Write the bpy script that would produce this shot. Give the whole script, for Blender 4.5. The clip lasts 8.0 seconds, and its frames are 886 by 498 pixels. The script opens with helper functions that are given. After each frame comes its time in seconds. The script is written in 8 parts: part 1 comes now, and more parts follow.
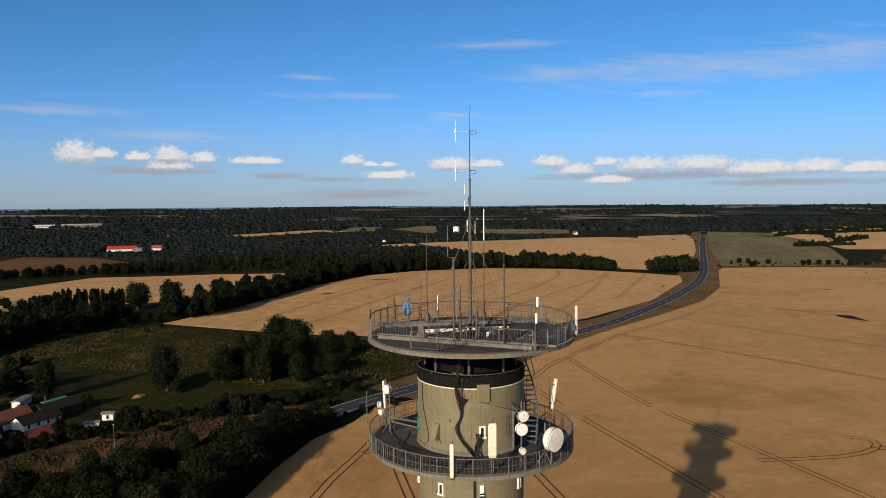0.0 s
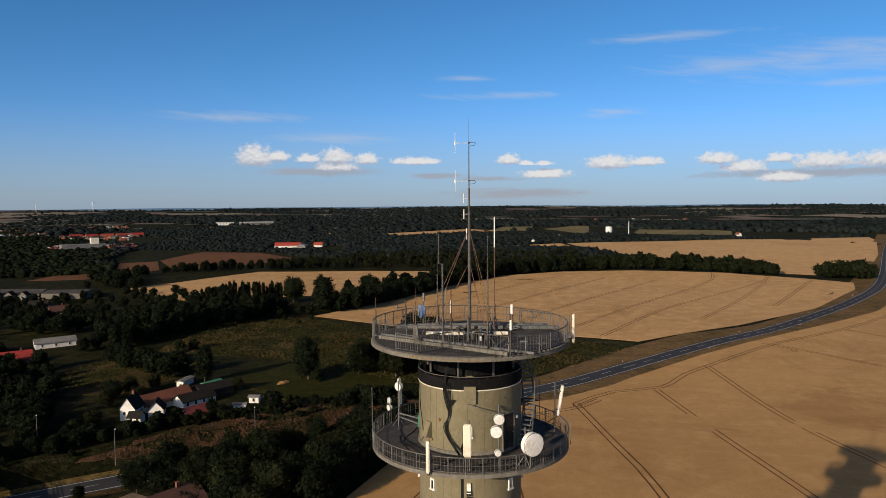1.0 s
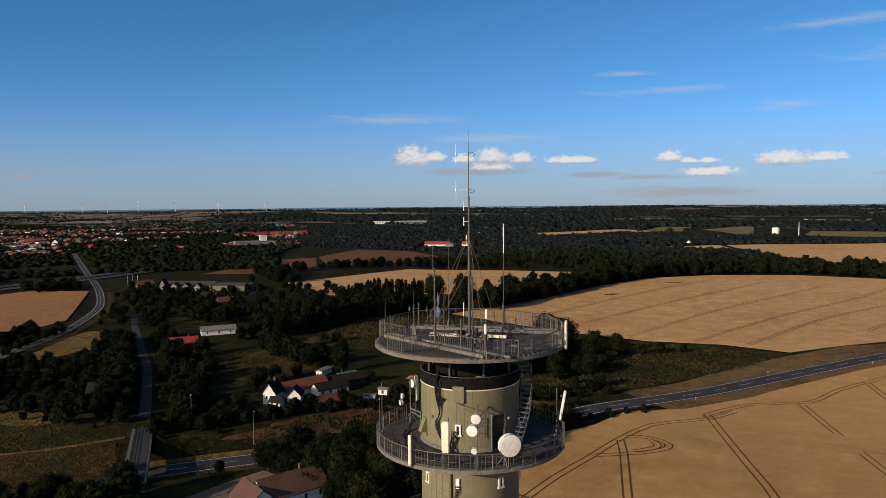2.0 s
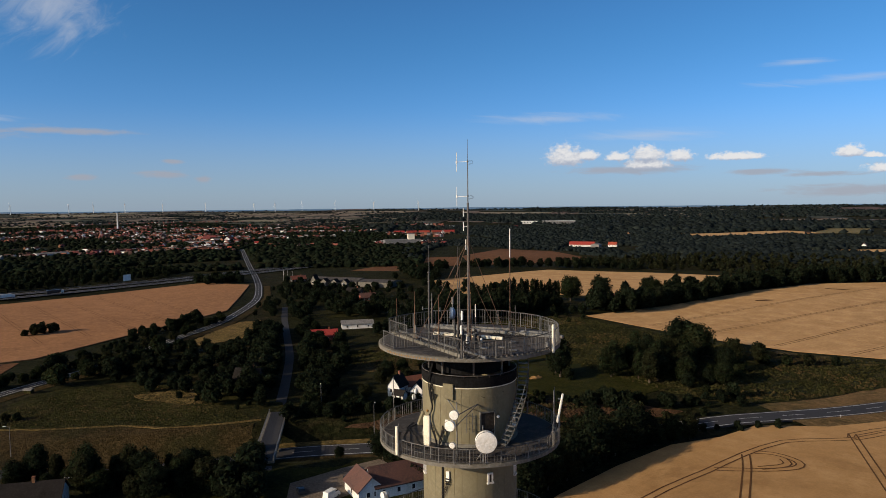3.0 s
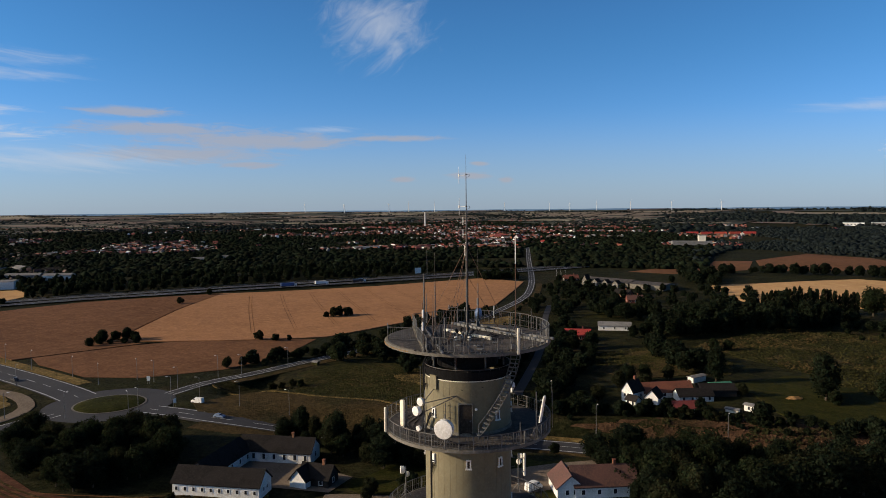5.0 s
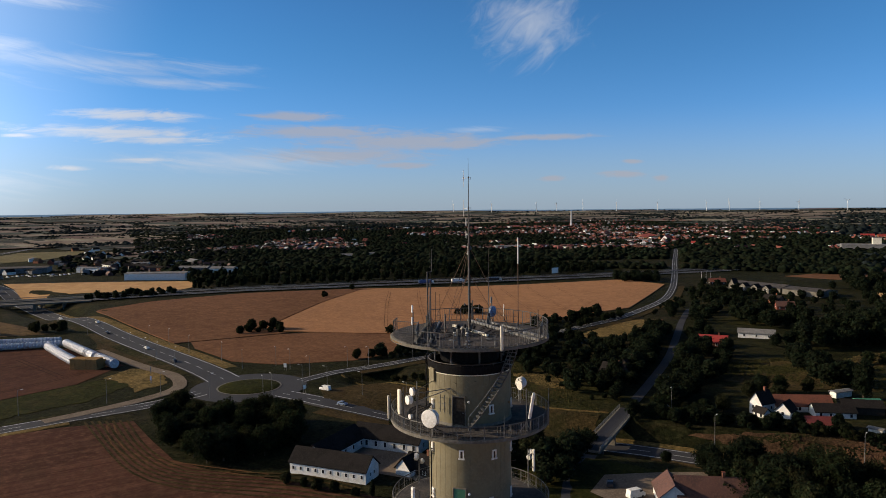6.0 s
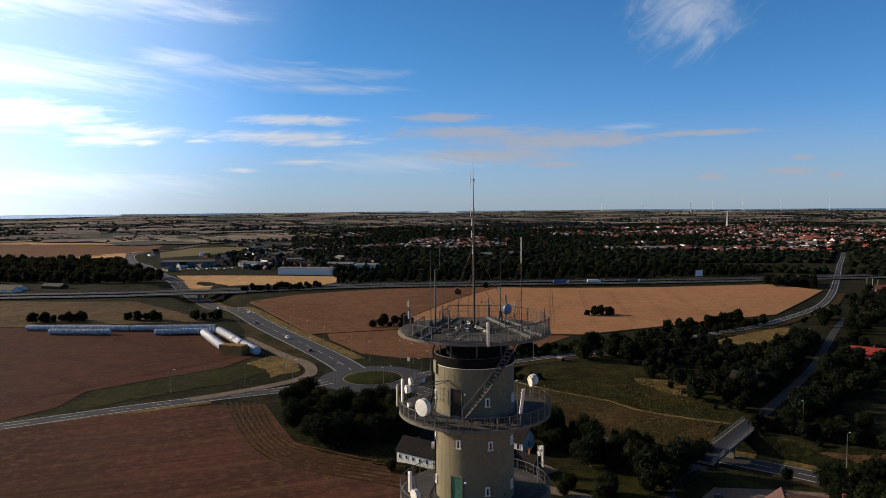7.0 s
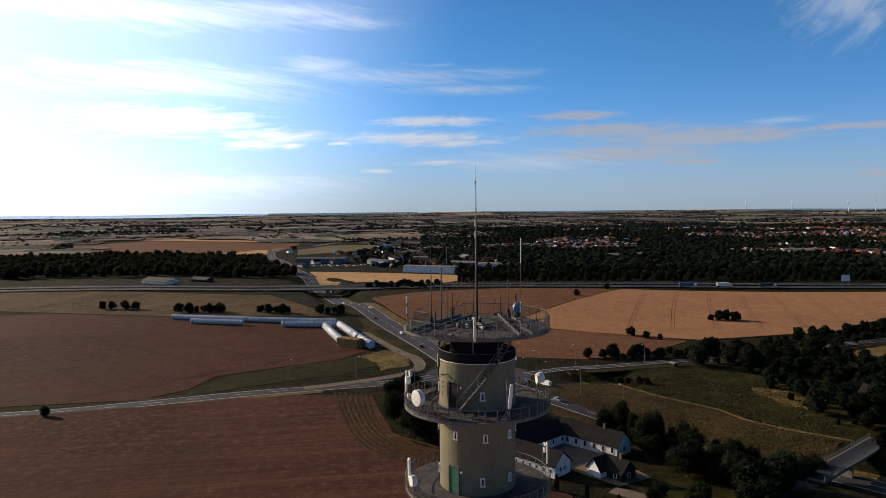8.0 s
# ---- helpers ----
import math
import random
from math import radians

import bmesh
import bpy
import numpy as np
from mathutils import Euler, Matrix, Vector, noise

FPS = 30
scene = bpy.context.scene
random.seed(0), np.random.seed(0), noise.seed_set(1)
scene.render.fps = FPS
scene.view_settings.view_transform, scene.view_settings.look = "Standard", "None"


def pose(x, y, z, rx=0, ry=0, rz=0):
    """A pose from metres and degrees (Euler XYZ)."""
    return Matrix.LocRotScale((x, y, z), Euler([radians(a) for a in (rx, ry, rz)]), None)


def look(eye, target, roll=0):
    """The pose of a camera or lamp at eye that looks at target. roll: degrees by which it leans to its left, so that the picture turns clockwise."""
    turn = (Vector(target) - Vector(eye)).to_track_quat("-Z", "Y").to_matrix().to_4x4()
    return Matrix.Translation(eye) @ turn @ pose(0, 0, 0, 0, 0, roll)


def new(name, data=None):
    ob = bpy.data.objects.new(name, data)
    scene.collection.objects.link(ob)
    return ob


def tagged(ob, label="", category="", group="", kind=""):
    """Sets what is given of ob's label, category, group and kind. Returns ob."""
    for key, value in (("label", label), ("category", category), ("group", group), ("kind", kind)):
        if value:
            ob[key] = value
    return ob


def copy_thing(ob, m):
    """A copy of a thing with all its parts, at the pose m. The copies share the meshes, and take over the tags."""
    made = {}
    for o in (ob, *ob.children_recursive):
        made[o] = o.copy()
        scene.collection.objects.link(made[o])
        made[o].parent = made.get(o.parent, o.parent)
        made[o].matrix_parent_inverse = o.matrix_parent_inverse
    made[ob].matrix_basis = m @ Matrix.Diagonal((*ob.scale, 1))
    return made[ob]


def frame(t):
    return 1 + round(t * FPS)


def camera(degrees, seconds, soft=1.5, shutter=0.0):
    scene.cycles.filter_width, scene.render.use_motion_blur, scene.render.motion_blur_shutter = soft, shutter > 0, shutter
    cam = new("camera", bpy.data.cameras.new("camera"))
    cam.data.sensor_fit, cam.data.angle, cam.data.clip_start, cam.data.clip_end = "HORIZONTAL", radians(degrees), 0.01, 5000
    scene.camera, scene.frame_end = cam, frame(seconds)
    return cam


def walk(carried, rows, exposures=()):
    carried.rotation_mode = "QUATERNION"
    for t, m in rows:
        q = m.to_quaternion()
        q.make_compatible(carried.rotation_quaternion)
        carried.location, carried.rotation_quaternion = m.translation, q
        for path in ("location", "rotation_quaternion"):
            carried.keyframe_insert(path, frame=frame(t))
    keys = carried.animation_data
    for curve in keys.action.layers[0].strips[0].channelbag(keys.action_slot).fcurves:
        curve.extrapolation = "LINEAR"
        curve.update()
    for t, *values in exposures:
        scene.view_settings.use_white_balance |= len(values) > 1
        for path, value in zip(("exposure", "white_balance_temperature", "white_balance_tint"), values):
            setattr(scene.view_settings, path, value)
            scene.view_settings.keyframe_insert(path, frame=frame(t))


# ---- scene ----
# ---- camera ----
cam = camera(63.88, 8.0, soft=0.6)
# seconds, place in metres, yaw, pitch and roll in degrees
ROWS = [
    (0.0, -0.71, -39.14, 61.33, 1.14, -3.76, -0.38),
    (0.5, 3.63, -39.70, 61.57, 7.40, -3.75, -0.38),
    (1.0, 8.08, -39.86, 61.82, 13.58, -3.74, -0.40),
    (1.5, 12.61, -39.56, 62.06, 19.76, -3.72, -0.44),
    (2.0, 17.13, -38.80, 62.26, 25.92, -3.70, -0.49),
    (2.5, 21.62, -37.56, 62.42, 32.01, -3.67, -0.54),
    (3.0, 26.02, -35.85, 62.58, 38.01, -3.63, -0.57),
    (3.5, 30.29, -33.67, 62.75, 43.91, -3.59, -0.58),
    (4.0, 34.40, -31.03, 62.89, 49.79, -3.54, -0.59),
    (4.5, 38.25, -27.96, 63.00, 55.70, -3.49, -0.60),
    (5.0, 41.84, -24.42, 63.08, 61.63, -3.45, -0.59),
    (5.5, 45.10, -20.43, 63.13, 67.58, -3.43, -0.56),
    (6.0, 47.97, -16.07, 63.16, 73.56, -3.41, -0.53),
    (6.5, 50.38, -11.40, 63.18, 79.55, -3.38, -0.51),
    (7.0, 52.32, -6.48, 63.18, 85.41, -3.36, -0.49),
    (7.5, 53.75, -1.55, 63.20, 90.97, -3.33, -0.49),
    (8.0, 54.67, 3.21, 63.23, 96.04, -3.31, -0.53),
]
EXPOSURES = [(0, 0.16), (1.5, 0.12), (3, 0.2), (4.5, 0.3), (8, 0.32)]
walk(cam, [(t, pose(x, y, z, 90 + pitch, 0, yaw) @ pose(0, 0, 0, 0, 0, roll)) for t, x, y, z, yaw, pitch, roll in ROWS], EXPOSURES)

# ---- light ----
SUN_AZ, SUN_EL = -114.5, 18.3  # degrees, counted from +x
sun = new("sun", bpy.data.lights.new("sun", "SUN"))
sun.data.energy, sun.data.angle, sun.data.color = 5.0, radians(0.53), (1.0, 0.80, 0.56)
sun_way = Vector((math.cos(radians(SUN_AZ)) * math.cos(radians(SUN_EL)), math.sin(radians(SUN_AZ)) * math.cos(radians(SUN_EL)), math.sin(radians(SUN_EL))))
sun.matrix_world = look(sun_way * 300, (0, 0, 0))


class Nodes:
    """A short hand for building a node tree."""

    def __init__(self, tree):
        self.tree = tree
        tree.nodes.clear()

    def add(self, kind, **settings):
        node = self.tree.nodes.new(kind)
        inputs = settings.pop("inputs", {})
        for key, value in settings.items():
            setattr(node, key, value)
        for key, value in inputs.items():
            self.put(node, key, value)
        return node

    def put(self, node, key, value):
        socket = node.inputs[key]
        if isinstance(value, bpy.types.NodeSocket):
            self.tree.links.new(value, socket)
        elif isinstance(value, bpy.types.Node):
            self.tree.links.new(value.outputs[0], socket)
        else:
            socket.default_value = value

    def math(self, op, a, b=0.0, c=0.0, clamp=False):
        return self.add("ShaderNodeMath", operation=op, use_clamp=clamp, inputs={0: a, 1: b, 2: c}).outputs[0]

    def vec(self, op, a, b=(0, 0, 0)):
        node = self.add("ShaderNodeVectorMath", operation=op, inputs={0: a, 1: b})
        return node.outputs["Value"] if op in ("LENGTH", "DOT_PRODUCT", "DISTANCE") else node.outputs[0]

    def noise(self, vector, scale, detail=4.0, rough=0.55, distort=0.0):
        return self.add("ShaderNodeTexNoise", inputs={"Vector": vector, "Scale": scale, "Detail": detail, "Roughness": rough, "Distortion": distort}).outputs["Fac"]

    def ramp(self, fac, *stops, smooth=False):
        node = self.add("ShaderNodeValToRGB", inputs={0: fac})
        if smooth:
            node.color_ramp.interpolation = "EASE"
        els = node.color_ramp.elements
        while len(els) < len(stops):
            els.new(0.5)
        for el, (at, colour) in zip(els, stops):
            el.position, el.color = at, (*colour, 1) if len(colour) == 3 else colour
        return node.outputs[0]

    def mix(self, fac, a, b, blend="MIX"):
        node = self.add("ShaderNodeMix", data_type="RGBA", blend_type=blend)
        self.put(node, 0, fac)
        self.put(node, 6, a if not isinstance(a, tuple) else (*a, 1)[:4])
        self.put(node, 7, b if not isinstance(b, tuple) else (*b, 1)[:4])
        return node.outputs[2]

    def step(self, value, lo, hi):
        return self.add("ShaderNodeMapRange", interpolation_type="SMOOTHSTEP", inputs={0: value, 1: lo, 2: hi, 3: 0.0, 4: 1.0}).outputs[0]


world = bpy.data.worlds.new("sky")
scene.world = world
world.use_nodes = True
w = Nodes(world.node_tree)
sky = w.add("ShaderNodeTexSky", sky_type="NISHITA", sun_disc=False, sun_elevation=radians(SUN_EL), sun_rotation=radians(90 - SUN_AZ),
            altitude=60.0, air_density=1.0, dust_density=0.25, ozone_density=4.0)
# sky directions as degrees: a round from 140 degrees, e up from the horizon
ray = w.add("ShaderNodeTexCoord").outputs["Generated"]
turned = w.add("ShaderNodeVectorRotate", rotation_type="Z_AXIS", inputs={"Vector": ray, "Angle": radians(-140)}).outputs[0]
axes = w.add("ShaderNodeSeparateXYZ", inputs={0: turned})
a_deg = w.math("MULTIPLY", w.math("ARCTAN2", axes.outputs[1], axes.outputs[0]), 180 / math.pi)
e_deg = w.math("MULTIPLY", w.math("ARCSINE", axes.outputs[2]), 180 / math.pi)
spot = w.add("ShaderNodeCombineXYZ", inputs={0: a_deg, 1: e_deg, 2: 0.0}).outputs[0]


def cloud_field(blobs, warp_scale, warp, swirl=0.0, flat=1.0, lean=0.0):
    """How deep a direction lies in the nearest of the soft ellipses a, e, half width, half height."""
    leant = w.add("ShaderNodeVectorRotate", rotation_type="Z_AXIS", inputs={"Vector": spot, "Angle": radians(lean)}).outputs[0]
    scaled = w.vec("MULTIPLY", leant, (warp_scale[0], warp_scale[1], 1))
    n1 = w.noise(scaled, 1.0, 8.0, 0.62, swirl)
    best = None
    for a, e, wide, high in blobs:
        q = w.vec("MULTIPLY", w.vec("SUBTRACT", spot, (a, e, 0)), (1 / wide, 1 / high, 0))
        if flat > 1:
            q = w.vec("MAXIMUM", q, w.vec("MULTIPLY", q, (1, -flat, 1)))
        d = w.vec("LENGTH", q)
        best = d if best is None else w.math("MINIMUM", best, d)
    return w.math("ADD", w.math("SUBTRACT", 1.0, best), w.math("MULTIPLY", w.math("SUBTRACT", n1, 0.5), warp))


CUMULUS = [(-21.8, 3.52, 1.41, 1.0), (-23.4, 3.68, 0.97, 0.46), (-25.8, 3.53, 0.88, 0.41), (-28.0, 3.61, 1.15, 0.77), (-28.0, 2.93, 1.68, 0.55), (-30.4, 3.47, 0.97, 0.55), (-34.3, 3.34, 1.86, 0.36),
           (-41.7, 3.38, 0.88, 0.5), (-43.1, 3.15, 0.62, 0.23), (-44.5, 3.11, 0.75, 0.23), (-44.6, 2.21, 1.86, 0.46), (-49.6, 2.99, 1.77, 0.64), (-52.3, 3.06, 1.24, 0.41), (-57.5, 3.13, 1.33, 0.55),
           (-59.3, 2.48, 1.55, 0.55), (-61.7, 3.1, 0.88, 0.41), (-62.0, 1.69, 1.68, 0.46), (-64.5, 2.74, 2.03, 0.68), (-68.7, 2.73, 2.47, 0.68), (-72.8, 2.3, 2.92, 0.64), (-76.5, 2.36, 2.03, 0.59), (-79.6, 2.19, 2.03, 0.5)]
FAINT = [(-26.8, 2.5, 5.2, 0.36), (-36.2, 2.13, 2.73, 0.23), (-40.2, 1.86, 2.73, 0.2), (-66.3, 1.95, 10.5, 0.36), (-42.4, 0.7, 5.9, 0.46), (-74.9, 1.3, 7.3, 0.3),
         (35.3, 7.08, 3.6, 0.4), (33.2, 5.94, 6.8, 0.6), (26.5, 5.23, 8.6, 0.75), (31.5, 4.09, 7.3, 0.7), (22.9, 5.01, 4.5, 0.5), (26.6, 3.35, 2.6, 0.3), (15.6, 5.39, 5.0, 0.25),
         (8.7, 3.38, 0.8, 0.22), (14.8, 2.16, 1.1, 0.26), (6.5, 2.01, 0.6, 0.3), (9.4, 2.4, 1.8, 0.32)]
STREAK = [(48.4, 5.56, 6.4, 0.55), (45.1, 5.11, 3.6, 0.3), (59.2, 5.67, 3.8, 0.6), (60.6, 5.03, 2.7, 0.4), (54.0, 5.16, 1.0, 0.2), (57.8, 4.95, 1.2, 0.26), (46.0, 3.64, 2.1, 0.2), (51.2, 2.99, 1.1, 0.2),
          (66.8, 6.62, 6.0, 1.1), (46.7, 6.88, 4.2, 0.4)]
CIRRUS = [(-41.6, 8.38, 6.4, 0.36), (-38.1, 9.69, 2.7, 0.3), (-53.3, 12.2, 5.9, 0.4), (-66.2, 8.12, 3.2, 0.4), (-49.7, 6.86, 2.7, 0.4), (-69.0, 9.8, 14.0, 1.5), (-58.6, 9.93, 7.0, 0.8), (-78.2, 10.2, 7.0, 1.6),
          (-20.3, 6.6, 6.0, 0.45), (-28.0, 5.11, 6.0, 0.55), (49.0, 10.4, 10.5, 0.9), (55.9, 11.0, 3.5, 0.8), (44.6, 9.3, 6.0, 0.5), (53.9, 14.4, 5.0, 0.8), (57.5, 14.9, 8.2, 0.9), (68.5, 14.2, 13.7, 1.3),
          (66.0, 9.5, 12.0, 1.6), (62.0, 2.0, 12.0, 1.3), (40.0, 3.6, 9.0, 0.9), (20.8, 6.07, 2.8, 0.3)]
WISP = [(16.5, 13.9, 3.4, 2.4), (15.4, 12.6, 1.3, 1.1), (17.5, 15.0, 3.0, 1.2)]
glow = w.vec("DOT_PRODUCT", w.vec("NORMALIZE", ray), tuple(sun_way))
near_sun = w.math("MULTIPLY", w.step(glow, 0.5, 1.02), 0.56)
HEAPS = [(a, e - 0.1, 1.25 * p, 1.3 * q) for a, e, p, q in CUMULUS]
lumps = cloud_field(HEAPS, (1.9, 2.6), 1.5, 0.15, 1.9)
cum = w.math("MULTIPLY", w.step(lumps, -0.08, 0.5), 0.94)
faint = w.math("MULTIPLY", w.step(cloud_field(FAINT, (0.45, 2.2), 1.8, 0.8), -0.25, 0.75), 0.78)
streak = w.math("MULTIPLY", w.step(cloud_field([(a, e, 1.3 * p, 1.15 * q) for a, e, p, q in STREAK], (0.3, 2.0), 2.0, 1.2, 1.0, 4.0), -0.15, 0.95), 0.8)
cirrus = w.math("MULTIPLY", w.step(cloud_field(CIRRUS, (0.14, 1.2), 2.2, 1.2, 1.0, -7.0), -0.2, 1.3), 0.45)
wisp = w.math("MULTIPLY", w.step(cloud_field(WISP, (0.32, 0.75), 2.4, 1.2, 1.0, 40.0), -0.5, 1.5), 0.55)
cirrus = w.math("MAXIMUM", cirrus, wisp)
# a sunny upper side and a grey foot for the heaped clouds
over = cloud_field([(a, e - 0.42, p, q) for a, e, p, q in HEAPS], (1.9, 2.6), 1.5, 0.15, 1.9)
puff = w.noise(w.vec("MULTIPLY", spot, (2.6, 3.6, 1)), 1.0, 6.0, 0.6)
lit = w.step(w.math("ADD", w.math("SUBTRACT", lumps, over), w.math("MULTIPLY", w.math("SUBTRACT", puff, 0.5), 1.5)), -0.5, 0.6)
# deep clear summer blue, paler towards the horizon
rich = w.add("ShaderNodeHueSaturation", inputs={"Saturation": 0.97, "Color": sky.outputs[0]}).outputs[0]
low = w.math("SUBTRACT", 1.0, w.step(e_deg, -1.0, 14.0))
tint = w.mix(low, (0.56, 1.14, 1.60), (0.90, 1.26, 2.08))
base = w.mix(1.0, rich, tint, "MULTIPLY")
# sky above the view is darkened to weaken the fill light on the land
base = w.mix(w.step(e_deg, 12.0, 42.0), base, w.mix(1.0, base, (0.20, 0.22, 0.26), "MULTIPLY"))
boost = w.math("ADD", 0.75, w.math("MULTIPLY", near_sun, 4.0))
boost_rgb = w.add("ShaderNodeCombineColor", inputs={0: boost, 1: boost, 2: boost}).outputs[0]
haze = w.mix(1.0, (20.0, 19.8, 19.6), w.add("ShaderNodeCombineColor", inputs={0: near_sun, 1: near_sun, 2: near_sun}).outputs[0], "MULTIPLY")
base = w.mix(1.0, base, haze, "ADD")
# pale summer air low over the land
base = w.mix(w.math("MULTIPLY", w.math("SUBTRACT", 1.0, w.step(e_deg, 0.0, 8.0)), 0.5), base, w.mix(1.0, (6.0, 7.1, 8.6), boost_rgb, "MULTIPLY"))
out = w.mix(faint, base, w.mix(1.0, (6.6, 6.8, 7.8), boost_rgb, "MULTIPLY"))
veil = w.mix(1.0, (10.5, 10.8, 11.6), boost_rgb, "MULTIPLY")
out = w.mix(cirrus, out, veil)
out = w.mix(streak, out, veil)
out = w.mix(cum, out, w.mix(lit, (5.6, 6.1, 7.4), (11.0, 10.8, 10.7)))
back = w.add("ShaderNodeBackground", inputs={"Color": out, "Strength": 0.064})
w.add("ShaderNodeOutputWorld", inputs={0: back})

# ---- materials ----
def surface(name, colour, dark, light, scales=(0.05, 1.5), rough=0.9, bump=0.0, bump_scale=20.0, metal=0.0, spread=0.0, detail=5.0, rows=None, wear=None, grain=None, sheen=0.0, thin=0.0):
    """A worn surface: one colour that drifts to a dark and a light one at two scales, with fine relief.
    spread: how far whole objects differ; rows: (turn in degrees, spacing, strength) of field rows; wear: (colour, scale, amount); grain: (scale, strength) of a fine uneven speckle; sheen: the pale bloom of dry ears and stalks seen flat; thin: how much light passes through a leaf."""
    m = bpy.data.materials.new(name)
    m.use_nodes = True
    n = Nodes(m.node_tree)
    at = n.add("ShaderNodeTexCoord").outputs["Object"]
    big = n.noise(at, scales[0], detail, 0.6, 0.4)
    fine = n.noise(at, scales[1], detail, 0.65)
    col = n.mix(n.step(big, 0.38, 0.66), colour, dark)
    col = n.mix(n.step(fine, 0.42, 0.72), col, light)
    if wear:
        col = n.mix(n.math("MULTIPLY", n.step(n.noise(at, wear[1], 6.0, 0.7, 0.8), 0.5, 0.66), wear[2]), col, wear[0])
    if rows:
        across = n.add("ShaderNodeVectorRotate", rotation_type="Z_AXIS", inputs={"Vector": at, "Angle": radians(rows[0])}).outputs[0]
        streaks = n.noise(n.vec("MULTIPLY", across, (1 / rows[1], 0.012, 0)), 1.0, 3.0, 0.7)
        col = n.mix(n.math("MULTIPLY", n.step(streaks, 0.45, 0.7), rows[2]), col, dark)
        streaks2 = n.noise(n.vec("MULTIPLY", across, (0.22 / rows[1], 0.004, 0)), 1.0, 2.0, 0.6)
        col = n.mix(n.math("MULTIPLY", n.step(streaks2, 0.45, 0.7), rows[2] * 0.7), col, light)
    if grain:
        speck = n.noise(at, grain[0], 3.0, 0.75)
        clump = n.noise(at, grain[0] * 0.17, 3.0, 0.6, 0.5)
        value = n.math("ADD", n.math("MULTIPLY", n.math("SUBTRACT", speck, 0.5), 4.5 * grain[1]), n.math("MULTIPLY", n.math("SUBTRACT", clump, 0.5), 2.6 * grain[1]))
        col = n.add("ShaderNodeHueSaturation", inputs={"Value": n.math("MAXIMUM", n.math("ADD", 1.0, value), 0.2), "Color": col}).outputs[0]
    if spread:
        rnd = n.add("ShaderNodeObjectInfo").outputs["Random"]
        isl = n.add("ShaderNodeNewGeometry").outputs["Random Per Island"]
        both = n.math("FRACT", n.math("ADD", rnd, isl))
        hsv = n.add("ShaderNodeHueSaturation", inputs={"Hue": n.math("ADD", 0.5, n.math("MULTIPLY", n.math("SUBTRACT", both, 0.5), spread * 0.12)),
                    "Value": n.math("ADD", 1.0, n.math("MULTIPLY", n.math("SUBTRACT", both, 0.5), spread)), "Color": col})
        col = hsv.outputs[0]
    s = n.add("ShaderNodeBsdfPrincipled", inputs={"Base Color": col, "Roughness": n.math("ADD", rough - 0.06, n.math("MULTIPLY", fine, 0.12)), "Metallic": metal})
    if "Specular IOR Level" in s.inputs and rough > 0.8:
        s.inputs["Specular IOR Level"].default_value = 0.03 if rough > 0.88 else 0.15
    if sheen:
        s.inputs["Sheen Weight"].default_value, s.inputs["Sheen Roughness"].default_value = sheen, 0.6
        n.put(s, "Sheen Tint", n.mix(0.5, col, (0.9, 0.75, 0.5)))
    if bump:
        b = n.add("ShaderNodeBump", inputs={"Strength": min(1.0, bump), "Distance": 1.0 / bump_scale, "Height": n.noise(at, bump_scale, 4.0, 0.7)})
        n.put(s, "Normal", b.outputs[0])
    if thin:
        s = n.add("ShaderNodeMixShader", inputs={0: thin, 1: s.outputs[0], 2: n.add("ShaderNodeBsdfTranslucent", inputs={"Color": col}).outputs[0]})
    n.add("ShaderNodeOutputMaterial", inputs={0: s})
    return m


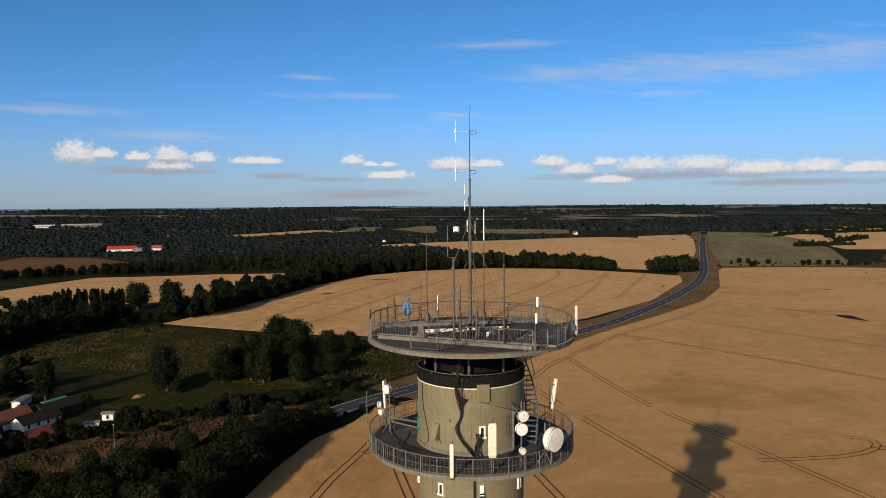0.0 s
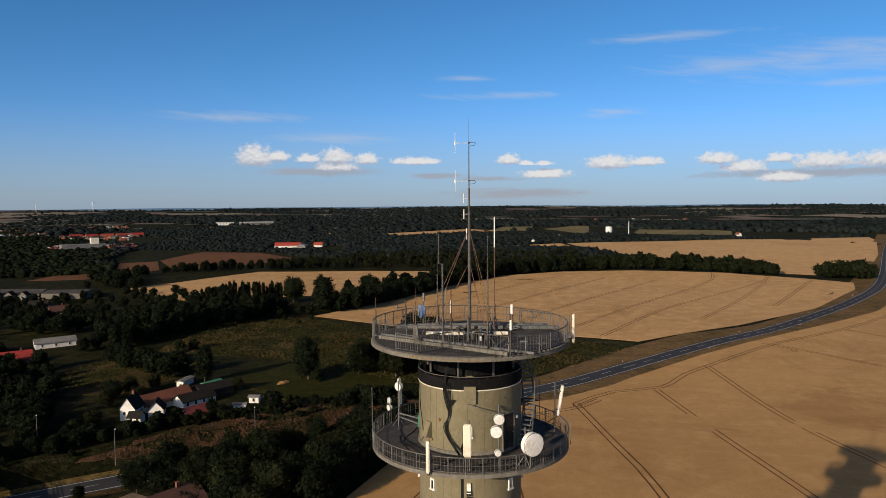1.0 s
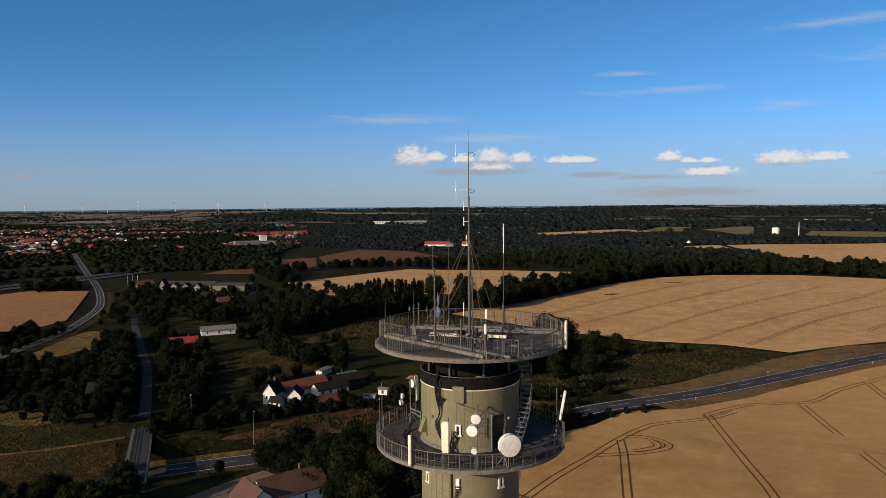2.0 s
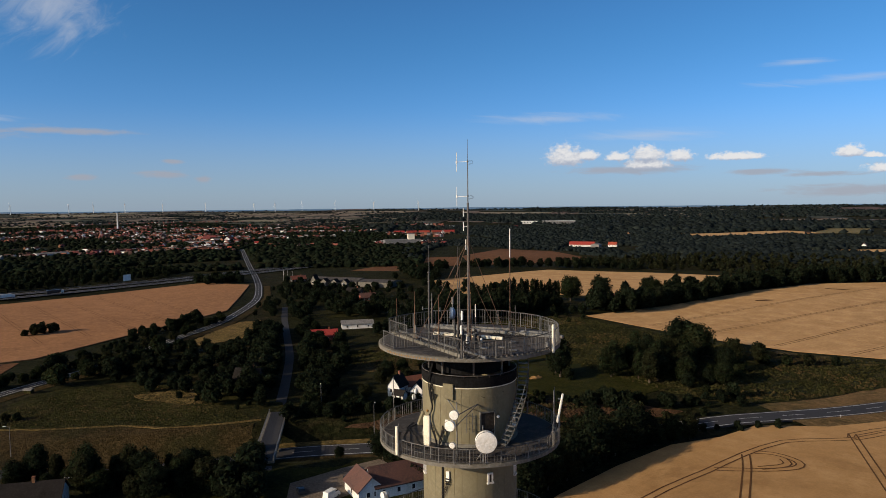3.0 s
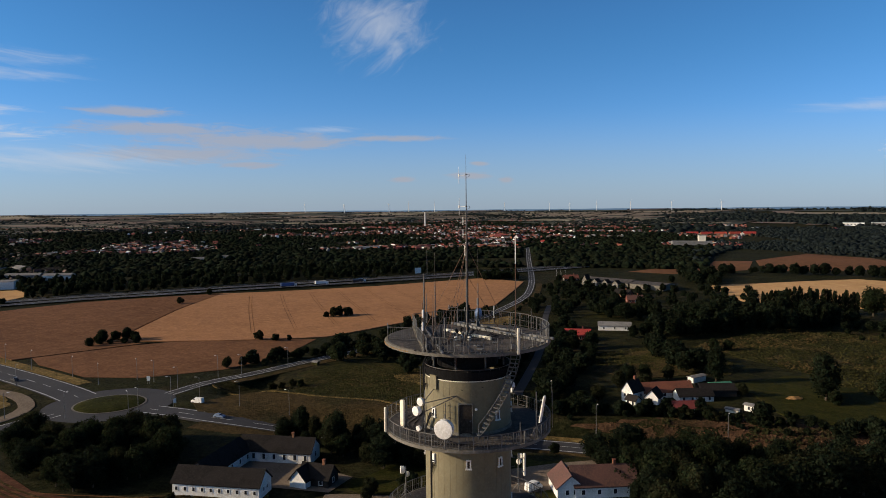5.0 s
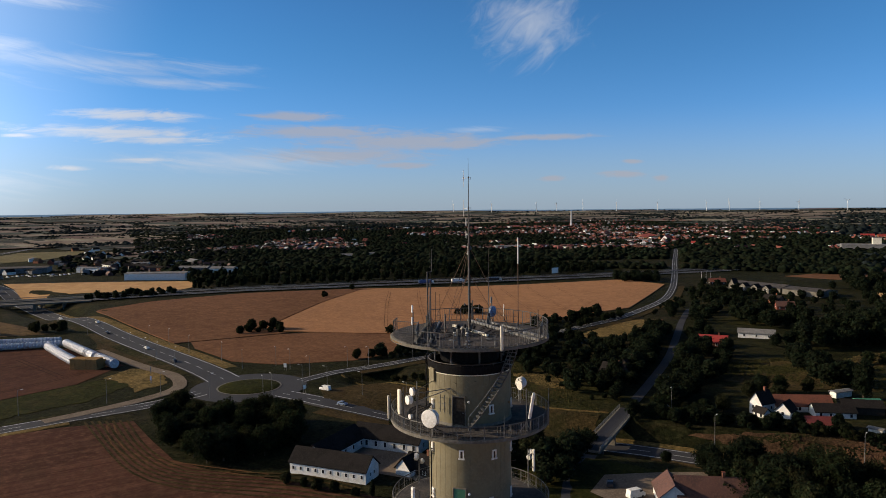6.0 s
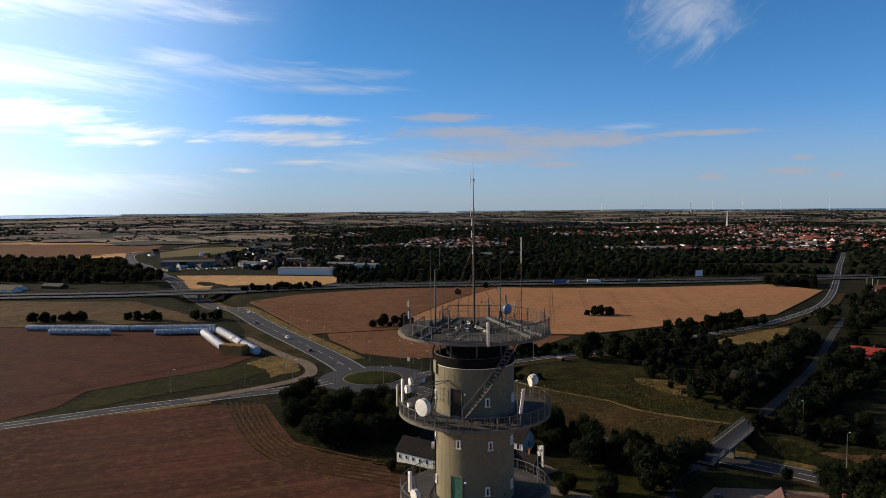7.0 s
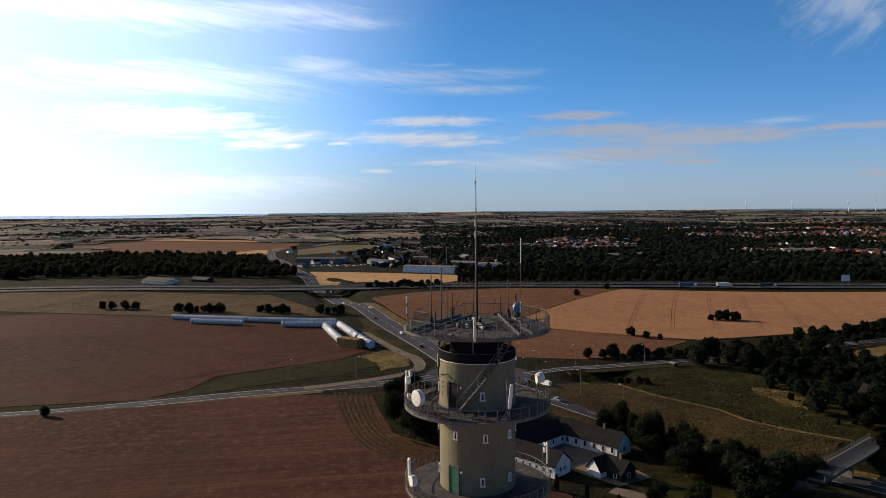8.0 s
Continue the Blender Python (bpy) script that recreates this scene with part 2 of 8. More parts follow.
M = {
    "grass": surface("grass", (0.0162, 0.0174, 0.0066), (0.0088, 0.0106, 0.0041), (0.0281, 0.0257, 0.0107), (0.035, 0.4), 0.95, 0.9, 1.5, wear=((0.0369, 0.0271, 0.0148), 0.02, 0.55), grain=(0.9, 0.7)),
    "meadow": surface("meadow", (0.0266, 0.0266, 0.0085), (0.0125, 0.0148, 0.0047), (0.0443, 0.0383, 0.0141), (0.045, 0.5), 0.95, 1.0, 1.2, wear=((0.0627, 0.0457, 0.021), 0.035, 0.85), grain=(0.8, 0.6)),
    "lawn": surface("lawn", (0.0231, 0.0246, 0.0052), (0.0144, 0.0173, 0.0038), (0.0347, 0.0318, 0.0083), (0.03, 0.5), 0.95, 0.5, 2.0, wear=((0.0397, 0.0311, 0.0106), 0.04, 0.5), grain=(1.2, 0.5)),
    "dry": surface("dry_grass", (0.1394, 0.0943, 0.0344), (0.0738, 0.0558, 0.0197), (0.205, 0.1435, 0.0574), (0.07, 0.8), 0.95, 0.8, 1.5, grain=(1.2, 0.5)),
    "heath": surface("heath", (0.0492, 0.0336, 0.0139), (0.0279, 0.0221, 0.009), (0.0754, 0.0525, 0.023), (0.06, 0.7), 0.95, 1.0, 1.2, wear=((0.0287, 0.0279, 0.0107), 0.06, 0.6), grain=(1.2, 0.45)),
    "bracken": surface("bracken", (0.0672, 0.0369, 0.0213), (0.0369, 0.0238, 0.0131), (0.0943, 0.0541, 0.0312), (0.06, 0.7), 0.95, 1.0, 1.2, wear=((0.0312, 0.0279, 0.0115), 0.06, 0.5), grain=(1.2, 0.45)),
    "wheat": surface("ripe_wheat", (0.3369, 0.188, 0.0733), (0.2867, 0.1558, 0.0584), (0.3798, 0.221, 0.0916), (0.009, 0.11), 0.95, 0.27, 5.0, rows=(78, 5.0, 0.45), wear=((0.225, 0.118, 0.043), 0.017, 0.9), grain=(2.4, 0.13), sheen=0.10),
    "wheat_far": surface("ripe_wheat_north", (0.3632, 0.2078, 0.0889), (0.3051, 0.1696, 0.0692), (0.4141, 0.2494, 0.112), (0.008, 0.12), 0.95, 0.18, 4.0, rows=(17, 4.0, 0.25), wear=((0.2542, 0.1316, 0.0494), 0.012, 0.5), grain=(0.7, 0.18), sheen=0.10),
    "wheat_red": surface("ripe_barley", (0.2454, 0.1168, 0.0545), (0.2064, 0.0966, 0.0452), (0.2804, 0.1371, 0.0655), (0.012, 0.3), 0.95, 0.18, 4.0, rows=(64, 4.0, 0.25), grain=(0.7, 0.2), sheen=0.05),
    "barley_dull": surface("dull_barley", (0.1279, 0.0627, 0.0328), (0.0991, 0.0486, 0.025), (0.1599, 0.0799, 0.0406), (0.012, 0.3), 0.95, 0.18, 4.0, rows=(64, 4.0, 0.25), grain=(0.7, 0.3)),
    "stubble": surface("stubble", (0.0704, 0.0294, 0.0192), (0.0435, 0.0192, 0.0128), (0.1055, 0.0524, 0.032), (0.02, 0.4), 0.95, 0.27, 4.0, rows=(-15, 1.1, 0.9), wear=((0.048, 0.0288, 0.0166), 0.03, 0.5), grain=(1.3, 0.2)),
    "brown": surface("ploughed", (0.0641, 0.0265, 0.0174), (0.046, 0.0195, 0.0132), (0.0822, 0.0362, 0.0223), (0.012, 0.3), 0.95, 0.24, 3.0, rows=(-20, 2.0, 0.5), wear=((0.0592, 0.0335, 0.0181), 0.015, 0.5), grain=(0.9, 0.22)),
    "pasture": surface("pasture", (0.0861, 0.0541, 0.0262), (0.0508, 0.0369, 0.0156), (0.123, 0.0787, 0.0377), (0.014, 0.25), 0.95, 0.24, 3.0, rows=(-75, 5.0, 0.5), wear=((0.041, 0.0344, 0.0139), 0.02, 0.6), grain=(0.6, 0.35)),
    "greenfield": surface("green_crop", (0.0984, 0.084, 0.0361), (0.0623, 0.0592, 0.0262), (0.1443, 0.1143, 0.0525), (0.012, 0.3), 0.95, 0.21, 4.0, rows=(18, 9.0, 1.0), grain=(0.4, 0.25), sheen=0.05),
    "soil": surface("tramline_soil", (0.0984, 0.0508, 0.0246), (0.0656, 0.0344, 0.0164), (0.1394, 0.0738, 0.0328), (0.2, 2.0), 0.95),
    "dark_soil": surface("dark_soil", (0.0344, 0.0164, 0.0115), (0.0246, 0.0115, 0.0082), (0.0492, 0.0246, 0.0164), (0.2, 2.0), 0.95),
    "asphalt": surface("asphalt", (0.0344, 0.0344, 0.0385), (0.0262, 0.0262, 0.0295), (0.0443, 0.0443, 0.0484), (0.06, 3.0), 0.84, 0.3, 30.0, wear=((0.0459, 0.0451, 0.0459), 0.1, 0.4)),
    "verge": surface("roadside_grass", (0.1394, 0.0861, 0.0394), (0.082, 0.0574, 0.0246), (0.1886, 0.123, 0.0574), (0.05, 0.5), 0.95, 0.5, 2.0, wear=((0.0574, 0.0492, 0.0197), 0.05, 0.55), grain=(1.2, 0.3)),
    "gravel": surface("gravel", (0.1558, 0.123, 0.0943), (0.1148, 0.0886, 0.0656), (0.205, 0.1681, 0.1312), (0.1, 2.0), 0.95, 0.6, 6.0),
    "paint": surface("road_paint", (0.40, 0.40, 0.39), (0.26, 0.26, 0.25), (0.5, 0.5, 0.49), (0.4, 4.0), 0.7),
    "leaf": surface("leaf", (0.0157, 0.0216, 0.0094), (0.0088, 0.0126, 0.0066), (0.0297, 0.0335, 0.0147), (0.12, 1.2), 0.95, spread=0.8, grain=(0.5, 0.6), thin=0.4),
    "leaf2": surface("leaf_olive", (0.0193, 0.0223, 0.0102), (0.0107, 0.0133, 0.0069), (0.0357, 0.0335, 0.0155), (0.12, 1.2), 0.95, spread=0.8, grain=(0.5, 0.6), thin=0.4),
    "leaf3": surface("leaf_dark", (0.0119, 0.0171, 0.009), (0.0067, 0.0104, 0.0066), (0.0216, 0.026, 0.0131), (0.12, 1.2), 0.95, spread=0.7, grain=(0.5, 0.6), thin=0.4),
    "bark": surface("bark", (0.0738, 0.0574, 0.041), (0.041, 0.0328, 0.0246), (0.1148, 0.0902, 0.0656), (0.8, 5.0), 0.95, 0.8, 12.0),
    # far woods: blue distance haze is mixed into the base colour
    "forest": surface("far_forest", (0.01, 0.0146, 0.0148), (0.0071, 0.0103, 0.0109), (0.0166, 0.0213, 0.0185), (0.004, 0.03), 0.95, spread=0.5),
    # distant fields and pastures: colours greyed to carry the haze of distance
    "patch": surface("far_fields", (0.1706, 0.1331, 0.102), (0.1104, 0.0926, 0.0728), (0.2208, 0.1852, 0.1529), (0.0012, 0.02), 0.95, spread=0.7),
    "cover": surface("hazed_pasture", (0.0428, 0.0505, 0.0409), (0.0265, 0.0333, 0.0298), (0.0857, 0.0794, 0.0643), (0.002, 0.02), 0.95, spread=0.9),
    "tower": surface("painted_render", (0.1597, 0.1387, 0.0802), (0.1309, 0.113, 0.0647), (0.1831, 0.1589, 0.095), (0.5, 6.0), 0.8, 0.25, 30.0, wear=((0.1246, 0.0997, 0.0545), 1.2, 0.45)),
    "black": surface("black_bitumen", (0.009, 0.009, 0.0095), (0.006, 0.006, 0.006), (0.016, 0.016, 0.017), (0.6, 8.0), 0.9),
    "concrete": surface("concrete", (0.1435, 0.1337, 0.1132), (0.0984, 0.0918, 0.0779), (0.1886, 0.1779, 0.1558), (0.5, 5.0), 0.9, 0.3, 25.0, wear=((0.0984, 0.0861, 0.0697), 1.0, 0.6)),
    "roofing": surface("roofing_felt", (0.0541, 0.05, 0.0476), (0.0312, 0.0287, 0.0279), (0.082, 0.0754, 0.0713), (0.35, 4.0), 0.85, 0.3, 25.0, wear=((0.1394, 0.1148, 0.0943), 0.6, 0.55)),
    "galv": surface("galvanised_steel", (0.1271, 0.1296, 0.1296), (0.0779, 0.0795, 0.0787), (0.205, 0.2075, 0.205), (1.5, 9.0), 0.6, metal=0.35, wear=((0.164, 0.123, 0.0902), 2.0, 0.4)),
    "rail": surface("weathered_steel", (0.0722, 0.0722, 0.0689), (0.041, 0.0402, 0.0377), (0.123, 0.123, 0.1173), (1.2, 8.0), 0.65, metal=0.2, wear=((0.0984, 0.0533, 0.0295), 1.5, 0.6)),
    "rust": surface("rusty_steel", (0.1312, 0.0697, 0.041), (0.0738, 0.041, 0.0246), (0.1804, 0.1066, 0.0656), (2.0, 12.0), 0.8, metal=0.2),
    "cable": surface("cable_rubber", (0.012, 0.012, 0.013), (0.007, 0.007, 0.007), (0.025, 0.025, 0.026), (3.0, 20.0), 0.86),
    "mast": surface("dark_weathered_steel", (0.075, 0.073, 0.068), (0.04, 0.039, 0.036), (0.13, 0.128, 0.12), (2.0, 9.0), 0.65, metal=0.2, wear=((0.12, 0.065, 0.036), 2.0, 0.6)),
    "white": surface("white_paint", (0.72, 0.71, 0.67), (0.55, 0.54, 0.5), (0.8, 0.79, 0.76), (1.0, 8.0), 0.5, wear=((0.45, 0.42, 0.36), 2.0, 0.4)),
    "cream": surface("cream_fibreglass", (0.68, 0.63, 0.50), (0.55, 0.5, 0.39), (0.76, 0.72, 0.6), (1.0, 8.0), 0.5),
    "blue": surface("blue_plastic", (0.10, 0.16, 0.28), (0.06, 0.10, 0.19), (0.2, 0.27, 0.38), (2.0, 9.0), 0.5, wear=((0.45, 0.5, 0.55), 3.0, 0.5)),
    "window": surface("window_glass", (0.02, 0.022, 0.026), (0.012, 0.013, 0.016), (0.03, 0.033, 0.038), (0.6, 3.0), 0.15),
    "lime": surface("whitewash", (0.66, 0.65, 0.62), (0.5, 0.49, 0.45), (0.74, 0.73, 0.7), (0.3, 3.0), 0.85, 0.2, 15.0, wear=((0.4, 0.37, 0.31), 0.5, 0.4)),
    "redtile": surface("red_roof_tile", (0.1558, 0.0369, 0.023), (0.0984, 0.0262, 0.0172), (0.205, 0.0541, 0.0312), (0.25, 2.5), 0.8, 0.4, 6.0, spread=0.35),
    "browntile": surface("brown_roof_tile", (0.082, 0.0344, 0.0246), (0.0533, 0.0246, 0.018), (0.1148, 0.0508, 0.0344), (0.25, 2.5), 0.8, 0.4, 6.0),
    "bright_red": surface("bright_red_roof", (0.2706, 0.0295, 0.0172), (0.1968, 0.023, 0.0139), (0.3116, 0.0451, 0.0287), (0.2, 2.0), 0.7, spread=0.15),
    "slate": surface("slate_roof", (0.0197, 0.0172, 0.0164), (0.0123, 0.0115, 0.0107), (0.0295, 0.0262, 0.0246), (0.3, 3.0), 0.95, 0.4, 6.0),
    "greyroof": surface("fibre_cement_roof", (0.1558, 0.1517, 0.1476), (0.0984, 0.0968, 0.0943), (0.2132, 0.2091, 0.205), (0.25, 2.5), 0.85),
    "brick": surface("red_brick", (0.1968, 0.082, 0.0492), (0.1312, 0.0574, 0.0369), (0.2624, 0.123, 0.0738), (0.4, 4.0), 0.9, spread=0.3),
    "darkwood": surface("dark_timber", (0.0287, 0.023, 0.018), (0.0164, 0.0131, 0.0107), (0.0492, 0.041, 0.0328), (0.5, 6.0), 0.85),
    "straw": surface("straw", (0.246, 0.1394, 0.0558), (0.164, 0.0943, 0.0369), (0.328, 0.205, 0.0902), (0.8, 6.0), 0.95, 0.8, 12.0),
    "wrap": surface("white_bale_wrap", (0.40, 0.41, 0.45), (0.27, 0.28, 0.32), (0.66, 0.66, 0.67), (0.5, 2.2), 0.3, 0.6, 3.0),
    "water": surface("water", (0.05, 0.09, 0.13), (0.04, 0.075, 0.11), (0.07, 0.11, 0.15), (0.002, 0.02), 0.25),
    "green_tin": surface("green_sheet", (0.041, 0.1804, 0.1066), (0.0287, 0.1312, 0.0738), (0.0574, 0.2214, 0.1394), (0.4, 3.0), 0.6),
    "tyre": surface("tyre_rubber", (0.0123, 0.0123, 0.0123), (0.0082, 0.0082, 0.0082), (0.0205, 0.0205, 0.0205), (2.0, 9.0), 0.85),
    "carpaint_dark": surface("dark_car_paint", (0.0164, 0.0189, 0.0246), (0.0123, 0.0139, 0.018), (0.023, 0.0246, 0.0312), (0.5, 5.0), 0.3),
    "lorry_blue": surface("blue_lorry_sheet", (0.041, 0.082, 0.2214), (0.0328, 0.0656, 0.164), (0.0574, 0.1066, 0.2706), (0.3, 3.0), 0.5),
}

# ---- small helpers for geometry ----
def part(name, bm, material, parent=None, label=""):
    """Link a bmesh as one mesh object, as a part of its parent."""
    me = bpy.data.meshes.new(name)
    bm.to_mesh(me)
    bm.free()
    me.materials.append(material)
    ob = new(name, me)
    ob.parent = parent
    if label:
        ob["label"] = label
    return ob


def mesh(name, verts, faces, material, parent=None, label=""):
    me = bpy.data.meshes.new(name)
    me.from_pydata([tuple(v) for v in verts], [], [tuple(f) for f in faces])
    me.materials.append(material)
    me.update()
    ob = new(name, me)
    ob.parent = parent
    if label:
        ob["label"] = label
    return ob


def hollow(name, place=(0, 0, 0), turn=0.0):
    ob = new(name)
    ob.empty_display_size = 0.3
    ob.matrix_basis = pose(*place, 0, 0, turn)
    return ob


def smooth01(v):
    v = np.clip(v, 0.0, 1.0)
    return v * v * (3 - 2 * v)


def curve_through(points, step=6.0):
    """Evenly spaced points of a smooth line through the points given."""
    p = np.array(points, float)
    p = np.vstack([2 * p[0] - p[1], p, 2 * p[-1] - p[-2]])
    out = []
    for i in range(1, len(p) - 2):
        n = max(2, int(np.linalg.norm(p[i + 1] - p[i]) / step))
        for k in range(n):
            t = k / n
            out.append(0.5 * (2 * p[i] + (p[i + 1] - p[i - 1]) * t + (2 * p[i - 1] - 5 * p[i] + 4 * p[i + 1] - p[i + 2]) * t * t + (3 * p[i] - p[i - 1] - 3 * p[i + 1] + p[i + 2]) * t ** 3))
    out.append(p[-2])
    return np.array(out)


MAIN = curve_through([(-200, -4), (-188, 6), (-172, 19), (-154, 42), (-136, 66), (-121, 86), (-104, 103), (-83, 122), (-60, 141), (-40, 163), (-26, 180), (-7, 203), (16, 236), (50, 283), (80, 321),
                      (110, 369), (152, 440), (187, 511), (233, 636), (314, 877), (495, 1407), (560, 1650)])
CUT_FROM, CUT_TO = np.array((-172.0, 19.0)), np.array((-40.0, 163.0))


def away_from(line, x, y):
    """The distance of points from a broken line, and how far along it (0 to 1) they come nearest."""
    x, y = np.atleast_1d(np.asarray(x, float)), np.atleast_1d(np.asarray(y, float))
    best, at = np.full(x.shape, 1e9), np.zeros(x.shape)
    for i in range(len(line) - 1):
        a, b = line[i], line[i + 1]
        d = b - a
        t = np.clip(((x - a[0]) * d[0] + (y - a[1]) * d[1]) / (d @ d), 0, 1)
        r = np.hypot(x - a[0] - t * d[0], y - a[1] - t * d[1])
        m = r < best
        best[m], at[m] = r[m], (i + t[m]) / (len(line) - 1)
    return best, at


DUAL = curve_through([(-222, -20), (-240, -27), (-277, -44), (-338, -73), (-384, -93), (-446, -124), (-542, -170), (-665, -230), (-765, -276), (-864, -325), (-1000, -365), (-1147, -345), (-1358, -312)])
DUAL_CUT = np.array([(-400.0, -101.0), (-446.0, -124.0), (-542.0, -170.0), (-590.0, -193.0)])
BASIN_ROAD = np.array([(-210.0, 2.0), (-222.0, 20.0), (-226.0, 34.0), (-231.0, 47.0), (-238.0, 63.0)])
CUT_LINE = MAIN[(MAIN[:, 0] > -180) & (MAIN[:, 0] < -30)][::2]


def height(x, y, cuts=True):
    """The land's height: almost level, two road cuttings, a hollow, and a slow rise towards the horizon."""
    x, y = np.atleast_1d(np.asarray(x, float)), np.atleast_1d(np.asarray(y, float))
    d = np.hypot(x, y)
    z = 0.7 * np.sin(x / 41 + 0.6) * np.cos(y / 53) * smooth01((d - 60) / 120) * (1 - np.exp(-(((x + 214) / 75) ** 2) - ((y + 8) / 60) ** 2))
    z += 27 * np.clip((d - 1800) / 3100, 0, 1) ** 1.5
    z += 5 * np.sin(x / 310 + 1) * np.sin(y / 270) * smooth01((d - 1500) / 1500)
    near = (np.abs(x + 105) < 110) & (np.abs(y - 90) < 110)
    if cuts and near.any():
        r, s = away_from(CUT_LINE, x[near], y[near])
        deep = 3.6 * smooth01(s / 0.22) * smooth01((1 - s) / 0.22)
        z[near] -= deep * (1 - smooth01((r - 7) / 10))
    near = (np.abs(x + 490) < 130) & (np.abs(y + 145) < 120)
    if cuts and near.any():
        r, s = away_from(DUAL_CUT, x[near], y[near])
        deep = 4.6 * smooth01(s / 0.35) * smooth01((1 - s) / 0.35)
        z[near] -= deep * (1 - smooth01((r - 9) / 14))
    basin = np.exp(-(((x + 212.5) / 10) ** 4) - ((y - 33) / 12) ** 4)
    near = basin > 0.001
    if near.any():
        r, _ = away_from(BASIN_ROAD, x[near], y[near])
        z[near] -= 3.0 * basin[near] * smooth01((r - 4.6) / 4)
    return z


def h1(x, y):
    return float(height(x, y)[0])


# ---- ground: one sheet to the horizon ----
def axis(lo, hi, fine_lo, fine_hi, step):
    inner = list(np.arange(fine_lo, fine_hi + 0.1, step))
    out, s, v = [], step, fine_hi
    while v < hi:
        s *= 1.13
        v += s
        out.append(min(v, hi))
    back, s, v = [], step, fine_lo
    while v > lo:
        s *= 1.13
        v -= s
        back.append(max(v, lo))
    return np.array(back[::-1] + inner + out)


gx, gy = axis(-4950, 4950, -600, 80, 4.0), axis(-4950, 4950, -300, 340, 4.0)
X, Y = np.meshgrid(gx, gy, indexing="ij")
Z = height(X.ravel(), Y.ravel())
r_main, _ = away_from(MAIN, X.ravel(), Y.ravel())
Z = Z - 0.3 * (r_main < 8)
nx, ny = len(gx), len(gy)
idx = np.arange(nx * ny).reshape(nx, ny)
quads = np.stack([idx[:-1, :-1], idx[1:, :-1], idx[1:, 1:], idx[:-1, 1:]], -1).reshape(-1, 4)
cx, cy = X.ravel()[quads].mean(1), Y.ravel()[quads].mean(1)
keep = np.hypot(cx, cy) < 4930
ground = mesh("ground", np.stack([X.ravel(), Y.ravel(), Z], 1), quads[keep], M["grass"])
for p in ground.data.polygons:
    p.use_smooth = True
tagged(ground, "rough green grassland and scrub stretching to the horizon", "ground", kind="structure")


def ragged(outline, step=2.5, amp=1.3):
    """The outline with an uneven, overgrown edge."""
    out = []
    for (x1, y1), (x2, y2) in zip(outline, outline[1:] + outline[:1]):
        n = max(1, int(math.hypot(x2 - x1, y2 - y1) / step))
        for k in range(n):
            x, y = x1 + (x2 - x1) * k / n, y1 + (y2 - y1) * k / n
            out.append((x + amp * noise.noise(Vector((x * 0.3, y * 0.3, 1.0))) * 1.6, y + amp * noise.noise(Vector((x * 0.3, y * 0.3, 9.0))) * 1.6))
    return out


def field(name, outline, material, lift, label, cell=18.0, category="field"):
    """A field as a slab of standing crop that follows the land."""
    if category == "field" and cell < 16:
        outline = ragged(outline)
    bm = bmesh.new()
    bm.faces.new([bm.verts.new((x, y, 0)) for x, y in outline])
    xs, ys = [p[0] for p in outline], [p[1] for p in outline]
    for k, (lo, hi) in enumerate(((min(xs), max(xs)), (min(ys), max(ys)))):
        size = max(cell, (hi - lo) / 45)
        for c in np.arange(lo + size, hi, size):
            co, no = ((c, 0, 0), (1, 0, 0)) if k == 0 else ((0, c, 0), (0, 1, 0))
            bmesh.ops.bisect_plane(bm, geom=bm.verts[:] + bm.edges[:] + bm.faces[:], plane_co=co, plane_no=no)
    bmesh.ops.recalc_face_normals(bm, faces=bm.faces[:])
    if sum(f.normal.z for f in bm.faces) < 0:
        bmesh.ops.reverse_faces(bm, faces=bm.faces[:])
    v = np.array([q.co[:2] for q in bm.verts])
    for q, z in zip(bm.verts, height(v[:, 0], v[:, 1])):
        q.co.z = z + lift
    rim = [e for e in bm.edges if e.is_boundary]
    ext = bmesh.ops.extrude_edge_only(bm, edges=rim)
    for q in ext["geom"]:
        if isinstance(q, bmesh.types.BMVert):
            q.co.z -= lift + 0.8
    bm.normal_update()
    for f in bm.faces:
        f.smooth = abs(f.normal.z) > 0.5
    for e in rim:
        e.smooth = False
    return tagged(part(name, bm, material), label, category, kind="structure")


FIELDS = {}
def land(key, *args, **kw):
    FIELDS[key] = field(*args, **kw)


land("east", "wheat_field", [(-45, 60), (-46, 95), (-43, 118), (-38, 140), (-30, 155), (-25, 170), (-9, 181), (8, 203), (14, 214), (42, 256), (62, 282), (100, 330), (150, 396), (182, 456), (228, 585), (240, 606), (330, 606), (470, 590), (560, 640), (760, 560), (900, 100), (600, -400), (-25, -400), (-35, -60), (-32, 20)], M["wheat"], 0.5, "ripe golden wheat field with wheel tracks", cell=22)
land("north", "wheat_field", [(-152, 320), (-130, 385), (-106, 477), (-82, 548), (-38, 594), (25, 612), (99, 606), (150, 570), (180, 538), (168, 494), (120, 401), (68, 331), (38, 301), (19, 280), (-7, 287), (-39, 284), (-80, 294), (-112, 306)],
     M["wheat_far"], 0.16, "ripe pale golden wheat field on a low rise")
land("near_west", "stubble_field", [(-178, -46), (-158, -39), (-140, -32), (-131, -24), (-117, -5), (-100, 15), (-70, 14), (-36, -40), (-36, -210), (-118, -212), (-146, -152), (-160, -118), (-172, -90), (-178, -66)],
     M["stubble"], 0.12, "reddish brown stubble field with straw rows")
land("bale", "bare_field", [(-140, -330), (-152, -178), (-168, -124), (-182, -113), (-203, -112), (-219, -92), (-233, -72), (-262, -60), (-306, -86), (-322, -130), (-340, -200), (-356, -282), (-342, -340)],
     M["brown"], 0.12, "dark reddish brown harvested field with wheel tracks")
